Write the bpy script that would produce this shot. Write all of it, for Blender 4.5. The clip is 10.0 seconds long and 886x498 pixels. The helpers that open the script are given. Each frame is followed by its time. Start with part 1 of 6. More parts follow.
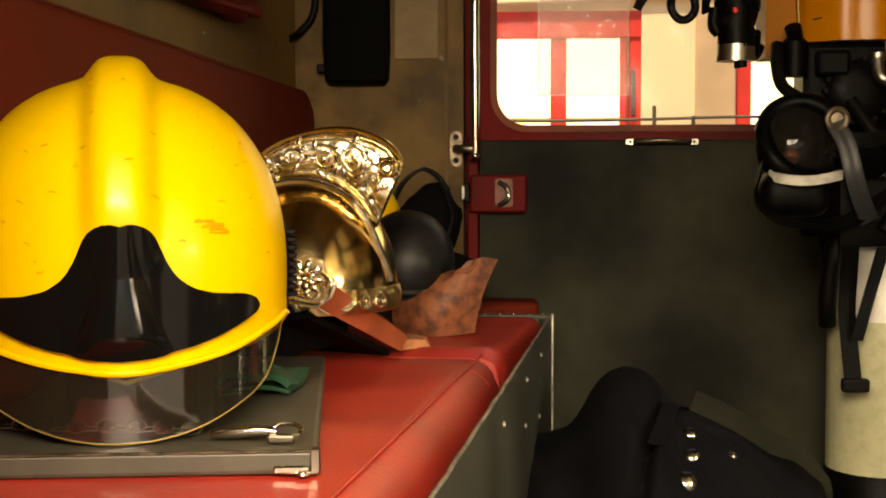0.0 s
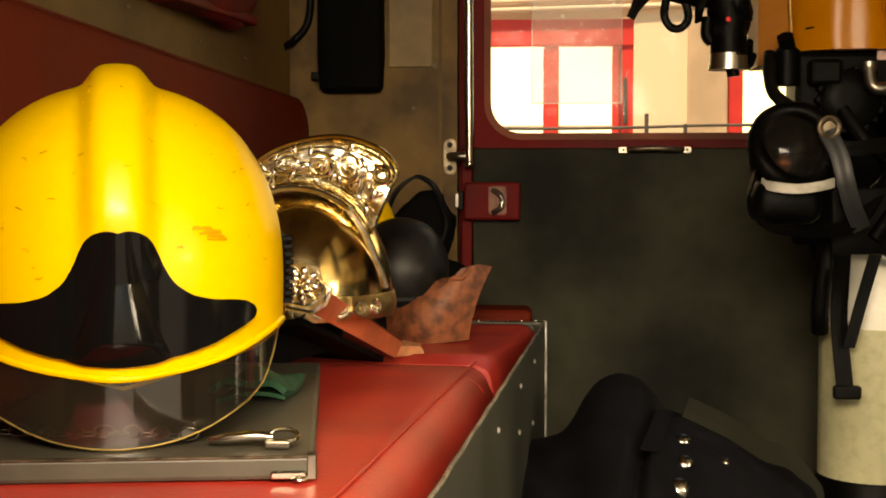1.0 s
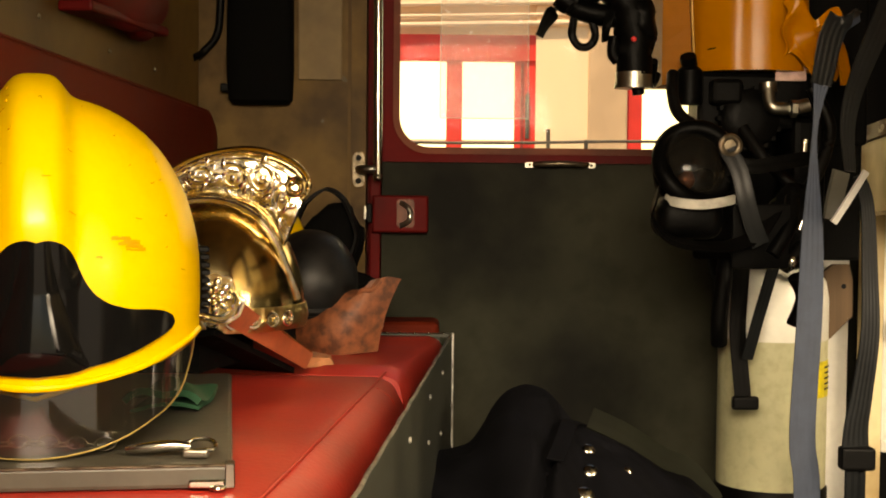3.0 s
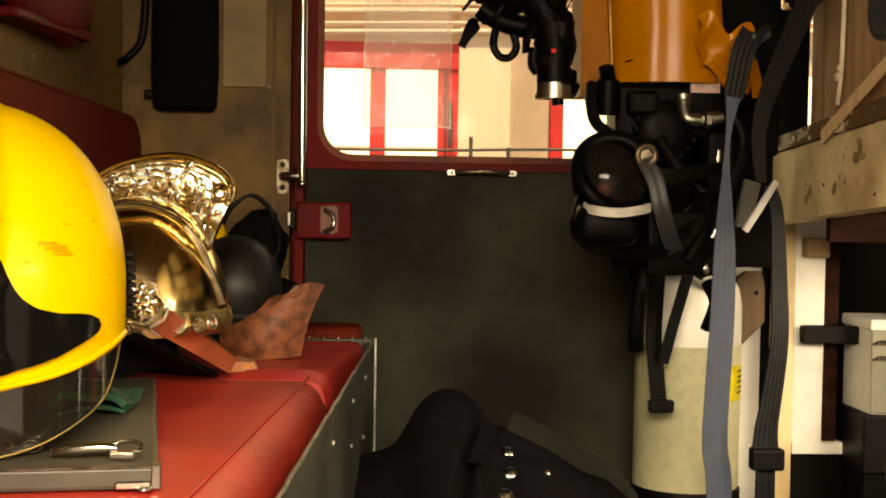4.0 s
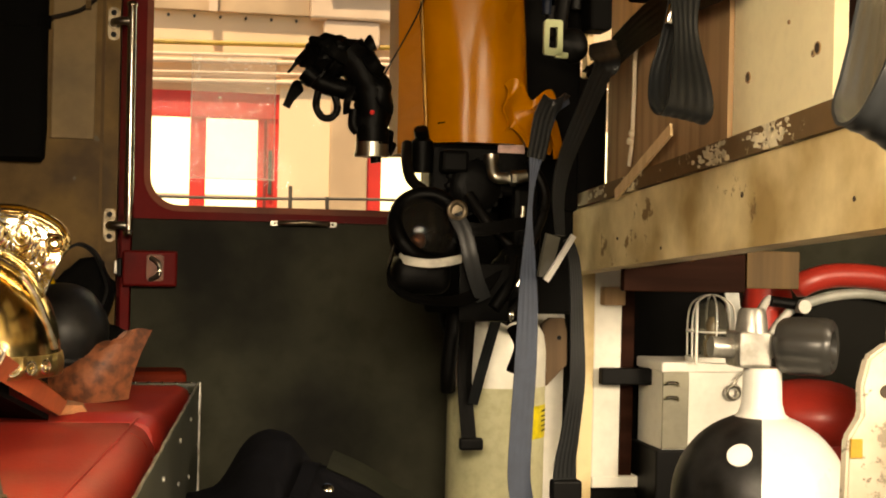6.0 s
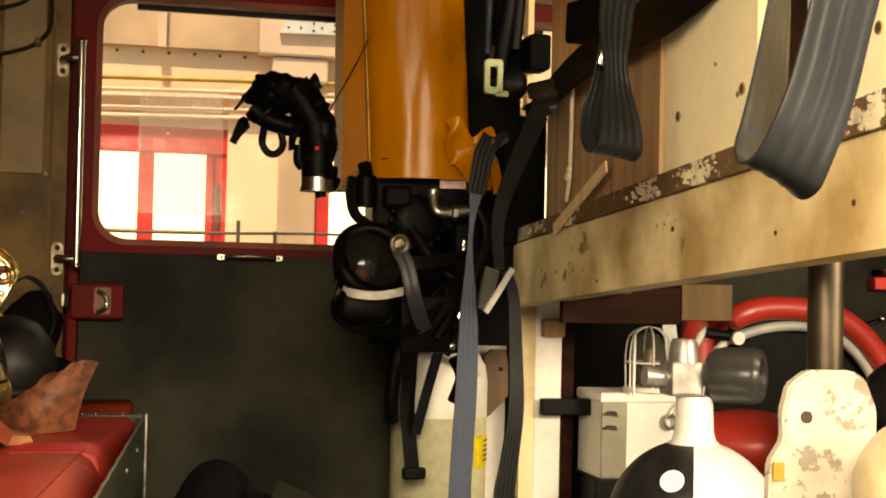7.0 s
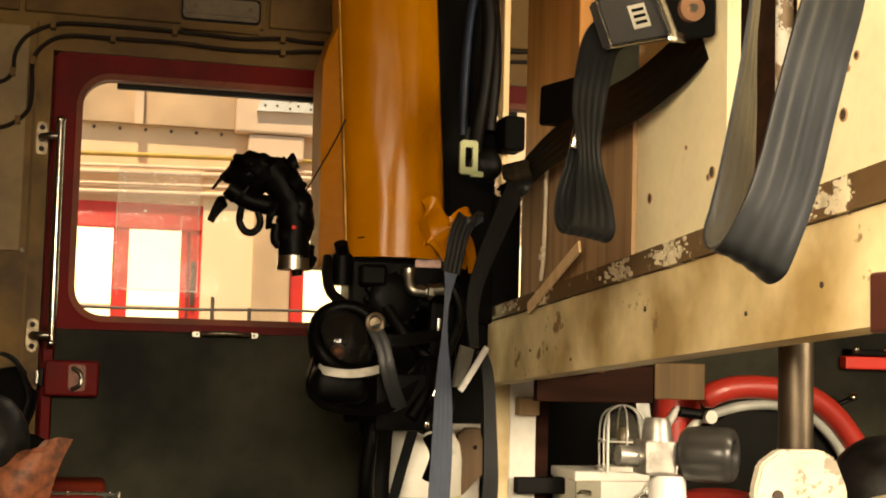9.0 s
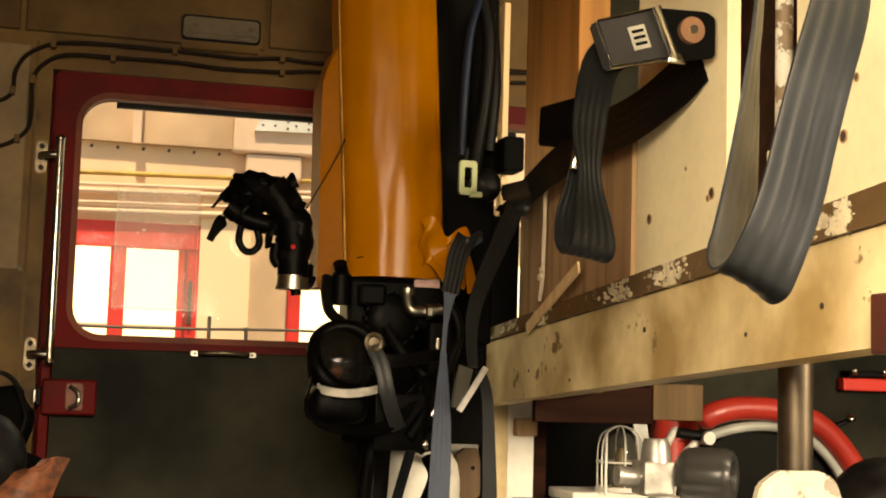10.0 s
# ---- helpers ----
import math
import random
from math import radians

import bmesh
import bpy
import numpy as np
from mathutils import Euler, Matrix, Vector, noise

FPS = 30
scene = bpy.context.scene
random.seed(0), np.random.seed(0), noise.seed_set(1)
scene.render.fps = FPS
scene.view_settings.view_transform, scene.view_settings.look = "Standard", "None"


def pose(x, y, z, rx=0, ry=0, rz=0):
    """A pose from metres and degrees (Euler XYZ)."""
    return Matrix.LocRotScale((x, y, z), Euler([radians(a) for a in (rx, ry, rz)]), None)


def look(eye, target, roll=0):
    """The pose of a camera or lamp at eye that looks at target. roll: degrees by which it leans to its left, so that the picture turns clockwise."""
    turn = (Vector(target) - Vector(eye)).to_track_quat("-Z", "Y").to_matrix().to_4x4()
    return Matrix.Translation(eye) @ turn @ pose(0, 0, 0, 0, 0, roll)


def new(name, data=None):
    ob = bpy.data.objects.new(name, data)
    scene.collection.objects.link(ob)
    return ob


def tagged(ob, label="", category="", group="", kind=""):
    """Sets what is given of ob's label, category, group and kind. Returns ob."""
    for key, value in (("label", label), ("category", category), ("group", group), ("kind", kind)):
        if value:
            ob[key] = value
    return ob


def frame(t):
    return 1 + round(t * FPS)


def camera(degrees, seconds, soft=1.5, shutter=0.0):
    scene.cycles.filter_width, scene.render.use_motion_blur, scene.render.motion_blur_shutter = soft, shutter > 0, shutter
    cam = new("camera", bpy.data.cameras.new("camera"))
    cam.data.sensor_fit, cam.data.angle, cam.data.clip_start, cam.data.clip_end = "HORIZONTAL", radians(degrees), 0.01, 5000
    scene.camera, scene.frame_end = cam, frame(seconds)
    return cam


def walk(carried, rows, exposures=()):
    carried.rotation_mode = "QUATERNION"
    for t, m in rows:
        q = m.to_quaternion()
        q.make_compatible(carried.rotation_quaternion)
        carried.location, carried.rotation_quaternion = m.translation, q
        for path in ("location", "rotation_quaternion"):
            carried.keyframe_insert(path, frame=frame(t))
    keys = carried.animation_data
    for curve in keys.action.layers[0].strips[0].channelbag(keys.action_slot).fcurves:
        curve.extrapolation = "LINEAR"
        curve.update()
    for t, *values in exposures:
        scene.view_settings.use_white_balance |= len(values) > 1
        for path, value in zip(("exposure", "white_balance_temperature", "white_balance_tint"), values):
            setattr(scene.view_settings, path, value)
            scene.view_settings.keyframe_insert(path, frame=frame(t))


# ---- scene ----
cam = camera(36.0, 10.0, soft=1.9)
PATH = [
    (0, (0.081, -0.037, 0.704), (-0.078, 1.954, 0.588), -0.1),
    (0.5, (0.081, -0.042, 0.704), (-0.076, 1.949, 0.594), -0.1),
    (1, (0.078, -0.046, 0.704), (-0.069, 1.946, 0.599), 0.0),
    (1.5, (0.074, -0.052, 0.704), (-0.052, 1.942, 0.604), 0.1),
    (2, (0.067, -0.056, 0.704), (-0.021, 1.939, 0.609), 0.4),
    (2.5, (0.064, -0.062, 0.704), (0.017, 1.936, 0.614), 0.5),
    (4, (0.063, -0.102, 0.705), (0.176, 1.893, 0.631), 0.9),
    (4.5, (0.06, -0.134, 0.706), (0.238, 1.857, 0.641), 1.1),
    (5, (0.048, -0.168, 0.707), (0.303, 1.815, 0.66), 1.2),
    (5.5, (0.04, -0.2, 0.708), (0.362, 1.773, 0.685), 1.3),
    (6, (0.043, -0.239, 0.711), (0.42, 1.725, 0.711), 1.3),
    (7.5, (0.043, -0.309, 0.706), (0.511, 1.634, 0.787), 1.3),
    (8, (0.04, -0.313, 0.709), (0.519, 1.626, 0.817), 1.3),
    (8.5, (0.039, -0.315, 0.709), (0.519, 1.622, 0.847), 1.4),
    (9, (0.036, -0.316, 0.71), (0.517, 1.618, 0.876), 1.5),
    (9.5, (0.034, -0.317, 0.71), (0.516, 1.615, 0.895), 1.6),
    (10, (0.031, -0.316, 0.709), (0.516, 1.614, 0.905), 1.7),
]
walk(cam, [(t, look(eye, target, roll)) for t, eye, target, roll in PATH], exposures=[(0, 0.55, 9400, 13), (10, 0.55, 9400, 13)])

# ---- world and light ----
world = bpy.data.worlds.new("sky_world")
scene.world = world
world.use_nodes = True
wn = world.node_tree.nodes
sky = wn.new("ShaderNodeTexSky")
sky.sky_type = "NISHITA"
sky.sun_disc = False
sky.sun_elevation = radians(64)
sky.sun_rotation = radians(200)
wn["Background"].inputs["Strength"].default_value = 0.12
world.node_tree.links.new(sky.outputs[0], wn["Background"].inputs["Color"])

sun = new("sun", bpy.data.lights.new("sun", "SUN"))
sun.data.energy = 4.5
sun.data.angle = radians(3)
sun.data.color = (1.0, 0.93, 0.82)
sun.matrix_world = look((-1.5, -4, 9), (0, 0, 0))

# daylight entering by the open door behind the camera
door_sky = new("door_daylight", bpy.data.lights.new("door_daylight", "AREA"))
door_sky.data.shape = "RECTANGLE"
door_sky.data.size, door_sky.data.size_y = 1.2, 0.5
door_sky.data.energy = 44
door_sky.data.color = (1.0, 0.94, 0.84)
door_sky.matrix_world = look((0.06, -0.20, 1.18), (0.80, 1.15, 0.52))
door_sky.data.spread = radians(150)
# daylight by the side window of the front cab
cab_sky = new("cab_window_daylight", bpy.data.lights.new("cab_window_daylight", "AREA"))
cab_sky.data.shape = "RECTANGLE"
cab_sky.data.size, cab_sky.data.size_y = 0.7, 0.65
cab_sky.data.energy = 38
cab_sky.data.color = (1.0, 0.94, 0.84)
cab_sky.matrix_world = look((1.85, 0.12, 1.1), (1.0, 2.2, 0.40))


# ---- materials ----
def mat(name, col, rough=0.6, metal=0.0, var=0.25, scale=8.0, fine=60.0, bump=0.15, col2=None, coat=0.0, speck=0.0, spec=0.5):
    """A surface with cloudy stains, fine grain and slight relief."""
    m = bpy.data.materials.new(name)
    m.use_nodes = True
    n, l = m.node_tree.nodes, m.node_tree.links
    b = n["Principled BSDF"]
    tc = n.new("ShaderNodeTexCoord")
    n1, n2 = n.new("ShaderNodeTexNoise"), n.new("ShaderNodeTexNoise")
    n1.inputs["Scale"].default_value, n1.inputs["Detail"].default_value = scale, 6
    n2.inputs["Scale"].default_value, n2.inputs["Detail"].default_value = fine, 4
    for q in (n1, n2):
        l.new(tc.outputs["Object"], q.inputs["Vector"])
    ramp = n.new("ShaderNodeValToRGB")
    c2 = col2 or tuple(c * (1 - var * 1.6) for c in col)
    ramp.color_ramp.elements[0].color = (*c2, 1)
    ramp.color_ramp.elements[0].position = 0.36
    ramp.color_ramp.elements[1].color = (*col, 1)
    ramp.color_ramp.elements[1].position = 0.6
    l.new(n1.outputs[0], ramp.inputs[0])
    mix = n.new("ShaderNodeMix")
    mix.data_type, mix.blend_type = "RGBA", "MULTIPLY"
    mix.inputs[0].default_value = min(1.0, var * 0.7 + speck)
    r2 = n.new("ShaderNodeValToRGB")
    r2.color_ramp.elements[0].color = (0.55, 0.5, 0.45, 1)
    r2.color_ramp.elements[0].position = 0.35 - 0.1 * (speck > 0)
    r2.color_ramp.elements[1].position = 0.55
    l.new(n2.outputs[0], r2.inputs[0])
    l.new(ramp.outputs[0], mix.inputs[6])
    l.new(r2.outputs[0], mix.inputs[7])
    l.new(mix.outputs[2], b.inputs["Base Color"])
    rr = n.new("ShaderNodeMapRange")
    rr.inputs["To Min"].default_value, rr.inputs["To Max"].default_value = max(0.02, rough * 0.75), min(1, rough * 1.25)
    l.new(n1.outputs[0], rr.inputs["Value"])
    l.new(rr.outputs[0], b.inputs["Roughness"])
    b.inputs["Metallic"].default_value = metal
    b.inputs["Coat Weight"].default_value = coat
    b.inputs["Specular IOR Level"].default_value = spec
    if bump:
        bp = n.new("ShaderNodeBump")
        bp.inputs["Strength"].default_value, bp.inputs["Distance"].default_value = bump, 0.002
        l.new(n2.outputs[0], bp.inputs["Height"])
        l.new(bp.outputs[0], b.inputs["Normal"])
    return m


def glass(name, tint, clear=0.85, rough=0.03, skin=None, shine=0.5):
    """A thin pane: mostly clear, the rest a glossy tinted skin."""
    m = bpy.data.materials.new(name)
    m.use_nodes = True
    n, l = m.node_tree.nodes, m.node_tree.links
    n.clear()
    out, mx = n.new("ShaderNodeOutputMaterial"), n.new("ShaderNodeMixShader")
    tr, gl = n.new("ShaderNodeBsdfTransparent"), n.new("ShaderNodeBsdfPrincipled")
    tr.inputs[0].default_value = (*tint, 1)
    gl.inputs["Base Color"].default_value = (*(skin or [0.3 * c for c in tint]), 1)
    gl.inputs["Roughness"].default_value = rough
    gl.inputs["Specular IOR Level"].default_value = shine
    mx.inputs[0].default_value = 1 - clear
    l.new(tr.outputs[0], mx.inputs[1])
    l.new(gl.outputs[0], mx.inputs[2])
    l.new(mx.outputs[0], out.inputs[0])
    return m


def glow(name, col, s):
    m = bpy.data.materials.new(name)
    m.use_nodes = True
    b = m.node_tree.nodes["Principled BSDF"]
    b.inputs["Emission Color"].default_value = (*col, 1)
    b.inputs["Emission Strength"].default_value = s
    return m


def chipped(name, paint, wood, thresh=0.5, scale=9.0, dirt=None):
    """Old paint worn through to wood."""
    m = mat(name, paint, 0.55, var=0.3, col2=dirt, scale=5.5, fine=26)
    n, l = m.node_tree.nodes, m.node_tree.links
    b = n["Principled BSDF"]
    old = b.inputs["Base Color"].links[0].from_socket
    tc = n.new("ShaderNodeTexCoord")
    nz = n.new("ShaderNodeTexNoise")
    nz.inputs["Scale"].default_value, nz.inputs["Detail"].default_value, nz.inputs["Roughness"].default_value = scale, 8, 0.7
    l.new(tc.outputs["Object"], nz.inputs["Vector"])
    rp = n.new("ShaderNodeValToRGB")
    rp.color_ramp.elements[0].position, rp.color_ramp.elements[1].position = thresh - 0.01, thresh + 0.01
    l.new(nz.outputs[0], rp.inputs[0])
    wv = n.new("ShaderNodeTexNoise")
    wv.inputs["Scale"].default_value, wv.inputs["Detail"].default_value = 40, 5
    wr = n.new("ShaderNodeValToRGB")
    wr.color_ramp.elements[0].color = (*[c * 0.55 for c in wood], 1)
    wr.color_ramp.elements[1].color = (*wood, 1)
    l.new(tc.outputs["Object"], wv.inputs["Vector"])
    l.new(wv.outputs[0], wr.inputs[0])
    mx = n.new("ShaderNodeMix")
    mx.data_type = "RGBA"
    l.new(rp.outputs[0], mx.inputs[0])
    l.new(wr.outputs[0], mx.inputs[6])
    l.new(old, mx.inputs[7])
    l.new(mx.outputs[2], b.inputs["Base Color"])
    bp = n.new("ShaderNodeBump")
    bp.inputs["Strength"].default_value, bp.inputs["Distance"].default_value = 0.6, 0.002
    l.new(rp.outputs[0], bp.inputs["Height"])
    l.new(bp.outputs[0], b.inputs["Normal"])
    return m


def wood(name, col, dark, scale=14.0, axis=1, rough=0.6):
    """Long-grained timber."""
    m = mat(name, col, rough, var=0.2, scale=5)
    n, l = m.node_tree.nodes, m.node_tree.links
    b = n["Principled BSDF"]
    tc, mp = n.new("ShaderNodeTexCoord"), n.new("ShaderNodeMapping")
    sc = [scale * 4] * 3
    sc[axis] = scale * 0.25
    mp.inputs["Scale"].default_value = sc
    nz = n.new("ShaderNodeTexNoise")
    nz.inputs["Scale"].default_value, nz.inputs["Detail"].default_value = 1.0, 6
    l.new(tc.outputs["Object"], mp.inputs[0])
    l.new(mp.outputs[0], nz.inputs["Vector"])
    rp = n.new("ShaderNodeValToRGB")
    rp.color_ramp.elements[0].color, rp.color_ramp.elements[1].color = (*dark, 1), (*col, 1)
    rp.color_ramp.elements[0].position, rp.color_ramp.elements[1].position = 0.35, 0.65
    l.new(nz.outputs[0], rp.inputs[0])
    l.new(rp.outputs[0], b.inputs["Base Color"])
    b.inputs["Specular IOR Level"].default_value = 0.2
    return m


# Grubby cream, made far darker so the colour carries the cab's shade.
M_CREAM_SHADED = mat("grubby_shaded_cream", (0.150, 0.088, 0.028), 0.6, var=0.34, scale=4.5, fine=30, bump=0.12, col2=(0.085, 0.045, 0.014), spec=0.2)
M_RED = mat("red_door_paint", (0.125, 0.0045, 0.0045), 0.6, var=0.2, bump=0.08, spec=0.12)
M_VINYL = mat("dark_grey_vinyl", (0.037, 0.037, 0.025), 0.7, var=0.3, scale=2.8, fine=26, bump=0.14, col2=(0.006, 0.0058, 0.0042), spec=0.1, speck=0.25)
M_SEAT = mat("red_seat_vinyl", (0.54, 0.04, 0.028), 0.38, var=0.18, scale=5, fine=140, bump=0.22, coat=0.1)
M_BACK = mat("maroon_back_vinyl", (0.125, 0.0125, 0.004), 0.7, var=0.2, scale=4, fine=140, bump=0.2, spec=0.12)
M_METALP = mat("grey_green_sheet_metal", (0.075, 0.077, 0.06), 0.45, 0.3, var=0.25, scale=6)
M_STEEL = mat("worn_steel", (0.32, 0.3, 0.25), 0.32, 1.0, var=0.15, scale=20)
M_CHROME = mat("bright_chrome", (0.46, 0.43, 0.36), 0.2, 1.0, var=0.05, bump=0.03)
M_BLACK = mat("black_rubber", (0.0022, 0.002, 0.0018), 0.5, var=0.3, scale=14, spec=0.12)
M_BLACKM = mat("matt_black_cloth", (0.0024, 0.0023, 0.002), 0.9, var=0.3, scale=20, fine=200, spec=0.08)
M_FLOOR = mat("dark_floor_rubber", (0.05, 0.05, 0.045), 0.7, var=0.3)
M_YEL = mat("yellow_gloss_shell", (0.88, 0.55, 0.005), 0.38, var=0.07, scale=3, fine=70, bump=0.04, coat=0.12, col2=(0.84, 0.50, 0.004))
M_YELBAG = mat("orange_yellow_vinyl", (0.37, 0.128, 0.002), 0.3, var=0.14, scale=5, fine=24, bump=0.16, spec=0.2, col2=(0.29, 0.097, 0.002))
M_BRASS = mat("polished_brass", (0.74, 0.56, 0.27), 0.16, 1.0, var=0.15, scale=16, bump=0.05)
M_LEATHER = mat("tan_red_leather", (0.6, 0.15, 0.065), 0.5, var=0.2, scale=18)
M_WHITE = mat("white_paint", (0.78, 0.755, 0.67), 0.45, var=0.15, scale=5)
M_BOARD = mat("cream_board_paint", (0.9, 0.79, 0.51), 0.42, var=0.1, scale=4, bump=0.08, speck=0.06)
M_BEAM = chipped("ochre_beam_paint", (0.74, 0.60, 0.34), (0.32, 0.2, 0.085), 0.375, 6.0, (0.37, 0.25, 0.10))
M_CHIP = chipped("chipped_rail", (0.80, 0.70, 0.48), (0.15, 0.085, 0.035), 0.55, 9.5)
M_WOOD = wood("brown_plywood", (0.41, 0.26, 0.14), (0.26, 0.16, 0.085), 10, 2)
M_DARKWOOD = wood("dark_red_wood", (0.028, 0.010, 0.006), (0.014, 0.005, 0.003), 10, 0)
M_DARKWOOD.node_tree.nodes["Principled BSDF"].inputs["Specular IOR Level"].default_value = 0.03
M_PALEWOOD = wood("pale_wood", (0.75, 0.55, 0.32), (0.64, 0.44, 0.24), 16, 2)
M_WEB = mat("grey_seatbelt_webbing", (0.0075, 0.0085, 0.009), 0.38, var=0.12, scale=25, fine=300, bump=0.04, spec=0.25)
M_WEBBLUE = mat("slate_blue_webbing", (0.040, 0.052, 0.078), 0.6, var=0.1, scale=40, fine=300, bump=0.06, spec=0.3)
M_CYL = mat("pale_green_cylinder_paint", (0.58, 0.56, 0.34), 0.4, var=0.16, scale=6, speck=0.3)
M_SILVER = mat("silver_cylinder_paint", (0.8, 0.78, 0.68), 0.4, 0.1, var=0.12, scale=8)
M_GLASS = glass("window_glass", (0.98, 0.98, 0.96), 0.96, 0.03, (0.01, 0.01, 0.01))
M_FILM = glass("window_film", (1, 1, 1), 0.84, 0.5, (0.9, 0.85, 0.75))
M_VISOR = glass("smoked_visor", (0.74, 0.68, 0.56), 0.88, 0.12, (0.08, 0.072, 0.055), 0.3)
vn, vl = M_VISOR.node_tree.nodes, M_VISOR.node_tree.links
vf, vg, vm = vn.new("ShaderNodeFresnel"), vn.new("ShaderNodeBsdfGlossy"), vn.new("ShaderNodeMixShader")
vf.inputs["IOR"].default_value = 2.0
vg.inputs["Roughness"].default_value = 0.06
vo = [q for q in vn if q.bl_idname == "ShaderNodeOutputMaterial"][0]
vl.new(vf.outputs[0], vm.inputs[0])
vl.new(vo.inputs[0].links[0].from_socket, vm.inputs[1])
vl.new(vg.outputs[0], vm.inputs[2])
vl.new(vm.outputs[0], vo.inputs[0])
M_BULB = glass("bulb_glass", (0.95, 0.95, 0.9), 0.68, 0.05, (0.16, 0.15, 0.12))
M_OUTRED = mat("station_red_paint", (0.75, 0.04, 0.028), 0.5, var=0.1)
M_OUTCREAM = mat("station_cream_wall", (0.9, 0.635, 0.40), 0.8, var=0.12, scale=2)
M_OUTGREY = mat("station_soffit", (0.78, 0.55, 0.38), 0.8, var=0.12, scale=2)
M_SKYGLOW = glow("bright_sky_backdrop", (1, 0.94, 0.40), 1.1)
M_ALU = mat("cast_aluminium", (0.46, 0.44, 0.39), 0.4, 0.75, var=0.25, scale=30)
M_SCREW = mat("dull_brown_screw", (0.12, 0.09, 0.05), 0.5, 0.4)
M_GROUND = mat("concrete_floor", (0.3, 0.28, 0.25), 0.8, var=0.2, scale=2)
M_NAVY = mat("navy_wool", (0.004, 0.004, 0.0055), 0.95, var=0.25, scale=15, fine=300, bump=0.4, spec=0.1)
M_GREEN = mat("green_cloth", (0.007, 0.075, 0.03), 0.8, var=0.2, fine=250, bump=0.4)
M_CASE = mat("grey_case", (0.078, 0.07, 0.052), 0.45, var=0.2, scale=9)
# Cream darkened so the unlit upper beam carries its shade; the column shares it.
M_OUTDIM = mat("station_shaded_cream", (0.66, 0.44, 0.265), 0.85, var=0.2, scale=3)
M_CABLE_OUT = mat("dark_wire", (0.08, 0.06, 0.04), 0.6)
M_MASK = mat("mask_rubber", (0.0016, 0.0015, 0.0014), 0.45, var=0.35, scale=30, fine=120, bump=0.3, spec=0.045)
M_DULL = mat("tarnished_steel", (0.2, 0.16, 0.11), 0.38, 0.9, var=0.35, scale=60)


# ---- mesh helpers ----
def V(*a):
    return Vector(a)


def part(name, bm, material, parent=None, label="", smooth=False):
    me = bpy.data.meshes.new(name)
    if smooth:
        for fc in bm.faces:
            fc.smooth = True
    bm.to_mesh(me)
    bm.free()
    me.materials.append(material)
    ob = new(name, me)
    if smooth:
        try:
            me.set_sharp_from_angle(angle=radians(40))
        except AttributeError:
            pass
    if parent:
        ob.parent = parent
    if label:
        tagged(ob, label)
    return ob


def thing(name, label, category, group="", kind="", at=(0, 0, 0)):
    ob = new(name)
    ob.empty_display_size = 0.05
    return tagged(ob, label, category, group, kind)


def box(bm, x0, x1, y0, y1, z0, z1, bev=0.0, seg=2, m=None):
    r = bmesh.ops.create_cube(bm, size=1.0)
    vs = r["verts"]
    for v in vs:
        v.co = V(x0 + (v.co.x + 0.5) * (x1 - x0), y0 + (v.co.y + 0.5) * (y1 - y0), z0 + (v.co.z + 0.5) * (z1 - z0))
    if bev:
        es = list({e for v in vs for e in v.link_edges})
        r2 = bmesh.ops.bevel(bm, geom=es, offset=bev, segments=seg, affect="EDGES", profile=0.5)
        vs = list({v for v in vs if v.is_valid} | set(r2["verts"]))
    if m is not None:
        bmesh.ops.transform(bm, matrix=m, verts=vs)
    return vs


def bx(*a, **k):
    bm = bmesh.new()
    box(bm, *a, **k)
    return bm


def rod(bm, a, b, r, r2=None, n=14):
    """A round bar from a to b with closed ends."""
    a, b = V(*a), V(*b)
    q = (b - a).to_track_quat("Z", "Y").to_matrix().to_4x4()
    m = Matrix.Translation((a + b) / 2) @ q
    bmesh.ops.create_cone(bm, cap_ends=True, segments=n, radius1=r, radius2=r if r2 is None else r2, depth=(b - a).length, matrix=m)
    return bm


def spline(pts, n=8):
    """Catmull-Rom through points."""
    P = [V(*p) for p in pts]
    P = [2 * P[0] - P[1]] + P + [2 * P[-1] - P[-2]]
    out = []
    for i in range(1, len(P) - 2):
        for k in range(n):
            t = k / n
            a, b, c, d = P[i - 1], P[i], P[i + 1], P[i + 2]
            out.append(0.5 * ((2 * b) + (c - a) * t + (2 * a - 5 * b + 4 * c - d) * t * t + (3 * b - a - 3 * c + d) * t ** 3))
    out.append(P[-2])
    return out


def tube(bm, pts, r, n=10, smoothn=8, closed=False):
    P = spline(pts, smoothn) if smoothn else [V(*p) for p in pts]
    rings = []
    up = V(0.31, 0.2, 0.93)
    for i, p in enumerate(P):
        d = (P[min(i + 1, len(P) - 1)] - P[max(i - 1, 0)]).normalized()
        s = d.cross(up)
        if s.length < 1e-4:
            s = d.cross(V(1, 0, 0))
        s.normalize()
        u = s.cross(d)
        rad = r(i / (len(P) - 1)) if callable(r) else r
        rings.append([bm.verts.new(p + rad * (math.cos(2 * math.pi * k / n) * s + math.sin(2 * math.pi * k / n) * u)) for k in range(n)])
    for A, B in zip(rings, rings[1:]):
        for k in range(n):
            bm.faces.new((A[k], A[(k + 1) % n], B[(k + 1) % n], B[k]))
    bm.faces.new(rings[0][::-1])
    bm.faces.new(rings[-1])
    return bm


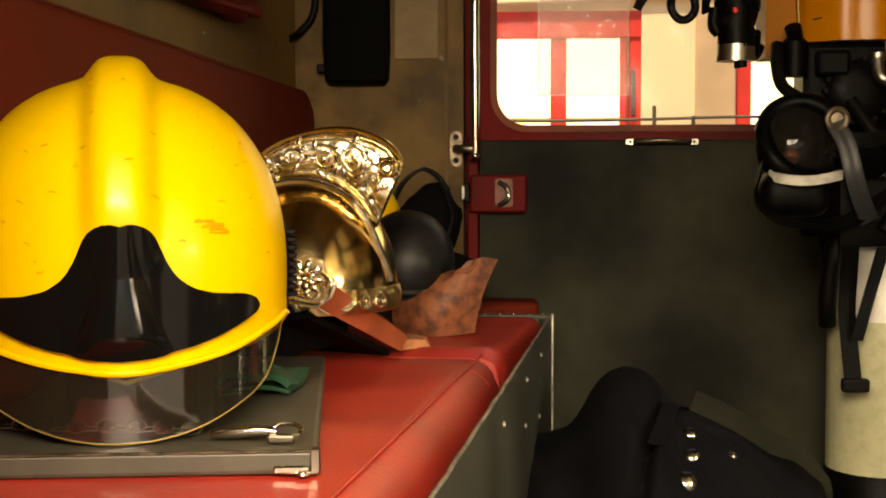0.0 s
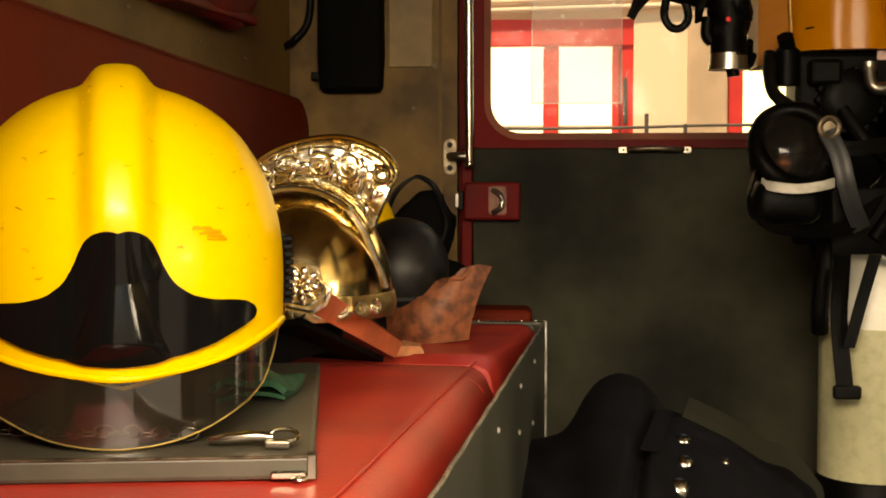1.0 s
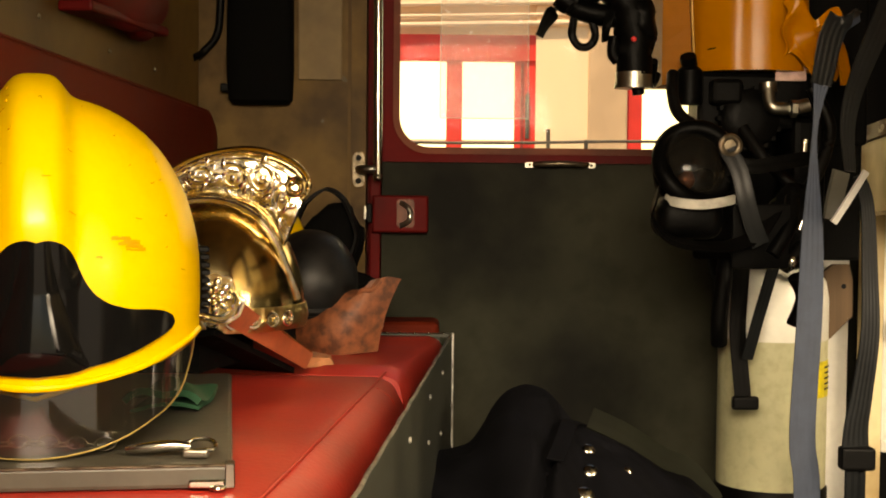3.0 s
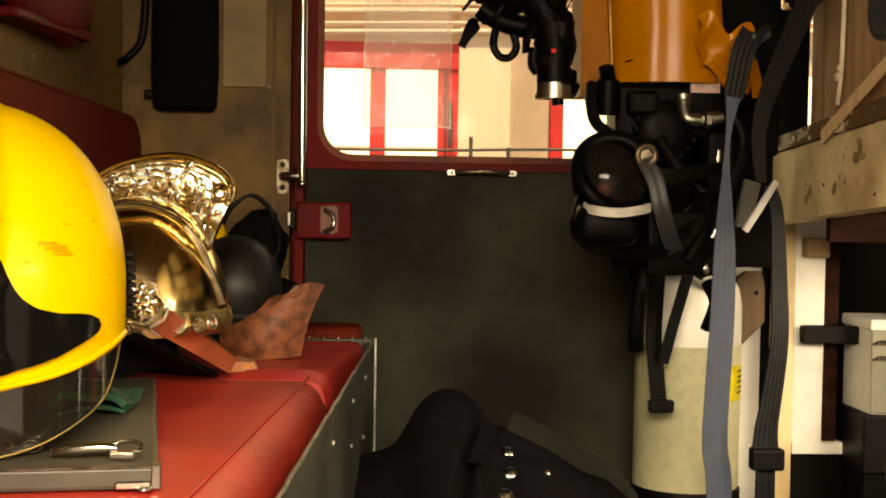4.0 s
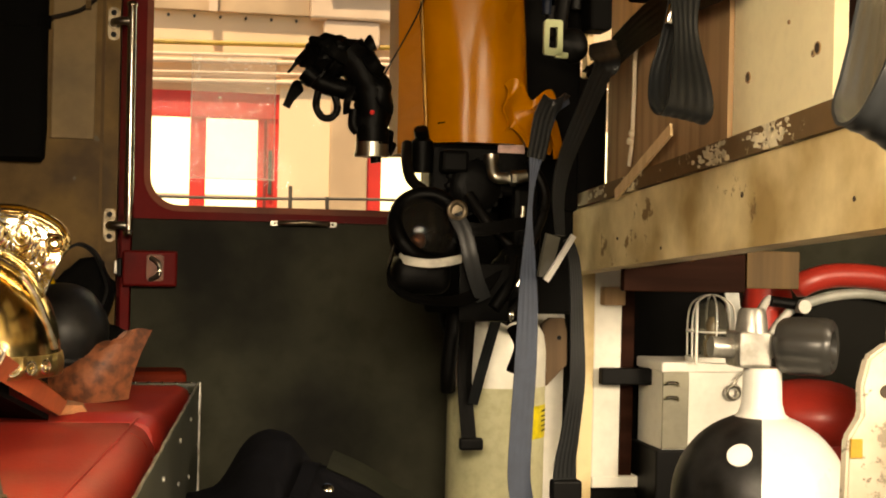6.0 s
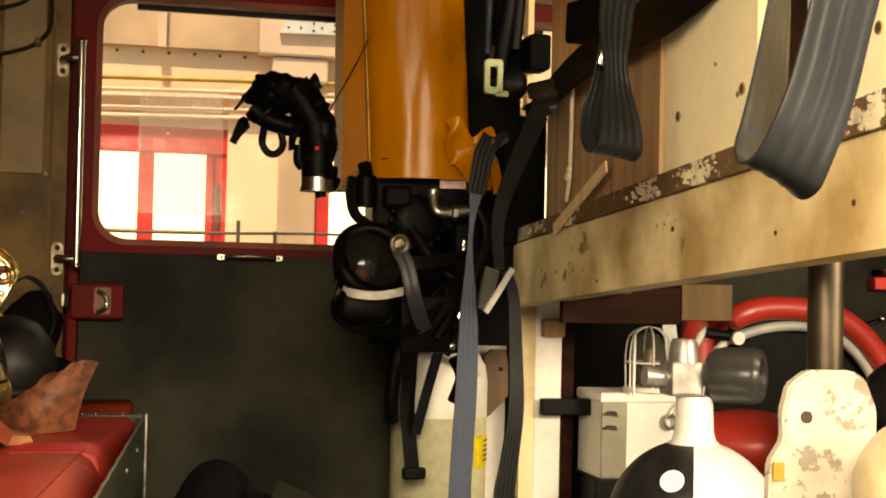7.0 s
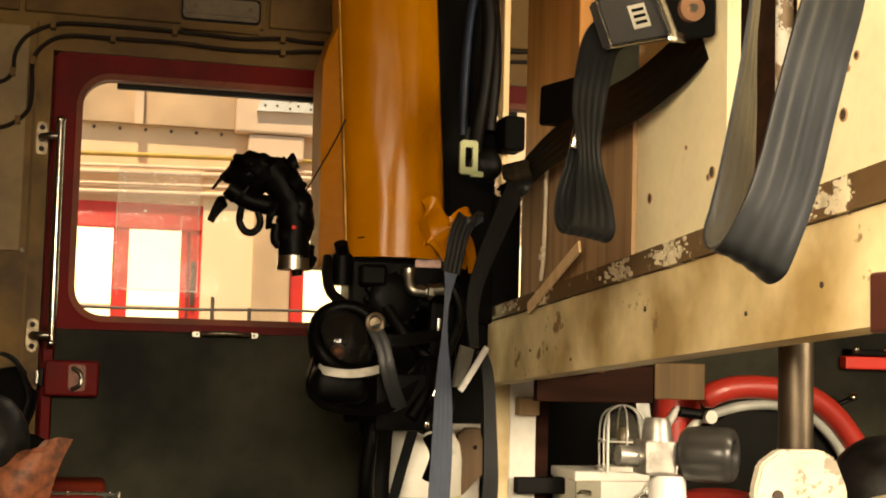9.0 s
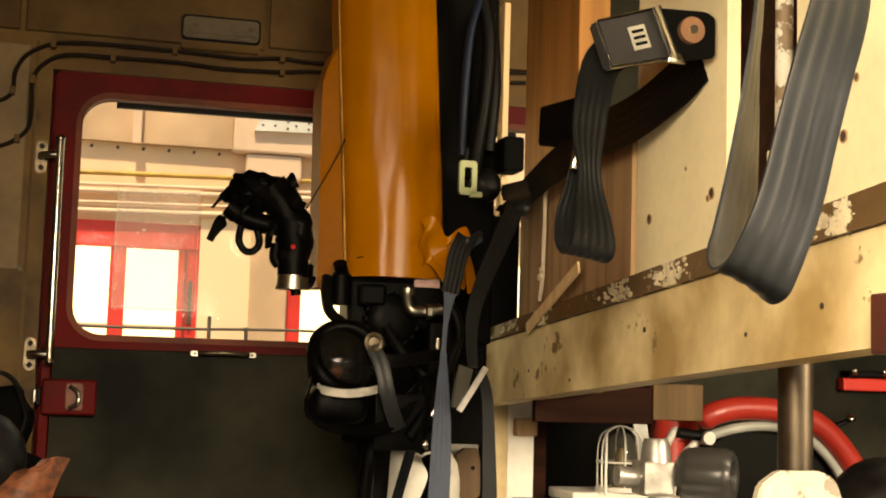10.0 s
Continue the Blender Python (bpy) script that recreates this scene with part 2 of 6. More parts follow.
def strap(bm, pts, width, side, thick=0.0022, smoothn=8, ribs=5, bow=0.0, turn=(0.0, 1.0)):
    """A webbing band along pts. side: the width's direction, or one for each end."""
    P = spline(pts, smoothn)
    s0, s1 = (V(*side[0]), V(*side[1])) if isinstance(side[0], (tuple, list)) else (V(*side), V(*side))
    rows = []
    m = ribs * 4
    for i, p in enumerate(P):
        f = i / (len(P) - 1)
        s = s0.lerp(s1, max(0.0, min(1.0, (f - turn[0]) / (turn[1] - turn[0])))).normalized()
        d = (P[min(i + 1, len(P) - 1)] - P[max(i - 1, 0)]).normalized()
        s = (s - s.dot(d) * d).normalized()
        nrm = s.cross(d)
        w = width(f) if callable(width) else width
        top, bot = [], []
        for k in range(m + 1):
            u = k / m - 0.5
            h = (0.0004 if w > 0.03 else 0.00025) * (0, 1, 0, -1)[k % 4] + bow * (0.25 - u * u)
            top.append(bm.verts.new(p + s * u * w + nrm * (thick / 2 + h)))
            bot.append(bm.verts.new(p + s * u * w + nrm * (-thick / 2 + h)))
        rows.append(top + bot[::-1])
    c = len(rows[0])
    for A, B in zip(rows, rows[1:]):
        for k in range(c):
            bm.faces.new((A[k], A[(k + 1) % c], B[(k + 1) % c], B[k]))
    bm.faces.new(rows[0][::-1])
    bm.faces.new(rows[-1])
    return bm


def lathe(bm, prof, n=32, m=None):
    """Turn (radius, height) pairs about z."""
    rings = []
    for r, z in prof:
        rings.append([bm.verts.new((r * math.cos(2 * math.pi * k / n), r * math.sin(2 * math.pi * k / n), z)) for k in range(n)])
    for A, B in zip(rings, rings[1:]):
        for k in range(n):
            bm.faces.new((A[k], A[(k + 1) % n], B[(k + 1) % n], B[k]))
    bm.faces.new(rings[0][::-1])
    bm.faces.new(rings[-1])
    if m is not None:
        bmesh.ops.transform(bm, matrix=m, verts=[v for r in rings for v in r])
    return bm


def sheet(bm, fn, nu, nv, thick=0.0, closeu=False):
    """A grid surface fn(u, v) -> Vector, given a thickness inwards."""
    G = [[fn(i / nu, j / nv) for j in range(nv + 1)] for i in range(nu + 1)]
    vs = [[bm.verts.new(p) for p in row] for row in G]
    fs = []
    for i in range(nu):
        for j in range(nv):
            fs.append(bm.faces.new((vs[i][j], vs[i + 1][j], vs[i + 1][j + 1], vs[i][j + 1])))
    if closeu:
        bmesh.ops.remove_doubles(bm, verts=bm.verts, dist=1e-5)
        fs = [q for q in bm.faces]
    bmesh.ops.recalc_face_normals(bm, faces=fs)
    if thick:
        bmesh.ops.solidify(bm, geom=fs, thickness=thick)
    return bm


def slab(bm, outline, y0, y1, bev=0.0):
    """Extrude an (x, z) outline from y0 to y1."""
    a = [bm.verts.new((x, y0, z)) for x, z in outline]
    b = [bm.verts.new((x, y1, z)) for x, z in outline]
    n = len(a)
    fs = [bm.faces.new(a), bm.faces.new(b[::-1])]
    for k in range(n):
        fs.append(bm.faces.new((a[k], b[k], b[(k + 1) % n], a[(k + 1) % n])))
    bmesh.ops.recalc_face_normals(bm, faces=fs)
    if bev:
        es = [e for e in fs[0].edges]
        bmesh.ops.bevel(bm, geom=es, offset=bev, segments=2, affect="EDGES")
    return bm


def rrect(x0, x1, z0, z1, r, n=8):
    """A rounded rectangle's outline."""
    out = []
    for cx, cz, a0 in ((x1 - r, z1 - r, 0), (x0 + r, z1 - r, 90), (x0 + r, z0 + r, 180), (x1 - r, z0 + r, 270)):
        for k in range(n + 1):
            a = radians(a0 + 90 * k / n)
            out.append((cx + r * math.cos(a), cz + r * math.sin(a)))
    return out


def ring_plate(bm, outer, inner, y0, y1):
    """A plate with an opening right through it; both outlines have as many points."""
    n = len(outer)
    q = [[bm.verts.new((x, y, z)) for x, z in o] for y in (y0, y1) for o in (outer, inner)]
    fs = []
    for k in range(n):
        j = (k + 1) % n
        fs.append(bm.faces.new((q[0][k], q[0][j], q[1][j], q[1][k])))
        fs.append(bm.faces.new((q[2][k], q[3][k], q[3][j], q[2][j])))
        fs.append(bm.faces.new((q[1][k], q[1][j], q[3][j], q[3][k])))
        fs.append(bm.faces.new((q[0][k], q[2][k], q[2][j], q[0][j])))
    bmesh.ops.recalc_face_normals(bm, faces=fs)
    return bm


# ---- the cab's shell ----
YD = 2.45           # inner face of the far side of the cab
WX0, WX1, WZ0, WZ1 = -0.022, 0.99, 0.780, 1.256   # door window opening
DX0, DX1 = -0.072, 1.07                            # door leaf


def structure(name, bm, material, label, cat="wall", smooth=False):
    return tagged(part(name, bm, material, None, "", smooth), label, cat, kind="structure")


structure("floor", bx(-0.72, 2.4, 0.2, 2.7, -0.04, 0.0), M_FLOOR, "dark rubber cab floor", "floor")
structure("ceiling", bx(-0.74, 2.4, 0.2, 2.7, 1.62, 1.66), M_CREAM_SHADED, "grubby cream cab roof lining, darkened for shade", "ceiling")
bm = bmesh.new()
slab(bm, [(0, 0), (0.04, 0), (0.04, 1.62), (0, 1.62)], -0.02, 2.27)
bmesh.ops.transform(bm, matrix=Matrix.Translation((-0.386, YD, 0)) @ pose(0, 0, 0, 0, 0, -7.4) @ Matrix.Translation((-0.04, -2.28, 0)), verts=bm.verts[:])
structure("wall_west", bm, M_CREAM_SHADED, "grubby cream side wall of the cab, darkened for shade", "wall")
# Grime blotches, over a cream that also has the wall's shade in it.
structure("wall_far", bx(-0.46, DX0 - 0.008, YD, YD + 0.05, 0.0, 1.62), mat("grimy_shaded_cream", (0.18, 0.108, 0.036), 0.6, var=0.42, scale=8, fine=22, bump=0.15, col2=(0.07, 0.038, 0.012), spec=0.2, speck=0.15), "grubby cream wall beside the door, darkened for shade", "wall")
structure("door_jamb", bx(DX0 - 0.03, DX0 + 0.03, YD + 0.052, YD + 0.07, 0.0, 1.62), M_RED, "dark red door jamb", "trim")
structure("wall_over_door", bx(DX0 - 0.008, 1.09, YD, YD + 0.05, 1.306, 1.62), M_CREAM_SHADED, "cream painted wall above the door", "wall")
structure("wall_front_far", bx(1.08, 2.4, 2.62, 2.66, 0.0, 1.62), M_VINYL, "dark grey lined wall of the front cab", "wall")
structure("wall_front_return", bx(1.075, 1.11, YD + 0.06, 2.62, 0.0, 1.62), M_VINYL, "dark grey return beside the door", "wall")
structure("wall_east", bx(2.4, 2.44, 0.2, 2.66, 0.0, 1.62), M_VINYL, "dark grey lined wall of the front cab", "wall")
# Unseen wall; its opening is sized to shade the left and upper cab.
bm = bmesh.new()
ring_plate(bm, rrect(-0.8, 1.42, -0.02, 1.66, 0.01), rrect(-0.19, 1.36, 0.02, 1.225, 0.06), 0.16, 0.2)
structure("wall_near", bm, M_CREAM_SHADED, "unseen cab side wall, its doorway cut to shape the light", "wall")
bm = bmesh.new()
ring_plate(bm, rrect(1.422, 2.45, -0.02, 1.66, 0.01), rrect(1.48, 2.25, 0.72, 1.5, 0.08), 0.16, 0.2)
structure("wall_near_front", bm, M_RED, "red front cab door with its open window", "wall")
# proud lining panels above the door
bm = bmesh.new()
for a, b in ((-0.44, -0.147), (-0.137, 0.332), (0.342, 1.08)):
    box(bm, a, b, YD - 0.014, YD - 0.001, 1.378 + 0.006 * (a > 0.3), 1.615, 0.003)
structure("trim_lining", bm, M_CREAM_SHADED, "cream lining panels above the door", "trim")

# ---- the door ----
door = tagged(new("door_1"), "red framed cab door with grey lined lower half", "door", kind="structure")
bm = bmesh.new()
n_out = rrect(DX0, DX1, 0.757, 1.302, 0.012)
ring_plate(bm, n_out, rrect(WX0, WX1, WZ0, WZ1, 0.06), YD - 0.012, YD + 0.04)
part("door_frame", bm, M_RED, door, "deep red painted window surround", True)
bm = bmesh.new()
ring_plate(bm, rrect(WX0 - 0.008, WX1 + 0.008, WZ0 - 0.008, WZ1 + 0.008, 0.066), rrect(WX0 + 0.004, WX1 - 0.004, WZ0 + 0.004, WZ1 - 0.004, 0.056), YD - 0.017, YD - 0.011)
part("window_seal", bm, mat("seal_dull", (0.2, 0.06, 0.035), 0.6, spec=0.15), door, "worn pale seal", True)
part("lower_panel", bx(DX0 + 0.022, DX1, YD - 0.002, YD + 0.04, 0.0, 0.757), M_VINYL, door, "dark grey vinyl lining, scuffed")
part("edge_strip", bx(DX0, DX0 + 0.02, YD - 0.012, YD + 0.04, 0.0, 0.755, 0.003), M_RED, door, "red painted edge")
bm = bmesh.new()
slab(bm, rrect(WX0 - 0.01, WX1 + 0.01, WZ0 - 0.01, WZ1 + 0.01, 0.06), YD + 0.016, YD + 0.02)
gl = part("pane", bm, M_GLASS, door, "clear glass")
gl.visible_shadow = False
part("blind_rail", bx(0.045, 0.88, YD - 0.004, YD + 0.012, 1.238, 1.249, 0.002), M_BLACK, door, "thin dark top rail")
gl = part("film", bx(0.055, 0.219, YD + 0.009, YD + 0.0105, 0.838, 1.08), M_FILM, door, "faint clear film on the glass")
gl.visible_shadow = False

bm = bmesh.new()
box(bm, 0.055, 0.0562, YD + 0.0075, YD + 0.009, 0.838, 1.08)
box(bm, 0.2178, 0.219, YD + 0.0075, YD + 0.009, 0.838, 1.08)
box(bm, 0.0564, 0.2176, YD + 0.0075, YD + 0.009, 0.838, 0.8392)
rs = random.Random(12)
for k in range(46):
    x, z = rs.uniform(0.06, 0.215), 1.075 - abs(rs.gauss(0, 0.02)) if k < 34 else rs.uniform(0.85, 1.06)
    box(bm, x, x + rs.uniform(0.001, 0.007), YD + 0.0075, YD + 0.009, z, z + rs.uniform(0.0007, 0.0022))
tagged(part("film_wear", bm, mat("scratched_film", (0.85, 0.8, 0.66), 0.5), door, "scratched edges of the film"), kind="stuff")

# ---- ground and the station hall beyond ----
structure("vehicle_base", bx(-0.8, 2.45, 0.2, 2.7, -0.9, -0.045, 0.02), M_BLACKM, "dark chassis under the cab floor", "chassis")
structure("ground", bx(-400, 400, -400, 400, -1.0, -0.9), M_GROUND, "plain concrete hall floor", "ground")
YF = 6.3
station = tagged(new("facade"), "cream station wall with red framed glazed doors", "building", kind="structure")
bm = bmesh.new()
for a, b in ((-0.62, -0.5), (0.073, 0.147), (0.391, 0.487), (0.912, 0.985), (1.4, 1.5)):
    box(bm, a, b, YF, YF + 0.06, -0.9, 1.32, 0.004)
box(bm, -0.9, 0.55, YF - 0.01, YF + 0.06, 1.308, 1.43, 0.004)
part("door_frame", bm, M_OUTRED, station, "red painted posts and header")
part("wall", bx(0.487, 0.73, YF - 0.02, YF + 0.1, -0.9, 1.62), M_OUTCREAM, station)
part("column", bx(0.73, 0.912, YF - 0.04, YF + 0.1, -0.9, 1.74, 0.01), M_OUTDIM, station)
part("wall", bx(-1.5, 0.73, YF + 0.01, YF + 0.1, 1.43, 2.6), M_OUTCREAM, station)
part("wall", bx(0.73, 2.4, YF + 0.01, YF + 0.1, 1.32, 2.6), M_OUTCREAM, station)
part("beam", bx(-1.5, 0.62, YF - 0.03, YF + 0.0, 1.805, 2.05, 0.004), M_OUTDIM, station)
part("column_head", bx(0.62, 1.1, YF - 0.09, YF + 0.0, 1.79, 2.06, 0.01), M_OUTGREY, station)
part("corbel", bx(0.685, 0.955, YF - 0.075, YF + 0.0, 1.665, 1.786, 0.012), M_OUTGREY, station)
for z, r in ((1.64, 0.012), (1.585, 0.009), (1.555, 0.012), (1.5, 0.008), (1.46, 0.012)):
    bm = bmesh.new()
    rod(bm, (-1.4, YF - 0.04, z - 0.02), (2.2, YF - 0.04, z + 0.06), r)
    part("pipe", bm, M_OUTGREY if z < 1.6 else mat("ochre_pipe", (0.5, 0.3, 0.05), 0.5), station)
bm = bmesh.new()
tube(bm, [(x, YF - 0.25, 0.926 + 0.008 * math.sin(x * 9)) for x in (-1.2, -0.6, -0.1, 0.4, 0.9, 1.4, 2.0)], 0.007, 6)
part("guard_wire", bm, M_CABLE_OUT, station, "thin dark guard wire")
for x, h in ((0.53, 0.985), (0.70, 0.94), (-0.8, 0.985), (1.6, 0.985)):
    bm = bmesh.new()
    rod(bm, (x, YF - 0.25, -0.9), (x, YF - 0.25, h), 0.009, n=8)
    part("wire_post", bm, M_CABLE_OUT, station)
for k in range(14):
    bm = bmesh.new()
    rod(bm, (-1.0 + k * 0.12, YF + 0.012, 1.784), (-1.0 + k * 0.12, YF - 0.006, 1.784), 0.0075, n=8)
    part("rivet", bm, M_CABLE_OUT, station)
bm = bmesh.new()
slab(bm, [(0.715, 1.893), (1.25, 1.905), (1.25, 2.0), (0.75, 1.99)], YF - 0.115, YF - 0.092)
part("ceiling_plate", bm, M_WHITE, station, "white punched ceiling plate")
rs = random.Random(3)
for k in range(16):
    bm = bmesh.new()
    x, z = 0.76 + 0.055 * (k % 8) + rs.uniform(-0.012, 0.012), 1.92 + 0.035 * (k // 8) + rs.uniform(-0.01, 0.01)
    rod(bm, (x, YF - 0.117, z), (x, YF - 0.113, z), 0.0065, n=8)
    part("punched_hole", bm, M_CABLE_OUT, station)
part("stay", bx(0.145, 0.185, YF - 0.07, YF - 0.052, 1.80, 2.1), M_OUTGREY, station)
part("closing_stile", bx(0.418, 0.432, YF - 0.012, YF - 0.001, -0.9, 1.30, 0.003), mat("dark_red_stile", (0.3, 0.03, 0.02), 0.5), station, "darker red closing edge")
part("door_bolt", bx(0.44, 0.458, YF - 0.022, YF - 0.001, 0.95, 1.16, 0.003), M_CABLE_OUT, station, "dark upright bolt")
part("transom", bx(-0.5, 0.40, YF + 0.02, YF + 0.04, 0.932, 0.944), M_OUTGREY, station)
structure("backdrop", bx(-9, 9, 9, 9.05, -0.9, 5.0), M_SKYGLOW, "bright overcast daylight", "backdrop")


def loft(bm, secs):
    """Join closed sections of equal count, with end caps."""
    rows = [[bm.verts.new(p) for p in s] for s in secs]
    n = len(rows[0])
    fs = []
    for A, B in zip(rows, rows[1:]):
        for k in range(n):
            fs.append(bm.faces.new((A[k], A[(k + 1) % n], B[(k + 1) % n], B[k])))
    fs += [bm.faces.new(rows[0][::-1]), bm.faces.new(rows[-1])]
    bmesh.ops.recalc_face_normals(bm, faces=fs)
    return bm


def blob(bm, c, s, n=16, rough=0.0, turn=(0, 0, 0), seed=0.0, freq=20.0):
    """An uneven rounded lump."""
    m = pose(*c, *turn)
    r = bmesh.ops.create_uvsphere(bm, u_segments=n * 2, v_segments=n, radius=1.0)
    for v in r["verts"]:
        d = 1 + rough * noise.noise(v.co * 1.7 + V(seed, seed * 2, 0)) + rough * 0.4 * noise.noise(v.co * 5 + V(seed, 0, seed))
        v.co = m @ V(v.co.x * s[0] * d, v.co.y * s[1] * d, v.co.z * s[2] * d)
    return bm


def torus(bm, c, R, r, axis="Z", n=24, k=8, sx=1.0, turn=None):
    m = turn if turn is not None else {"Z": pose(*c), "Y": pose(*c, 90, 0, 0), "X": pose(*c, 0, 90, 0)}[axis]
    rows = [[bm.verts.new(m @ V((R + r * math.cos(2 * math.pi * j / k)) * math.cos(2 * math.pi * i / n) * sx, (R + r * math.cos(2 * math.pi * j / k)) * math.sin(2 * math.pi * i / n), r * math.sin(2 * math.pi * j / k))) for j in range(k)] for i in range(n)]
    for i in range(n):
        for j in range(k):
            bm.faces.new((rows[i][j], rows[(i + 1) % n][j], rows[(i + 1) % n][(j + 1) % k], rows[i][(j + 1) % k]))
    return bm


def screw(parent, c, r=0.003, axis="Y", material=None):
    bm = bmesh.new()
    d = {"Y": (0, 0.0015, 0), "X": (0.0015, 0, 0), "Z": (0, 0, 0.0015)}[axis]
    rod(bm, V(*c) - V(*d), V(*c) + V(*d), r, r * 0.8, 10)
    return part("screw", bm, material or M_STEEL, parent)


# ---- bench ----
def xm(y):
    """Line of the metal front."""
    return -0.012 + (y - 1.0) * 0.068


def xp(y):
    """Line of the cushion's upper front edge."""
    return -0.0877 + (y - 0.995) * 0.0885 if y < 1.84 else xm(y) - 0.047 + (y - 1.84) * 0.066


bench = thing("bench_seat", "red vinyl bench seat on a riveted grey metal base", "bench seat")


def cushion(y0, y1, back, drop):
    secs = []
    n = 18
    for i in range(n + 1):
        f = i / n
        y = y0 + (y1 - y0) * f
        e = min(f, 1 - f) * (y1 - y0)
        d = 0.010 * max(0, 1 - e / 0.02) ** 2
        w = 0.002 * math.sin(y * 31) + 0.0015 * noise.noise(V(y * 9, 0, drop * 90))
        xf = xm(y)
        top = 0.450 - d
        wd = max(0.012, xf - 0.026 - d - xp(y))
        secs.append([V(back, y, 0.37), V(back, y, top + 0.004), V(xf - 0.2, y, top + 0.003 + w * 0.5), V(xp(y) - 0.016, y, top + 0.001 + w), V(xp(y) - 0.003, y, top - 0.0015), V(xp(y) + 0.25 * wd, y, top - 0.006), V(xp(y) + 0.6 * wd, y, top - 0.016), V(xp(y) + 0.9 * wd, y, top - 0.034), V(xp(y) + wd, y, top - 0.052), V(xp(y) + 0.9 * wd, y, 0.37)])
    bm = loft(bmesh.new(), secs)
    return part("cushion", bm, M_SEAT, bench, "red vinyl cushion with a piped front edge", True)


cushion(0.62, 1.835, -0.4, 0.0)
cushion(1.841, 2.305, -0.4, 0.004)
bm = bmesh.new()
tube(bm, [(xp(y) - 0.001, y, 0.4497) for y in (0.64, 0.9, 1.2, 1.5, 1.825)], 0.002, 8)
part("piping", bm, M_SEAT, bench, "raised red piping", True)
bm = bmesh.new()
tube(bm, [(xp(1.7) + 0.004, 1.70, 0.446), (xp(1.7) + 0.022, 1.705, 0.432), (xm(1.7) - 0.032, 1.708, 0.416), (xm(1.7) - 0.023, 1.71, 0.40)], 0.0016, 8)
part("piping", bm, M_SEAT, bench, "raised red piping", True)
bm = bmesh.new()
loft(bm, [[V(xm(y), y, 0.0), V(xm(y) + 0.004, y, 0.0), V(xm(y) + 0.004, y, 0.452), V(xm(y), y, 0.452)] for y in (0.6, 1.5, 2.318)])
part("front_panel", bm, M_METALP, bench, "grey green sheet metal, riveted")
M_EDGE = mat("bare_metal_edge", (0.62, 0.6, 0.52), 0.35, 0.8, var=0.3, scale=40)
bm = bmesh.new()
tube(bm, [(xm(y) + 0.002 + 0.0008 * math.sin(y * 60), y, 0.4525) for y in np.linspace(0.6, 2.318, 30)], 0.0022, 8, 2)
part("edge_trim", bm, M_EDGE, bench, "bare worn metal edge", True)
part("corner_trim", bx(xm(2.318), xm(2.318) + 0.007, 2.314, 2.32, 0.0, 0.455, 0.001), M_EDGE, bench)
part("end_strip", bx(-0.075, 0.078, 2.315, 2.335, 0.447, 0.453, 0.001), M_METALP, bench, "metal end strip")
for k in range(6):
    screw(bench, (-0.06 + k * 0.025, 2.322, 0.454), 0.0035, "Z", M_CHROME)
for y, z in ((2.29, 0.40), (2.29, 0.33), (2.05, 0.42), (2.02, 0.33), (1.8, 0.42), (1.78, 0.36), (1.5, 0.415)):
    screw(bench, (xm(y) + 0.006, y, z), 0.004, "X", M_EDGE)
part("end_pad", bx(-0.30, 0.058, 2.338, 2.44, 0.30, 0.472, 0.012, 3), M_BACK, bench, "maroon end pad")
part("base_end", bx(-0.4, 0.06, 2.32, 2.334, 0.0, 0.446), M_METALP, bench)

backrest = thing("backrest_panel", "long padded maroon vinyl backrest on the cab wall", "backrest")


def back_pt(x_in, y, z01):
    """Point of the pad: depth from the wall, place along it, height from its foot to its top."""
    return V(-0.657 + 0.13 * y - 0.042 + x_in, y, 0.46 + z01 * (0.380 + 0.052 * (2.41 - y)))


bm = bmesh.new()
out = []
for cy, cz_, a0 in ((2.355, 0.88, 0), (0.35, 0.88, 90), (0.35, 0.12, 180), (2.355, 0.12, 270)):
    for k in range(9):
        a = radians(a0 + 90 * k / 8)
        out.append((cy + 0.055 * math.cos(a), cz_ + 0.12 * math.sin(a)))
loft(bm, [[back_pt(d, 1.35 + (y - 1.35) * s, 0.5 + (z - 0.5) * s2) for y, z in out] for d, s, s2 in ((0.0, 1, 1), (0.03, 1, 1), (0.038, 0.996, 0.985), (0.042, 0.988, 0.955))])
part("pad", bm, M_BACK, backrest, "maroon vinyl pad", True)
bm = bmesh.new()
tube(bm, [back_pt(0.034, 1.35 + (y - 1.35) * 0.9985, 0.5 + (z - 0.5) * 0.997) for y, z in out + out[:1]], 0.0026, 6, 1)
part("piping", bm, M_BACK, backrest, "maroon edge piping", True)

# ---- yellow helmet ----
HM = pose(-0.318, 1.205, 0, 0, 0, 17)
AX, BY, ZT, ZW = 0.152, 0.158, 0.790, 0.612


def hr(z):
    if z >= ZW:
        k = min(1, (z - ZW) / (ZT - ZW))
        return max(0.0, 1 - k ** 2.25) ** (1 / 2.25)
    return 1 - 0.04 * ((ZW - z) / 0.1) ** 2


def hp(a, z, out=0.0, ridge=True):
    """A point of the shell at azimuth a (0 is the front) and height z."""
    r = hr(z)
    x, y = AX * r * math.sin(a), -BY * r * math.cos(a)
    d = V(x / AX ** 2, y / BY ** 2, max(0, z - ZW) / (ZT - ZW) ** 2)
    d = d.normalized() if d.length > 1e-6 else V(0, 0, 1)
    if ridge:
        w = abs(x) / 0.026
        g = math.exp(-w ** 4) * min(1, max(0.25, (z - 0.60) / 0.07))
        out = out + 0.019 * g
    return HM @ (V(x, y, z) + d * out)


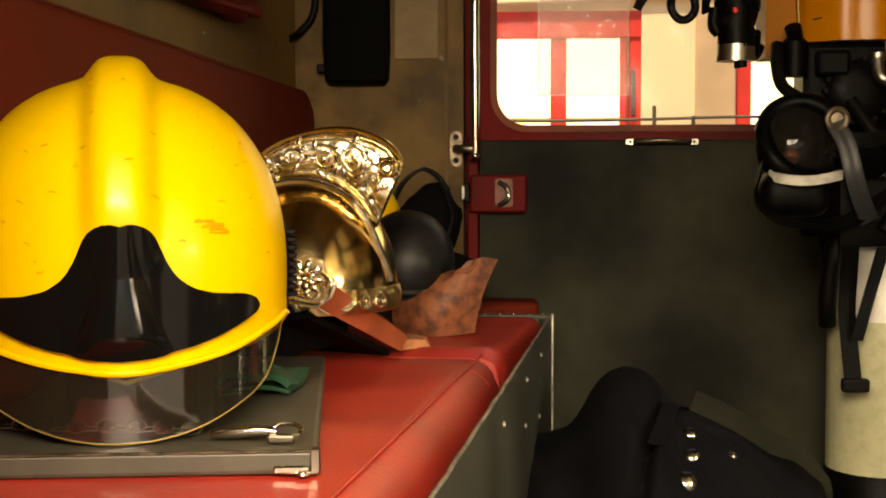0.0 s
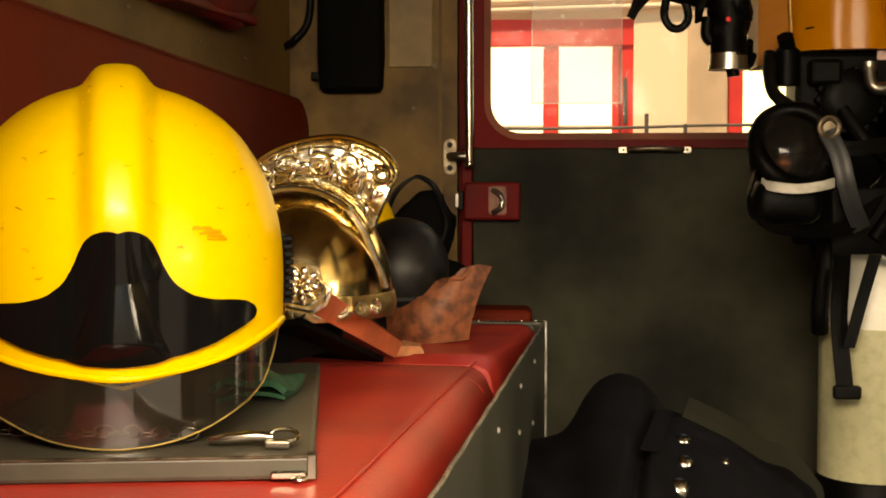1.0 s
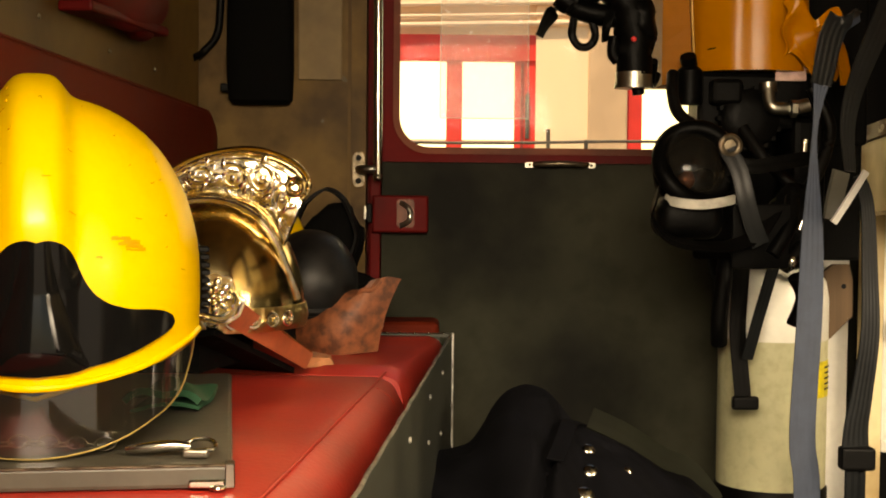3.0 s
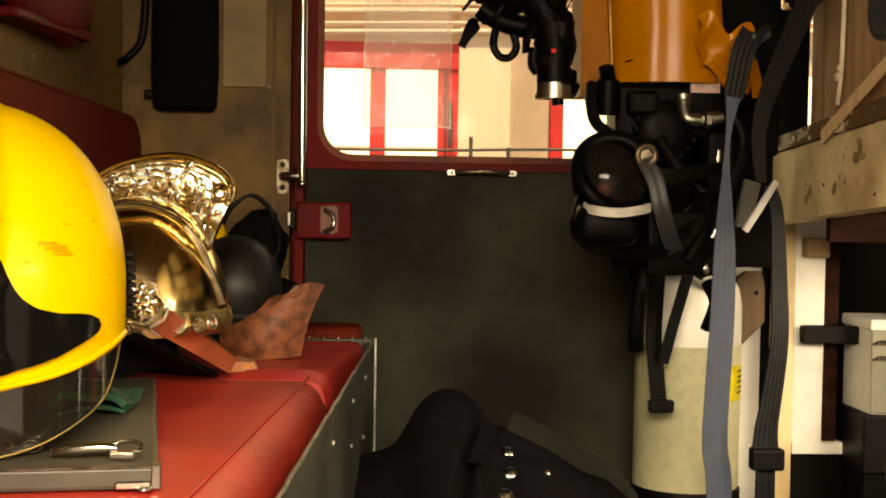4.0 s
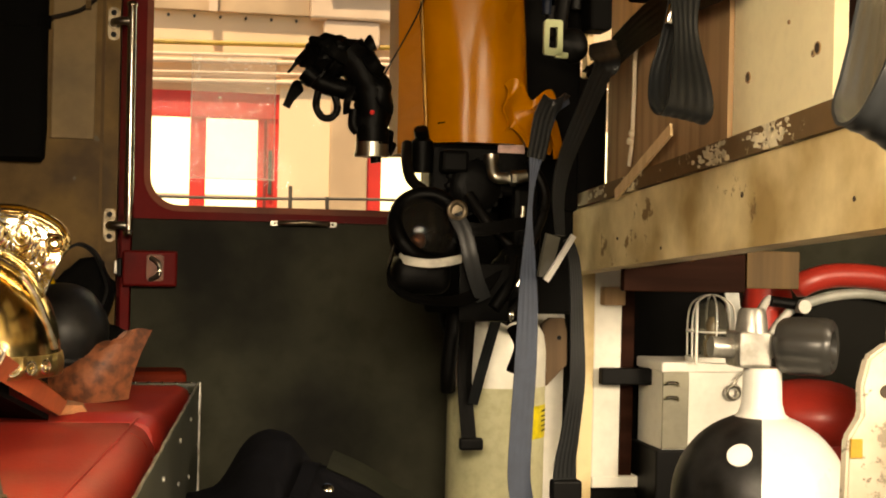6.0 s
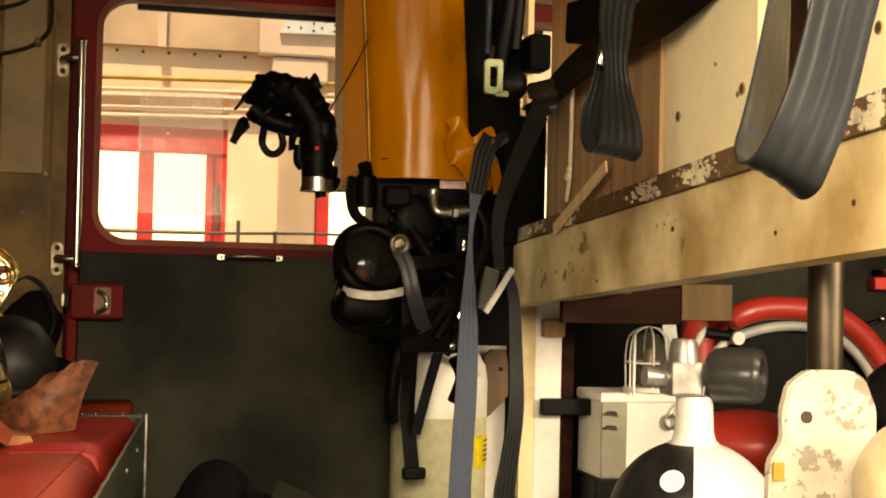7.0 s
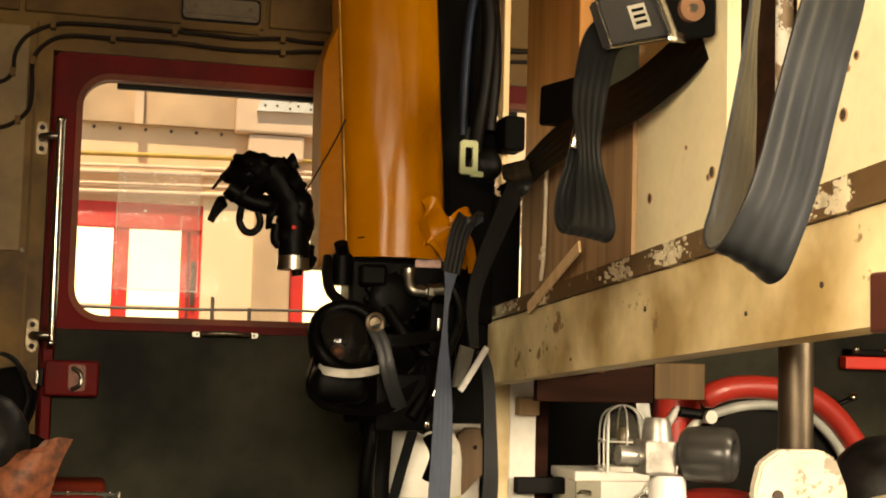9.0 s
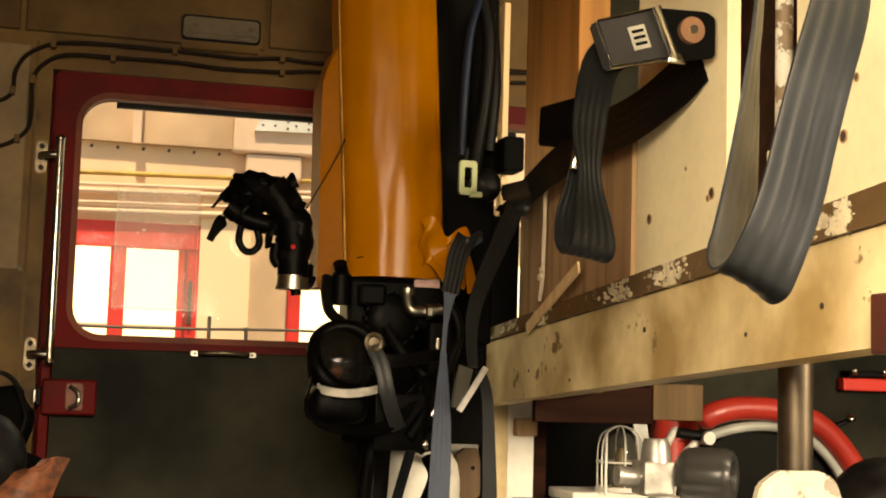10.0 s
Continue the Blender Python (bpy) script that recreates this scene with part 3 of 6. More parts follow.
RIM = [(0, 0.534), (10, 0.536), (20, 0.5395), (30, 0.544), (40, 0.5495), (50, 0.557), (60, 0.5635), (75, 0.571), (90, 0.566), (120, 0.53), (180, 0.479)]


def zrim(a):
    """Height of the shell's lower edge."""
    d = abs(math.degrees(a))
    return float(np.mean([np.interp(abs(d + q), *zip(*RIM)) for q in (-4, 0, 4)]))


yh = thing("yellow_helmet", "glossy yellow fire helmet with dark face plate and smoked visor", "helmet")


def shell_pt(u, v):
    a = (u - 0.5) * 2 * math.pi
    zr = zrim(a)
    z = ZT - (ZT - zr) * (1 - math.cos(v * math.pi / 2)) ** 0.9
    return hp(a, z)


bm = sheet(bmesh.new(), shell_pt, 220, 60, 0.0035, True)
part("shell", bm, M_YEL, yh, "glossy yellow shell with a central ridge", True)
bm = bmesh.new()
tube(bm, [hp(radians(a), zrim(radians(a)) + 0.002, 0.0) for a in range(-180, 181, 6)], 0.003, 8, 2)
part("rim_bead", bm, M_YEL, yh, "", True)
PLATE_TOP = [(0, 409), (18, 402), (40, 409), (55, 425), (66, 447), (90, 490), (120, 513), (160, 524), (200, 527), (222, 532), (234, 541), (239, 553)]
PLATE_FOOT = [(0, 633), (60, 630), (120, 618), (160, 605), (200, 586), (222, 574), (234, 566), (239, 553)]
PM = 0.000464


def plate_pt(u, v, out=0.003):
    w = (u * 2 - 1)
    p = abs(w) * 239
    near = [max(0.0, min(239.0, p + q)) for q in (-9, -6, -3, 0, 3, 6, 9)] if 9 < p < 228 else [p]
    zu = 0.704 - (float(np.mean(np.interp(near, *zip(*PLATE_TOP)))) - 301) * PM
    zl = 0.704 - (float(np.mean(np.interp(near, *zip(*PLATE_FOOT)))) - 301) * PM
    z = zl + (zu - zl) * v
    a = math.asin(max(-1, min(1, w * 239 * PM * 1.02 / AX)))
    nose = 0.008 + 0.034 * (1 - v) ** 1.6
    lift = max(0.0, 1 - (w * 239 * PM / nose) ** 2)
    return hp(a, z, out + (0.004 + 0.011 * (1 - v)) * lift * min(1.0, v * 6), True)


bm = sheet(bmesh.new(), lambda u, v: plate_pt(u, v), 170, 36, 0.004)
M_PLATE = mat("black_gloss_plate", (0.004, 0.004, 0.004), 0.13, var=0.1, bump=0.015, spec=0.3)
part("face_plate", bm, M_PLATE, yh, "glossy black face plate", True)
VB = [(0, 0.4765), (10, 0.478), (20, 0.482), (30, 0.489), (40, 0.4985), (50, 0.508), (60, 0.5205), (68, 0.540), (78, 0.560), (90, 0.570)]


def visor_pt(u, v):
    a = (u * 2 - 1) * 90
    zb = np.interp(abs(a), *zip(*VB))
    zt = zrim(radians(a)) + 0.016
    z = zb + (max(zt, zb + 0.004) - zb) * v
    q = HM @ V(AX * 0.965 * math.sin(radians(a)), -BY * 0.965 * math.cos(radians(a)), z)
    return q


bm = sheet(bmesh.new(), visor_pt, 80, 8, 0.0)
part("visor", bm, M_VISOR, yh, "smoked clear visor", True)
bm = bmesh.new()
tube(bm, [visor_pt(i / 40, 0) for i in range(41)], 0.0009, 6, 1)
part("visor_edge", bm, mat("gold_edge", (0.5, 0.36, 0.12), 0.35, 0.6), yh, "thin gold visor edge", True)
bm = bmesh.new()
lathe(bm, [(0.8, 0.548), (0.9, 0.556), (0.92, 0.57), (0.7, 0.62), (0.2, 0.63)], 40, HM @ Matrix.Diagonal((AX * 0.9, BY * 0.78, 1, 1)) @ Matrix.Translation((0, 0.18, 0)))
part("liner", bm, M_BLACKM, yh, "black padded liner", True)
bm = sheet(bmesh.new(), lambda u, v: hp((u - 0.5) * 2 * math.pi, 0.70 - (0.70 - zrim((u - 0.5) * 2 * math.pi) - 0.006) * v, -0.010, False), 90, 10, 0.002, True)
part("lining", bm, M_BLACKM, yh, "black inner lining", True)
for s in (1, -1):
    c = HM @ V(0.150 * s, 0.02, 0.615)
    bm = bmesh.new()
    blob(bm, c, (0.010, 0.028, 0.040), 10, turn=(0, 0, 17))
    cap = part("pivot_cap", bm, M_BLACK, yh, "ribbed black pivot cap", True)
    for k in range(9):
        dz = (k - 4) * 0.0075
        rr = math.sqrt(max(0.0002, 0.040 ** 2 - dz ** 2)) * 0.6
        part("rib", bx(-0.004, 0.0125, -rr, rr, dz - 0.0026, dz + 0.0026, 0.001, 1, Matrix.Translation(c) @ HM.to_3x3().to_4x4() @ Matrix.Diagonal((s, 1, 1, 1))), M_BLACK, cap)
# scuffs on the shell
M_SCUFF = mat("scuffed_patch", (0.72, 0.385, 0.008), 0.6, var=0.1, scale=60)
rs = random.Random(4)
bm = bmesh.new()
for k in range(26):
    a0, z0 = radians(29 + rs.gauss(0, 2.4)), 0.656 + rs.gauss(0, 0.0035)
    L = rs.uniform(0.02, 0.07)
    pts = [hp(a0 + L * t, z0, 0.0014, False) for t in (0, 0.33, 0.66, 1)]
    strap(bm, pts, rs.uniform(0.0012, 0.0034), (0, 0, 1), 0.0003, 2, 1)
for k in range(34):
    a0, z0 = radians(rs.uniform(-50, 60)), rs.uniform(0.62, 0.78)
    pts = [hp(a0 + rs.uniform(0.01, 0.05) * t, z0 + rs.uniform(-0.002, 0.002) * t, 0.0012) for t in (0, 0.5, 1)]
    strap(bm, pts, 0.0009, (0, 0, 1), 0.0003, 2, 1)
tagged(part("scuffs", bm, M_SCUFF, yh, "brown scuff marks"), kind="stuff")

# ---- case under the helmet, with chain and snap hook ----
case = thing("flat_case", "flat grey metal-cornered case lying on the bench", "case")
ang = math.degrees(math.atan2(1.645 - 1.062, -0.201 + 0.110)) - 90
CM = Matrix.Translation((-0.110, 1.058, 0)) @ pose(0, 0, 0, 0, 0, ang)
part("body", bx(-0.30, 0, 0, 0.57, 0.4545, 0.475, 0.004, 2, CM), M_CASE, case)
bm = bmesh.new()
box(bm, -0.30, 0.0012, -0.0012, 0.003, 0.4728, 0.4754, 0.0008, 1, CM)
part("front_trim", bm, M_DULL, case, "bright metal trim")
bm = bmesh.new()
box(bm, -0.006, 0.002, -0.002, 0.014, 0.4550, 0.4758, 0.001, 1, CM)
part("corner", bm, M_STEEL, case)
bm = bmesh.new()
box(bm, -0.036, -0.006, -0.006, 0.0, 0.456, 0.463, 0.0015, 1, CM)
torus(bm, (0, 0, 0), 0.006, 0.0016, turn=CM @ pose(-0.012, -0.005, 0.4565))
part("clasp", bm, M_CHROME, case, "small bright clasp", True)

chain = thing("helmet_chain", "bright steel link chain lying on the case", "chain")
k = 0
x = -0.395
while x < -0.222:
    bm = bmesh.new()
    y = 1.112 + 0.004 * math.sin(x * 60)
    torus(bm, (0, 0, 0), 0.0056, 0.0008, n=16, k=6, sx=1.55, turn=pose(x, y, 0.4795 + 0.002 * (k % 2), 60 * (k % 2) + 8, 0, 6 * math.sin(k * 2.1)))
    part("link", bm, M_STEEL, chain, "", True)
    x += 0.0128
    k += 1
hook = thing("snap_hook", "bright steel snap hook lying on the case", "hook")
bm = bmesh.new()
tube(bm, [(-0.205, 1.083, 0.481), (-0.19, 1.083, 0.483), (-0.165, 1.085, 0.485), (-0.15, 1.086, 0.484)], lambda f: 0.003 + 0.0022 * math.sin(f * 3.1), 10)
part("shank", bm, M_CHROME, hook, "", True)
bm = bmesh.new()
tube(bm, [(-0.155, 1.086, 0.486), (-0.148, 1.092, 0.489), (-0.136, 1.094, 0.489), (-0.129, 1.088, 0.486), (-0.131, 1.078, 0.483), (-0.148, 1.076, 0.482)], 0.0019, 8)
part("hook", bm, M_CHROME, hook, "", True)
part("gate", bx(-0.155, -0.133, 1.072, 1.082, 0.4765, 0.4835, 0.002), M_STEEL, hook)

cloth = thing("green_cloth", "folded dark green cloth lying on the case", "cloth")
bm = bmesh.new()
sheet(bm, lambda u, v: V(-0.262 + 0.082 * u, 1.31 + 0.10 * v, 0.4835 + 0.018 * math.sin(u * 2.6 + 0.3) * (1 - 0.3 * v) + 0.004 * math.sin(u * 9 + v * 5)), 20, 12, 0.007)
part("fold", bm, M_GREEN, cloth, "", True)
bm = bmesh.new()
sheet(bm, lambda u, v: V(-0.255 + 0.072 * u, 1.315 + 0.09 * v, 0.477 + 0.009 * math.sin(u * 2.6)), 14, 8, 0.004)
part("lower_fold", bm, M_GREEN, cloth, "", True)


# ---- brass helmet ----
def relief_brass():
    m = mat("embossed_brass", (0.78, 0.58, 0.27), 0.3, 1.0, var=0.15, scale=30, bump=0)
    n, l = m.node_tree.nodes, m.node_tree.links
    tc, vz, wv = n.new("ShaderNodeTexCoord"), n.new("ShaderNodeTexNoise"), n.new("ShaderNodeTexVoronoi")
    vz.inputs["Scale"].default_value, vz.inputs["Detail"].default_value, vz.inputs["Distortion"].default_value = 26, 2, 3.0
    wv.inputs["Scale"].default_value = 60
    ad = n.new("ShaderNodeMath")
    l.new(tc.outputs["Object"], vz.inputs["Vector"])
    l.new(tc.outputs["Object"], wv.inputs["Vector"])
    l.new(vz.outputs[0], ad.inputs[0])
    l.new(wv.outputs["Distance"], ad.inputs[1])
    bp = n.new("ShaderNodeBump")
    bp.inputs["Strength"].default_value, bp.inputs["Distance"].default_value = 0.9, 0.0035
    l.new(ad.outputs[0], bp.inputs["Height"])
    l.new(bp.outputs[0], n["Principled BSDF"].inputs["Normal"])
    return m


M_EMB = relief_brass()
bh = thing("brass_helmet", "polished brass fire helmet with an embossed comb", "helmet")
BM = pose(-0.225, 1.70, 0, 0, 0, -8)


def dome(u, v, out=0.0):
    a, b = u * 2 * math.pi, v * math.pi / 2
    r = math.sin(b) ** 0.92
    return BM @ V((0.108 + out) * r * math.cos(a), (0.125 + out) * r * math.sin(a), 0.545 + (0.145 + out) * math.cos(b) ** 0.95)


bm = sheet(bmesh.new(), dome, 56, 20, 0.0025, True)
part("dome", bm, M_BRASS, bh, "polished brass dome", True)
bm = bmesh.new()
sheet(bm, lambda u, v: BM @ V((0.1095 + 0.003 * math.sin(v * 3.14)) * math.cos(u * 2 * math.pi), (0.1265 + 0.003 * math.sin(v * 3.14)) * math.sin(u * 2 * math.pi), 0.528 + 0.03 * v), 56, 6, 0.003, True)
part("band", bm, M_EMB, bh, "embossed brass band", True)


def cx(px):
    return -0.28 + (px - 465) * 0.00071


def cz(py):
    return 0.726 - (py - 270) * 0.0007


COUT = [(455, 300), (463, 276), (490, 256), (520, 243), (560, 233), (600, 229), (635, 233), (665, 243), (690, 257), (706, 275), (711, 292), (706, 309), (694, 320), (680, 322)]
CIN = [(470, 335), (490, 322), (515, 316), (540, 315), (565, 318), (590, 325), (612, 337), (630, 353), (645, 372), (657, 392), (665, 405), (667, 380), (668, 350), (670, 330)]
def comb_pt(u, v):
    i = u * (len(COUT) - 1)
    k = min(int(i), len(COUT) - 2)
    f = i - k
    ox, oz = [COUT[k][j] * (1 - f) + COUT[k + 1][j] * f for j in (0, 1)]
    ix, iz = [CIN[k][j] * (1 - f) + CIN[k + 1][j] * f for j in (0, 1)]
    h = 0.014 * math.sin(min(1, max(0, v)) * math.pi) ** 0.35 if 0 < v < 1 else 0.003
    x, z = cx(ix + (ox - ix) * v), cz(iz + (oz - iz) * v)
    rel = 0.0008 * noise.noise(V(x * 90, 0, z * 90))
    return V(x, 1.655 - h - rel * (0.15 < v < 0.85), z)


M_COMB = mat("worn_embossed_brass", (1.0, 0.95, 0.78), 0.22, 1.0, var=0.2, scale=60, fine=220, bump=0.12, col2=(0.72, 0.58, 0.32))
bm = loft(bmesh.new(), [[comb_pt(i / 110, j / 26) for j in range(27)] + [V(comb_pt(i / 110, j / 8).x, 1.672, comb_pt(i / 110, j / 8).z) for j in range(8, -1, -1)] for i in range(111)])
part("comb", bm, M_COMB, bh, "embossed brass comb ending in a scroll", True)


def on_comb(u, v, lift=0.0012):
    return comb_pt(max(0.0, min(1.0, u)), max(0.02, min(0.98, v))) - V(0, lift, 0)


# raised borders along the comb
for v, r in ((0.13, 0.0016), (0.2, 0.0012), (0.8, 0.0014), (0.88, 0.0018)):
    bm = bmesh.new()
    tube(bm, [on_comb(i / 40 * 0.8, v) for i in range(41)], r, 6, 1)
    part("border", bm, M_COMB, bh, "", True)
# scrolling leaves in the field
rs = random.Random(21)
for k in range(5):
    u0, sg = 0.07 + 0.135 * k, 1 if k % 2 else -1
    v0 = 0.5 + 0.06 * sg
    bm = bmesh.new()
    arc = []
    for i in range(26):
        th = i / 25 * 3.4 * math.pi
        r = 0.27 - 0.2 * i / 25
        arc.append(on_comb(u0 + 0.24 * r * math.cos(sg * th + k), v0 + r * math.sin(sg * th + k), 0.0014))
    tube(bm, arc, lambda f: 0.0030 - 0.0012 * f, 8, 1)
    blob(bm, on_comb(u0, v0, 0.001), (0.0035, 0.002, 0.0035), 6)
    for i in range(5):
        th = k + i * 1.25
        c = on_comb(u0 + 0.08 * math.cos(th), v0 + 0.30 * math.sin(th), 0.0008)
        blob(bm, c, (0.0085, 0.003, 0.0034), 7, 0.1, (0, math.degrees(th) + 30 * sg, 0), i)
    part("leaf_scroll", bm, M_COMB, bh, "raised leaf scroll", True)
bm = bmesh.new()
for i in range(60):
    u = 0.01 + i * 0.0135
    tube(bm, [on_comb(u, 0.215), on_comb(u + 0.004, 0.25), on_comb(u + 0.006, 0.275)], 0.0007, 5, 1)
tagged(part("fluting", bm, M_COMB, bh, "fine fluted edge", True), kind="stuff")
bm = bmesh.new()
for R in (0.011, 0.006):
    torus(bm, (cx(688), 1.636, cz(297)), R, 0.0022, "Y")
part("scroll", bm, M_BRASS, bh, "", True)
bm = bmesh.new()
tube(bm, [(cx(a), 1.645, cz(b)) for a, b in COUT], 0.0035, 8, 4)
part("comb_edge", bm, M_BRASS, bh, "bright rolled brass edge", True)
bm = bmesh.new()
tube(bm, [(cx(a), 1.635 + 0.03 * max(0, (b - 360) / 130), cz(b)) for a, b in ((487, 328), (520, 322), (560, 324), (600, 338), (632, 362), (655, 400), (670, 440), (680, 470), (688, 500))], 0.005, 8, 5)
part("comb_foot", bm, M_COMB, bh, "", True)
for k in range(9):
    a = radians(-128 + 13 * k)
    c = BM @ V(0.1135 * math.cos(a), 0.1305 * math.sin(a), 0.543)
    bm = bmesh.new()
    m = Matrix.Translation(c) @ BM.to_3x3().to_4x4() @ pose(0, 0, 0, 0, 0, math.degrees(a) + 90) @ pose(0, 0, 0, 90, 0, 0)
    torus(bm, c, 0.0082, 0.0021, n=18, k=6, turn=m)
    torus(bm, c, 0.0035, 0.0014, n=12, k=6, turn=m)
    part("band_roundel", bm, M_COMB, bh, "", True)
bm = bmesh.new()
RC = V(-0.208, 1.545, 0.577)
slab(bm, [(-0.226, 0.548), (-0.195, 0.541), (-0.178, 0.553), (-0.170, 0.572), (-0.182, 0.580), (-0.188, 0.598), (-0.209, 0.603), (-0.230, 0.592), (-0.235, 0.57)], 1.545, 1.553, 0.002)
part("boss_plate", bm, M_COMB, bh, "shaped brass boss plate").location = (0.0055, -0.03, 0.0025)
bm = bmesh.new()
blob(bm, (RC.x, 1.537, RC.z), (0.0045, 0.004, 0.0045), 8)
rosette = part("rosette", bm, M_COMB, bh, "embossed rosette boss", True)
for n_p, rad, ln, y in ((9, 0.0155, 0.0075, 1.542), (7, 0.009, 0.006, 1.539)):
    for k in range(n_p):
        a = 2 * math.pi * k / n_p + y * 9
        bm = bmesh.new()
        blob(bm, (RC.x + rad * math.cos(a), y, RC.z + rad * math.sin(a)), (ln, 0.0035, 0.0042), 7, 0.15, (0, -math.degrees(a), 0), k)
        part("petal", bm, M_COMB, rosette, "", True)
rosette.location = (0.0055, -0.03, 0.0025)
bm = bmesh.new()
for pts in ([(-0.226, 0.553), (-0.21, 0.549), (-0.195, 0.547), (-0.183, 0.555), (-0.175, 0.571)], [(-0.218, 0.557), (-0.2, 0.554), (-0.188, 0.562), (-0.183, 0.576)], [(-0.19, 0.583), (-0.181, 0.576), (-0.178, 0.566)]):
    tube(bm, [(x, 1.544, z) for x, z in pts], 0.0021, 6, 5)
part("boss_edge", bm, M_COMB, bh, "raised leaf edge", True).location = (0.0055, -0.03, 0.0025)
bm = bmesh.new()
fa, fb, fc_, fd = V(-0.173, 1.535, 0.571), V(-0.119, 1.82, 0.476), V(-0.127, 1.80, 0.458), V(-0.1955, 1.53, 0.548)
sheet(bm, lambda u, v: fa.lerp(fb, u).lerp(fd.lerp(fc_, u), v) + V(0.0, -0.0015, 0.001) * math.sin(v * math.pi), 16, 8, 0.004)
part("chin_flap", bm, M_LEATHER, bh, "red leather chin flap", True)
bm = bmesh.new()
tube(bm, [fa.lerp(fb, f) + V(0.001, -0.003, 0.002) for f in (0.45, 0.6, 0.8, 1.0)], 0.0016, 6, 4)
part("flap_edge", bm, M_BRASS, bh, "thin brass edging", True)
bm = bmesh.new()
sheet(bm, lambda u, v: V(-0.207 + 0.068 * u - 0.12 * v, 1.545 + 0.255 * u + 0.05 * v, 0.538 - 0.079 * u - 0.02 * v * (1 - u)), 10, 6, 0.008)
part("under_brim", bm, M_BLACKM, bh, "black under brim")
bm = bmesh.new()
loft(bm, [[V(x, y, z) for x, y in ((-0.33, 1.60), (-0.235, 1.60), (-0.19, 1.76), (-0.33, 1.80))] for z in (0.4765, 0.53)])
part("lining", bm, M_BLACKM, bh, "black lining")
bm = bmesh.new()
loft(bm, [[V(-0.128, 1.845, 0.4525), V(-0.090, 1.88, 0.4525), V(-0.094, 1.915, 0.4525), V(-0.126, 1.90, 0.4525)], [V(-0.126, 1.847, 0.468), V(-0.098, 1.882, 0.463), V(-0.098, 1.91, 0.463), V(-0.124, 1.90, 0.470)]])
lt = thing("leather_tab", "small tan leather strap end on the bench", "strap")
part("tab", bm, mat("tan_leather_end", (0.62, 0.26, 0.12), 0.55, scale=30), lt)

# ---- black helmet, brown leather helmet, yellow cap and hood behind ----
kh = thing("black_helmet", "dull black round fire helmet on the bench", "helmet")
bm = bmesh.new()
blob(bm, (-0.150, 2.13, 0.555), (0.078, 0.083, 0.085), 22, 0.025)
M_OLD = mat("worn_black_paint", (0.016, 0.0155, 0.015), 0.42, var=0.5, scale=22, fine=90, bump=0.2, spec=0.3)
part("shell", bm, M_OLD, kh, "", True)
bm = bmesh.new()
torus(bm, (-0.150, 2.13, 0.512), 0.073, 0.008, "Z", 40, 8)
rod(bm, (-0.150, 2.13, 0.452), (-0.150, 2.13, 0.51), 0.068, 0.076, 28)
part("brim", bm, M_OLD, kh, "", True)

lh = thing("leather_helmet", "mottled brown leather cap with an upturned brim", "cap")
M_MOTTLE = mat("mottled_brown_leather", (0.27, 0.085, 0.034), 0.6, var=0.4, scale=55, fine=160, bump=0.3, col2=(0.10, 0.034, 0.016))


def brim_pt(u, v):
    """Boat-shaped brim: low at one end, rising to a blunt peak."""
    low = V(-0.156 + 0.117 * u, 2.045 - 0.03 * math.sin(u * 3.0), 0.4525 + 0.004 * u * u)
    rise = (u / 0.64) * 0.052 if u < 0.64 else 0.052 + 0.027 * min(1.0, (u - 0.64) / 0.10)
    x = -0.160 + 0.156 * u ** 1.02
    top = V(x, 2.05 - 0.036 * math.sin(u * 3.0), 0.490 + rise + 0.002 * math.sin(u * 23))
    q = low.lerp(top, v)
    q.y -= 0.010 * math.sin(v * math.pi)
    q.x -= 0.006 * math.sin(v * math.pi) * u
    return q


bm = sheet(bmesh.new(), brim_pt, 30, 10, 0.006)
part("brim", bm, M_MOTTLE, lh, "", True)
bm = bmesh.new()
blob(bm, (-0.085, 2.095, 0.497), (0.056, 0.04, 0.047), 14, 0.12, seed=7)
part("crown", bm, M_MOTTLE, lh, "", True)
bm = bmesh.new()
tube(bm, [(-0.07, 2.022, 0.532), (-0.06, 2.012, 0.55), (-0.045, 2.012, 0.552), (-0.032, 2.016, 0.566)], 0.004, 8)
part("fold", bm, M_MOTTLE, lh, "", True)

y2 = thing("small_yellow_helmet", "small yellow helmet mostly hidden behind the others", "helmet")
bm = bmesh.new()
blob(bm, (-0.203, 2.22, 0.605), (0.036, 0.05, 0.07), 14)
rod(bm, (-0.203, 2.22, 0.452), (-0.203, 2.22, 0.605), 0.034)
part("shell", bm, M_YEL, y2, "", True)
hd = thing("black_hood", "black canvas hood with a curved strap", "hood")
bm = bmesh.new()
blob(bm, (-0.140, 2.27, 0.592), (0.058, 0.045, 0.09), 16, 0.18, (0, 25, 0), 2)
blob(bm, (-0.11, 2.26, 0.51), (0.08, 0.05, 0.06), 14, 0.1, seed=5)
part("body", bm, M_BLACKM, hd, "", True)
bm = bmesh.new()
strap(bm, [(-0.182, 2.24, 0.655), (-0.169, 2.24, 0.681), (-0.147, 2.24, 0.700), (-0.128, 2.24, 0.704), (-0.104, 2.24, 0.686), (-0.0855, 2.24, 0.643), (-0.083, 2.24, 0.62), (-0.096, 2.24, 0.58)], 0.02, (0.2, 1, 0.1), 0.005, 6, 2)
part("strap", bm, M_BLACK, hd, "", True)

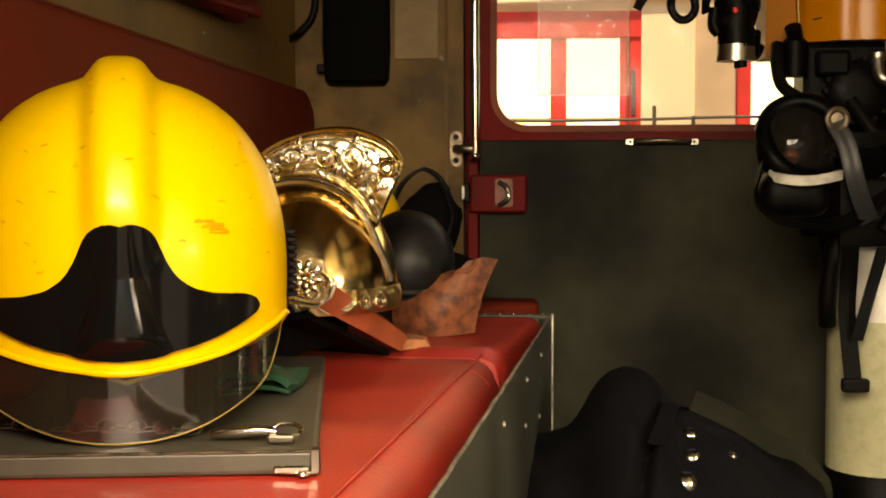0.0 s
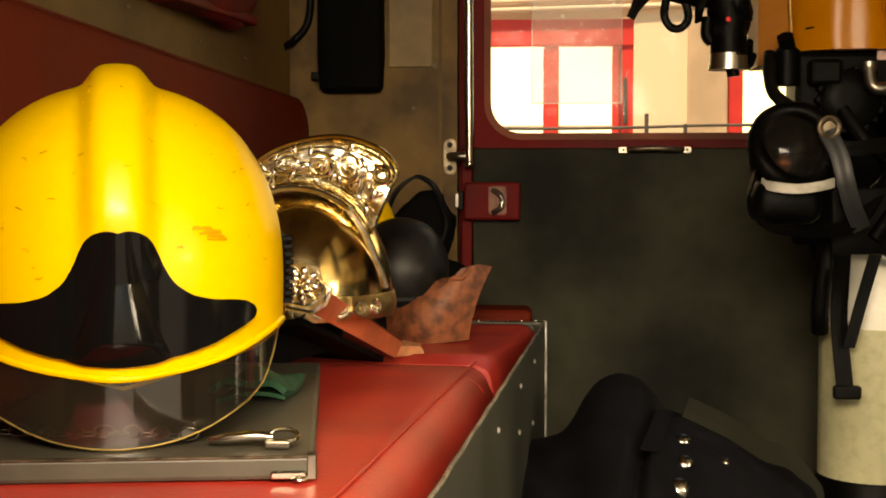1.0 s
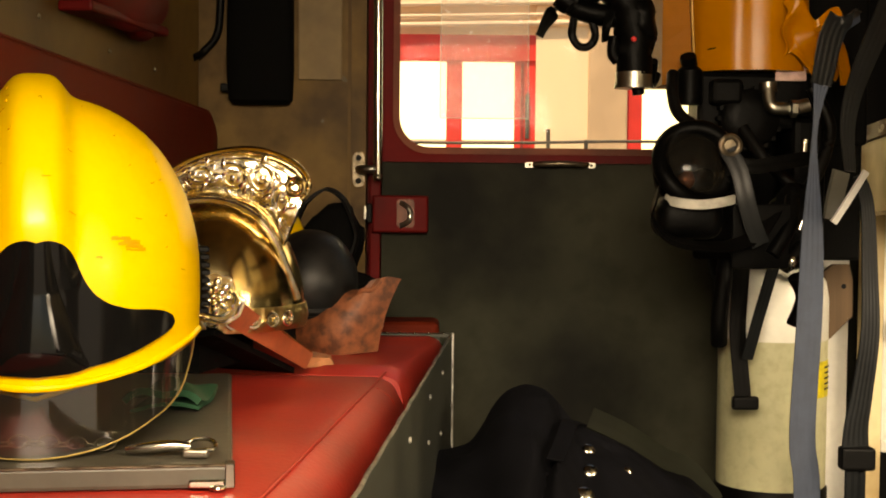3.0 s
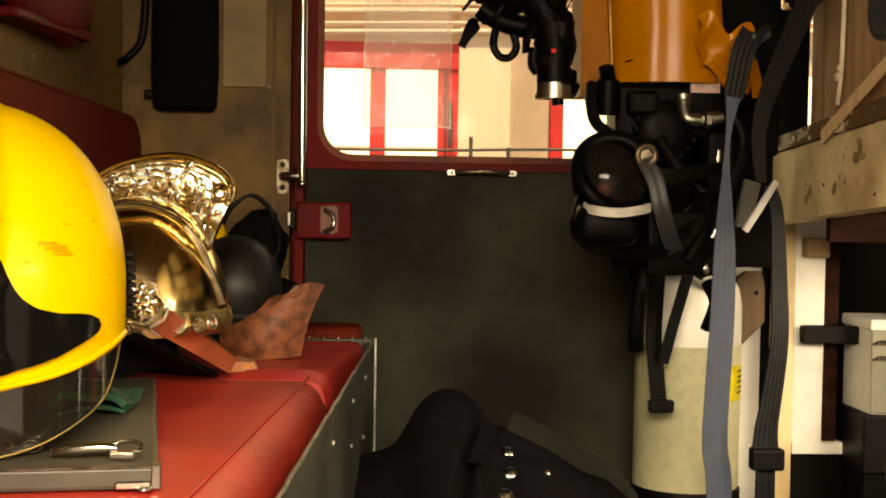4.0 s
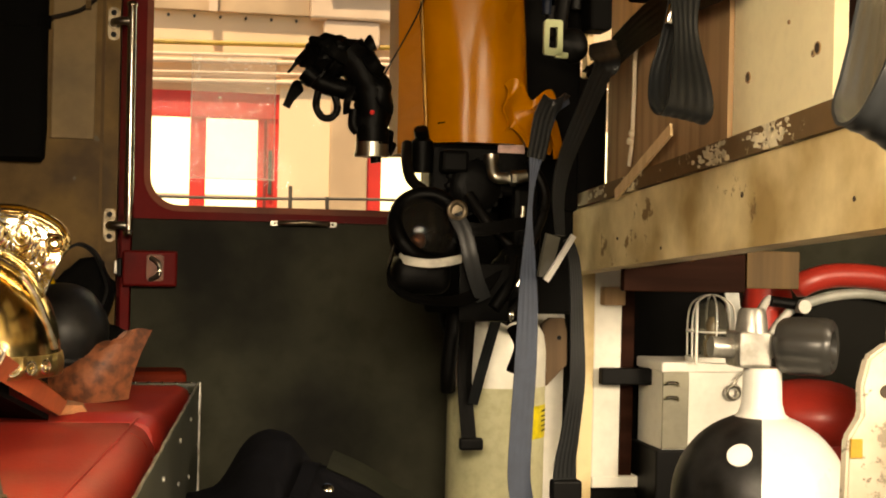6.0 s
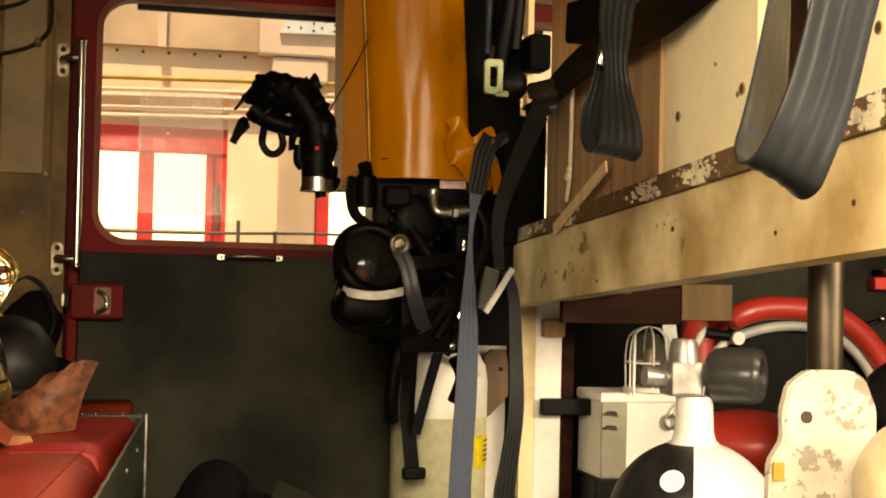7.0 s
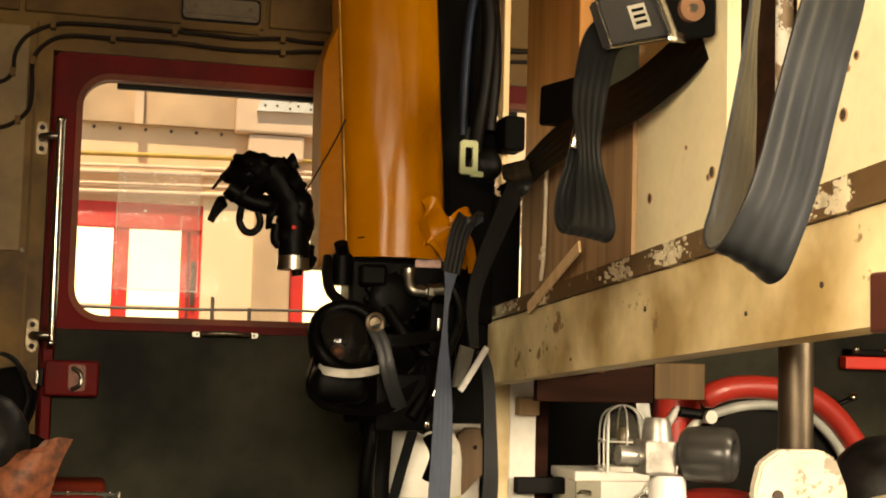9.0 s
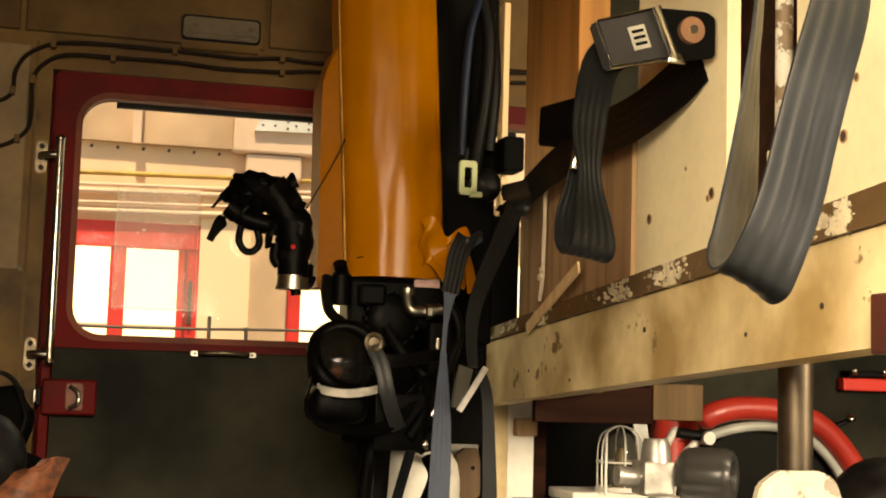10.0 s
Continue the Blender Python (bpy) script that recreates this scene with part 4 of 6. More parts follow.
# ---- on the walls ----
pouch = thing("wall_pouch", "long black pouch hung on the cream wall", "pouch")
bm = bmesh.new()
secs = []
for z, w, d in ((0.858, 0.050, 0.030), (0.866, 0.058, 0.042), (0.92, 0.061, 0.048), (1.05, 0.060, 0.05), (1.2, 0.060, 0.045), (1.24, 0.05, 0.03)):
    secs.append([V(-0.271 + w * math.copysign(abs(math.cos(a)) ** 0.45, math.cos(a)), YD - 0.004 - d * 0.5 - d * 0.5 * math.copysign(abs(math.sin(a)) ** 0.6, math.sin(a)), z) for a in np.linspace(0, 2 * math.pi, 28, endpoint=False)])
loft(bm, secs)
part("body", bm, M_BLACKM, pouch, "", True)
bm = bmesh.new()
strap(bm, [(-0.335, YD - 0.030, 1.12), (-0.30, YD - 0.056, 1.12), (-0.24, YD - 0.056, 1.12), (-0.207, YD - 0.030, 1.12)], 0.025, (0, 0, 1), 0.003, 4, 1)
part("strap", bm, M_BLACKM, pouch)
bm = bmesh.new()
box(bm, -0.345, -0.325, YD - 0.03, YD - 0.012, 0.88, 0.896, 0.003)
part("tab", bm, M_BLACK, pouch)
flap = thing("wall_flap", "buff card flap screwed to the wall", "flap")
part("card", bx(-0.205, -0.125, YD - 0.008, YD - 0.0015, 0.905, 1.35, 0.002), mat("buff_card", (0.24, 0.165, 0.08), 0.7, var=0.2), flap)
screw(flap, (-0.122, YD - 0.003, 0.908), 0.005, "Y", M_SCREW)
hose = thing("black_wall_cable", "thick black cable curving down the wall", "cable")
bm = bmesh.new()
tube(bm, [(-0.335, YD - 0.02, 1.25), (-0.345, YD - 0.02, 1.05), (-0.352, YD - 0.02, 0.985), (-0.375, YD - 0.02, 0.955), (-0.385, YD - 0.03, 0.945), (-0.392, YD - 0.04, 0.94)], 0.007, 10)
part("cable", bm, M_BLACK, hose, "", True)
rx = thing("red_wall_fitting", "rounded red metal fitting on the side wall", "fitting")
RW = pose(-0.415, 1.97, 1.0, 0, 0, -7.4)
bm = bmesh.new()
blob(bm, (0, 0, 0), (0.033, 0.185, 0.062), 16)
bmesh.ops.transform(bm, matrix=RW, verts=bm.verts[:])
part("body", bm, M_RED, rx, "", True)
bm = bmesh.new()
blob(bm, (-0.412, 2.06, 0.95), (0.022, 0.06, 0.018), 10)
part("foot", bm, M_RED, rx, "", True)
part("bracket", bx(-0.03, 0.02, -0.17, 0.15, -0.055, -0.04, 0.004, 2, RW), M_RED, rx)
for k, (y, z) in enumerate(((1.5, 0.95), (1.75, 0.93), (2.0, 0.91), (2.2, 0.9), (2.32, 1.05))):
    sc = thing("wall_screw", "small dark screw in the cream wall", "screw", "wall screws")
    screw(sc, (-0.702 + 0.13 * y, y, z), 0.004, "X", M_SCREW)
for k, (x, z) in enumerate(((-0.118, 0.905), (-0.16, 0.83), (-0.115, 0.62), (-0.17, 1.29), (-0.14, 0.995), (-0.105, 1.19))):
    sc = thing("wall_screw", "small dark screw in the cream wall", "screw", "wall screws")
    screw(sc, (x, YD - 0.0012, z), 0.0035, "Y", M_SCREW)
trim = tagged(part("wall_trim", bx(-0.114, -0.108, YD - 0.004, YD - 0.001, 0.0, 1.36), M_CREAM_SHADED), "narrow cream batten by the door", "trim", kind="structure")
# ---- door fittings ----
rail = thing("grab_rail", "upright chrome grab rail on two wall plates", "grab rail")
bm = bmesh.new()
rod(bm, (-0.0555, 2.405, 0.728), (-0.0575, 2.405, 1.16), 0.0085, n=20)
blob(bm, (-0.0555, 2.405, 0.728), (0.0105, 0.0105, 0.008), 10)
blob(bm, (-0.0575, 2.405, 1.16), (0.0105, 0.0105, 0.008), 10)
part("bar", bm, M_CHROME, rail, "", True)
for z in (1.128, 0.742):
    bm = bmesh.new()
    slab(bm, rrect(-0.104, -0.082, z - 0.032, z + 0.032, 0.0105), YD - 0.006, YD - 0.0015)
    p = part("plate", bm, M_DULL, rail, "bright oval wall plate")
    bm = bmesh.new()
    tube(bm, [(-0.093, YD - 0.004, z), (-0.09, 2.42, z), (-0.078, 2.407, z), (-0.056, 2.405, z)], 0.0075, 10)
    part("arm", bm, M_STEEL, rail, "", True)
    for d in (-0.021, 0.021):
        bm = bmesh.new()
        rod(bm, (-0.093, YD - 0.0085, z + d), (-0.093, YD - 0.005, z + d), 0.0055)
        part("bolt", bm, M_BLACK, rail)

lock = thing("door_lock", "red lock box with a chrome latch plate", "door lock")
part("box", bx(-0.066, 0.036, YD - 0.036, YD - 0.0025, 0.627, 0.695, 0.005, 3), M_RED, lock)
bm = bmesh.new()
slab(bm, rrect(-0.021, 0.011, 0.637, 0.688, 0.006), YD - 0.040, YD - 0.0355)
# The plate's red reflection is put into its base colour.
part("plate", bm, mat("steel_red_reflection", (0.13, 0.06, 0.045), 0.5, 0.7, var=0.3, scale=50), lock, "bright latch plate")
bm = bmesh.new()
tube(bm, [(-0.014, YD - 0.043, 0.682), (0.0, YD - 0.049, 0.673), (0.004, YD - 0.048, 0.66), (0.0, YD - 0.049, 0.648), (-0.014, YD - 0.043, 0.64)], 0.0045, 8)
part("lever", bm, M_STEEL, lock, "", True)
part("hinge", bx(-0.076, -0.067, YD - 0.03, YD - 0.0015, 0.645, 0.68, 0.002), M_BLACK, lock)
part("keep", bx(-0.082, -0.0765, YD - 0.022, YD - 0.0015, 0.65, 0.675, 0.001), M_STEEL, lock)

hand = thing("door_pull", "slim dark pull handle with chrome feet", "door handle")
for x in (0.221, 0.334):
    bm = bmesh.new()
    slab(bm, rrect(x - 0.008, x + 0.008, 0.7485, 0.7585, 0.003), YD - 0.016, YD - 0.003)
    part("foot", bm, M_STEEL, hand, "chrome foot")
    screw(hand, (x, YD - 0.0165, 0.7535), 0.0025, "Y", M_BLACK)
bm = bmesh.new()
tube(bm, [(0.228, YD - 0.016, 0.754), (0.25, YD - 0.026, 0.755), (0.278, YD - 0.03, 0.756), (0.305, YD - 0.026, 0.755), (0.328, YD - 0.016, 0.754)], 0.005, 10)
part("grip", bm, M_DULL, hand, "dark steel grip", True)

lamp = thing("bulkhead_lamp", "oblong frosted interior lamp above the door", "lamp")
bm = bmesh.new()
slab(bm, rrect(0.164, 0.322, 1.366, 1.433, 0.005), YD - 0.026, YD - 0.0155, 0.003)
part("base", bm, M_CREAM_SHADED, lamp)
bm = bmesh.new()
slab(bm, rrect(0.167, 0.318, 1.386, 1.429, 0.009), YD - 0.044, YD - 0.026, 0.008)
part("lens", bm, mat("frosted_lens", (0.15, 0.12, 0.08), 0.3, spec=0.25, var=0.2, scale=20, fine=60, bump=0.08), lamp, "frosted ribbed lens", True)
bm = bmesh.new()
ring_plate(bm, rrect(0.163, 0.322, 1.382, 1.433, 0.010), rrect(0.169, 0.316, 1.388, 1.427, 0.008), YD - 0.034, YD - 0.0262)
part("bezel", bm, M_BLACK, lamp, "dark lens bezel")
for x in (0.19, 0.30):
    screw(lamp, (x, YD - 0.046, 1.408), 0.005, "Y", M_SCREW)

M_CABLE = mat("dark_brown_cable", (0.016, 0.011, 0.008), 0.7, spec=0.15)
for i, pts in enumerate(([(-0.40, 1.19), (-0.25, 1.212), (-0.176, 1.231), (-0.154, 1.253), (-0.150, 1.292), (-0.128, 1.328), (-0.082, 1.352), (-0.028, 1.359), (0.065, 1.360), (0.153, 1.359), (0.232, 1.357), (0.29, 1.355), (0.37, 1.362), (0.447, 1.359), (0.7, 1.365), (1.07, 1.39)],
                         [(-0.40, 1.10), (-0.26, 1.12), (-0.171, 1.142), (-0.14, 1.159), (-0.12, 1.183), (-0.116, 1.222), (-0.117, 1.278), (-0.096, 1.312), (-0.054, 1.3325), (0.033, 1.3345), (0.154, 1.336), (0.256, 1.331), (0.371, 1.334), (0.447, 1.341), (0.7, 1.345), (1.07, 1.366)])):
    c = thing("wall_cable", "dark cable clipped along the cream wall", "cable", "wall cables")
    bm = bmesh.new()
    tube(bm, [(x, YD - 0.019 - 0.0 * i, z) for x, z in pts], 0.0042, 8, 6)
    part("cable", bm, M_CABLE, c, "", True)
    for x, z in pts[3:14:3]:
        part("clip", bx(x - 0.005, x + 0.005, YD - 0.0245, YD - 0.0012, z - 0.008, z + 0.008, 0.001), M_CREAM_SHADED, c)

# ---- coat heap on the floor ----
coat = thing("fire_tunic", "heaped dark navy wool tunic with silver buttons", "coat")


CREST = [(-0.02, 0.10), (0.012, 0.20), (0.022, 0.287), (0.03, 0.300), (0.068, 0.306), (0.108, 0.318), (0.127, 0.344), (0.144, 0.378), (0.165, 0.400), (0.194, 0.409), (0.223, 0.401), (0.248, 0.376), (0.265, 0.352), (0.286, 0.350), (0.345, 0.327), (0.40, 0.29), (0.436, 0.285), (0.477, 0.25), (0.50, 0.08)]


def coat_h(x, y):
    """Height of the heaped cloth: a crest that falls away to both sides."""
    near = [x + q * 0.004 for q in (-2, -1, 0, 1, 2)]
    c = float(np.mean(np.interp(near, *zip(*CREST))))
    fall = max(0.0, 1 - ((y - 2.0) / 0.26) ** 2) ** 0.5 if y > 2.0 else max(0.0, 1 - 0.42 * ((2.0 - y) / 0.3) ** 1.7 - 0.5 * max(0.0, (1.72 - y) / 0.1) ** 2)
    h = c * fall
    g = (x - 0.255) + (2.0 - y) * 0.24
    h -= 0.035 * math.exp(-(g / 0.011) ** 2) * (y < 2.0)
    f = 0.010 * noise.noise(V(x * 14, y * 9, 0.3)) + 0.006 * noise.noise(V(x * 34 + y * 20, y * 18, 1.3))
    f += 0.005 * math.sin((x * 0.8 + y * 0.5) * 60 + 4 * noise.noise(V(x * 6, y * 6, 0)))
    return max(0.002, h + f * (h > 0.05) * (0.3 if y > 1.95 else 1.0))


bm = sheet(bmesh.new(), lambda u, v: V(0.0 + 0.50 * u, 1.62 + 0.64 * v, coat_h(0.0 + 0.50 * u, 1.62 + 0.64 * v)), 100, 100)
part("cloth", bm, M_NAVY, coat, "dark navy wool", True)
bm = bmesh.new()
strap(bm, [(0.222, 1.80, coat_h(0.222, 1.80) + 0.012), (0.238, 1.86, coat_h(0.238, 1.86) + 0.014), (0.252, 1.92, coat_h(0.252, 1.92) + 0.014), (0.266, 1.98, coat_h(0.266, 1.98) + 0.008)], 0.024, (0.9, -0.2, -0.15), 0.003, 5, 2)
part("collar", bm, M_NAVY, coat, "", True)


for x, y, r in ((0.262, 1.80, 0.0145), (0.276, 1.855, 0.0115), (0.278, 1.905, 0.010), (0.333, 1.88, 0.007), (0.238, 1.90, 0.005)):
    bm = bmesh.new()
    z = coat_h(x, y)
    lathe(bm, [(r, 0), (r, r * 0.25), (r * 0.75, r * 0.5), (r * 0.3, r * 0.62)], 18, pose(x, y, z - 0.001, 62, 0, 5) )
    part("button", bm, M_CHROME, coat, "silver button", True)
sack = thing("olive_strap", "dull olive webbing strap over the heap", "strap")
bm = bmesh.new()
strap(bm, [(0.29, 1.99, 0.362), (0.343, 1.985, 0.338), (0.40, 1.98, 0.303), (0.43, 1.97, 0.292), (0.458, 1.95, 0.262), (0.472, 1.93, 0.225), (0.49, 1.92, 0.10), (0.50, 1.92, 0.004)], 0.036, (0.3, 0.5, 0.6), 0.004, 6, 2)
part("webbing", bm, mat("olive_webbing", (0.014, 0.015, 0.009), 0.8, spec=0.15), sack, "", True)


# ---- breathing set: cover, cylinder, valve, masks ----
bag = thing("breathing_set_cover", "orange-yellow vinyl cover hanging over a breathing set", "cover")


def bag_sec(z, k):
    """Section of the front panel at height z, bulged outwards."""
    lean = -0.030 * (z - 0.885) / 0.5
    out = []
    for i in range(37):
        f = i / 36
        x = 0.438 + lean + f * 0.176
        bulge = 0.055 * math.sin(f * math.pi) ** 0.6
        w = 0.004 * noise.noise(V(x * 34, z * 6, 3)) + 0.0022 * noise.noise(V(x * 60, z * 24, 7)) + 0.001 * noise.noise(V(x * 30, z * 70, 5))
        out.append(V(x, 1.985 - bulge + w, z))
    out += [V(0.615 + lean, 2.06, z), V(0.438 + lean, 2.06, z)]
    return out


bm = loft(bmesh.new(), [bag_sec(0.886 + 0.72 * k / 24, k) for k in range(25)])
part("front_panel", bm, M_YELBAG, bag, "orange-yellow vinyl front", True)
bm = bmesh.new()
zt = 1.285


def side_sec(z):
    f = (z - 0.868) / (zt - 0.868)
    s = 0.02 * max(0, f - 0.85) / 0.15
    lean = -0.030 * (z - 0.885) / 0.5
    return [V(0.392 + lean * 0.2 + s, 2.0 + 0.004 * math.sin(z * 30), z), V(0.437 + lean, 1.995, z), V(0.440 + lean, 2.09, z), V(0.392 + lean * 0.2 + s, 2.10, z)]


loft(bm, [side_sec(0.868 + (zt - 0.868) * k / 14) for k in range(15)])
# Same vinyl as the front, darkened: this side's shade is in its colour.
part("side_panel", bm, mat("orange_vinyl_shaded_side", (0.28, 0.09, 0.002), 0.55, var=0.12, scale=5, spec=0.08), bag, "orange vinyl side panel")
# The gloss highlight along the crease is painted as a pale seam colour.
bm = bmesh.new()
tube(bm, [(0.4385 - 0.03 * (z - 0.885) / 0.5, 1.984, z) for z in (0.884, 1.0, 1.2, 1.4, 1.6)], 0.0022, 8)
part("seam", bm, mat("seam_highlight", (0.5, 0.27, 0.07), 0.3, var=0.3, scale=30), bag, "piped seam with its highlight painted pale", True)
bm = bmesh.new()


def tail(u, v):
    return V(0.555 + 0.075 * u + 0.006 * math.sin(v * 9), 1.925 - 0.012 * math.sin(u * 7 + v * 4) - 0.012 * u, 0.982 - 0.075 * v - 0.03 * u * v + 0.012 * math.sin(u * 8) - 0.02 * u)


sheet(bm, tail, 24, 14, 0.003)
strap(bm, [(0.60, 1.91, 0.945), (0.625, 1.90, 0.925), (0.637, 1.90, 0.89), (0.641, 1.90, 0.862)], 0.022, (0.7, 0.5, 0.2), 0.003, 5, 2)
part("tail", bm, M_YELBAG, bag, "crumpled vinyl tail", True)
bm = bmesh.new()
for a, b in (((0.452, 0.917), (0.462, 0.9185)), ((0.46, 0.9182), (0.474, 0.9155)), ((0.47, 0.9158), (0.476, 0.9165))):
    strap(bm, [(a[0], 1.9585, a[1]), ((a[0] + b[0]) / 2, 1.954, (a[1] + b[1]) / 2), (b[0], 1.949, b[1])], 0.0022, (0, 0, 1), 0.0006, 3, 1)
part("mark", bm, M_BLACK, bag, "black scuff")
part("label", bx(0.553, 0.598, 1.955, 1.958, 0.872, 0.90), mat("pale_pink_label", (0.5, 0.32, 0.28), 0.6, scale=60), bag, "pale printed label")

cyl = thing("air_cylinder", "pale green air cylinder with silver shoulder and black boot", "cylinder")
CC = pose(0.622, 2.225, 0)
bm = bmesh.new()
lathe(bm, [(0.05, 0.212), (0.0905, 0.214), (0.0905, 0.463)], 40, CC)
part("body", bm, M_CYL, cyl, "pale green painted body, chipped", True)
bm = bmesh.new()
lathe(bm, [(0.0908, 0.463), (0.0908, 0.53), (0.086, 0.558), (0.07, 0.585), (0.05, 0.622), (0.03, 0.62), (0.026, 0.64)], 40, CC)
part("shoulder", bm, M_SILVER, cyl, "silver white shoulder", True)
bm = bmesh.new()
lathe(bm, [(0.089, 0.0), (0.094, 0.01), (0.094, 0.213), (0.089, 0.219)], 36, CC)
part("boot", bm, M_BLACK, cyl, "black rubber boot", True)
bm = bmesh.new()
lathe(bm, [(0.02, 0.63), (0.02, 0.66), (0.03, 0.665), (0.03, 0.69), (0.015, 0.7)], 20, CC)
part("valve", bm, M_STEEL, cyl, "", True)
bm = bmesh.new()
sheet(bm, lambda u, v: V(0.622 + 0.0915 * math.sin(radians(34 + 44 * u)), 2.225 - 0.0915 * math.cos(radians(34 + 44 * u)), 0.37 + 0.06 * v), 8, 2, 0.0005)
part("label", bm, mat("yellow_label", (0.8, 0.65, 0.03), 0.5, scale=50), cyl, "yellow label with unreadable print")
bm = bmesh.new()
for k in range(5):
    z = 0.418 - k * 0.009
    sheet(bm, lambda u, v: V(0.622 + 0.0922 * math.sin(radians(52 + (22 - 5 * (k % 2)) * u)), 2.225 - 0.0922 * math.cos(radians(52 + (22 - 5 * (k % 2)) * u)), z + 0.003 * v), 6, 1, 0.0002)
part("print_bar", bm, M_BLACK, cyl)
bm = bmesh.new()
tube(bm, [(0.562, 2.145, 0.60), (0.60, 2.12, 0.595), (0.64, 2.13, 0.565), (0.68, 2.16, 0.545)], 0.007, 10)
part("guard", bm, mat("bright_guard", (0.85, 0.83, 0.76), 0.3, 0.4), cyl, "bright guard bar", True)

bs = thing("cylinder_harness", "black webbing harness straps with a plastic buckle", "harness")
bm = bmesh.new()
strap(bm, [(0.60, 1.93, 0.66), (0.595, 2.0, 0.63), (0.585, 2.04, 0.616), (0.568, 2.075, 0.53), (0.551, 2.10, 0.44)], 0.02, (1, 0.25, 0.1), 0.003, 6, 3)
part("strap", bm, M_WEB, bs, "", True)
bm = bmesh.new()
strap(bm, [(0.50, 1.98, 0.64), (0.525, 2.04, 0.60), (0.535, 2.09, 0.54), (0.537, 2.105, 0.475), (0.548, 2.105, 0.37)], 0.027, (1, 0.2, 0), 0.003, 6, 3)
part("strap", bm, M_BLACK, bs, "", True)
part("buckle", bx(0.528, 0.57, 2.088, 2.106, 0.36, 0.381, 0.004), M_BLACK, bs, "black plastic buckle")
bm = bmesh.new()
blob(bm, (0.535, 2.16, 0.60), (0.035, 0.04, 0.05), 12, 0.15)
tube(bm, [(0.525, 2.14, 0.62), (0.515, 2.12, 0.56), (0.512, 2.13, 0.50), (0.516, 2.15, 0.46)], 0.014, 10)
part("hose", bm, M_BLACK, bs, "", True)

frame_b = thing("set_backplate", "dark backplate of the breathing set", "backplate")
part("plate", bx(0.60, 0.728, 2.075, 2.09, 0.782, 1.61, 0.006), M_BLACKM, frame_b)
# Added black sheet that keeps window light from showing behind the valve.
part("added_backing", bx(0.462, 0.726, 2.092, 2.11, 0.60, 0.885, 0.006), M_BLACKM, frame_b, "added black backing that hides the bright window")
part("edge_strip", bx(0.736, 0.748, 2.07, 2.10, 1.02, 1.42, 0.002), M_PALEWOOD, frame_b, "pale wooden edge strip")
# Added black board over another bright gap beside the backplate.
part("added_gap_board", bx(0.728, 0.80, 2.15, 2.165, 0.80, 1.03, 0.002), M_BLACKM, frame_b)
bm = bmesh.new()
tube(bm, [(0.665, 1.99, 1.40), (0.648, 1.985, 1.33), (0.64, 1.985, 1.22), (0.638, 1.985, 1.11)], 0.008, 10)
part("air_line", bm, mat("dark_blue_hose", (0.006, 0.012, 0.026), 0.4, spec=0.2), frame_b, "dark blue air line", True)
bm = bmesh.new()
tube(bm, [(0.668, 2.0, 1.42), (0.685, 1.995, 1.33), (0.682, 2.0, 1.22), (0.668, 2.0, 1.12), (0.66, 1.99, 1.07)], 0.014, 10)
tube(bm, [(0.70, 2.03, 1.38), (0.705, 2.02, 1.25), (0.70, 2.03, 1.13)], 0.012, 10)
part("hose", bm, M_BLACK, frame_b, "", True)
bm = bmesh.new()
rod(bm, (0.650, 1.985, 1.44), (0.672, 1.985, 1.40), 0.006)
part("connector", bm, M_STEEL, frame_b)
bm = bmesh.new()
ring_plate(bm, rrect(0.632, 0.664, 1.04, 1.10, 0.006), rrect(0.641, 0.655, 1.052, 1.088, 0.003), 1.972, 1.982)
box(bm, 0.652, 0.675, 1.972, 1.982, 1.036, 1.046, 0.002)
part("buckle", bm, mat("pale_green_buckle", (0.5, 0.56, 0.3), 0.35), frame_b, "pale plastic buckle")
bm = bmesh.new()
blob(bm, (0.685, 1.99, 1.06), (0.03, 0.02, 0.03), 12, 0.1)
rod(bm, (0.645, 1.99, 1.10), (0.648, 1.99, 1.125), 0.008)
part("clip", bm, M_BLACK, frame_b, "", True)

val = thing("cylinder_valve", "dark valve block with bright brass elbow", "valve")
bm = bmesh.new()
box(bm, 0.44, 0.61, 1.96, 2.05, 0.80, 0.885, 0.008)
box(bm, 0.455, 0.50, 1.93, 1.98, 0.835, 0.872, 0.006)
box(bm, 0.58, 0.63, 1.95, 2.06, 0.62, 0.82, 0.01)
part("block", bm, M_MASK, val, "black valve block")
bm = bmesh.new()
lathe(bm, [(0.030, 0.0), (0.042, 0.004), (0.044, 0.010), (0.044, 0.026), (0.038, 0.032), (0.016, 0.034)], 36, pose(0.513, 1.965, 0.815, 90, 0, 0))
hw = part("handwheel", bm, M_MASK, val, "ribbed black handwheel", True)
for k in range(18):
    a = 2 * math.pi * k / 18
    bm = bmesh.new()
    rod(bm, (0.513 + 0.0445 * math.cos(a), 1.962, 0.815 + 0.0445 * math.sin(a)), (0.513 + 0.0445 * math.cos(a), 1.938, 0.815 + 0.0445 * math.sin(a)), 0.0042, n=6)
    part("rib", bm, M_MASK, hw)
bm = bmesh.new()
lathe(bm, [(0.018, 0.0), (0.018, 0.05), (0.013, 0.055)], 18, pose(0.425, 1.95, 0.835))
tube(bm, [(0.425, 1.95, 0.89), (0.42, 1.94, 0.905)], 0.012, 10)
part("port", bm, M_MASK, val, "", True)
bm = bmesh.new()
tube(bm, [(0.535, 1.925, 0.865), (0.535, 1.92, 0.845), (0.54, 1.915, 0.83), (0.56, 1.915, 0.828)], 0.0095, 14, 6)
rod(bm, (0.535, 1.926, 0.853), (0.535, 1.927, 0.866), 0.0125)
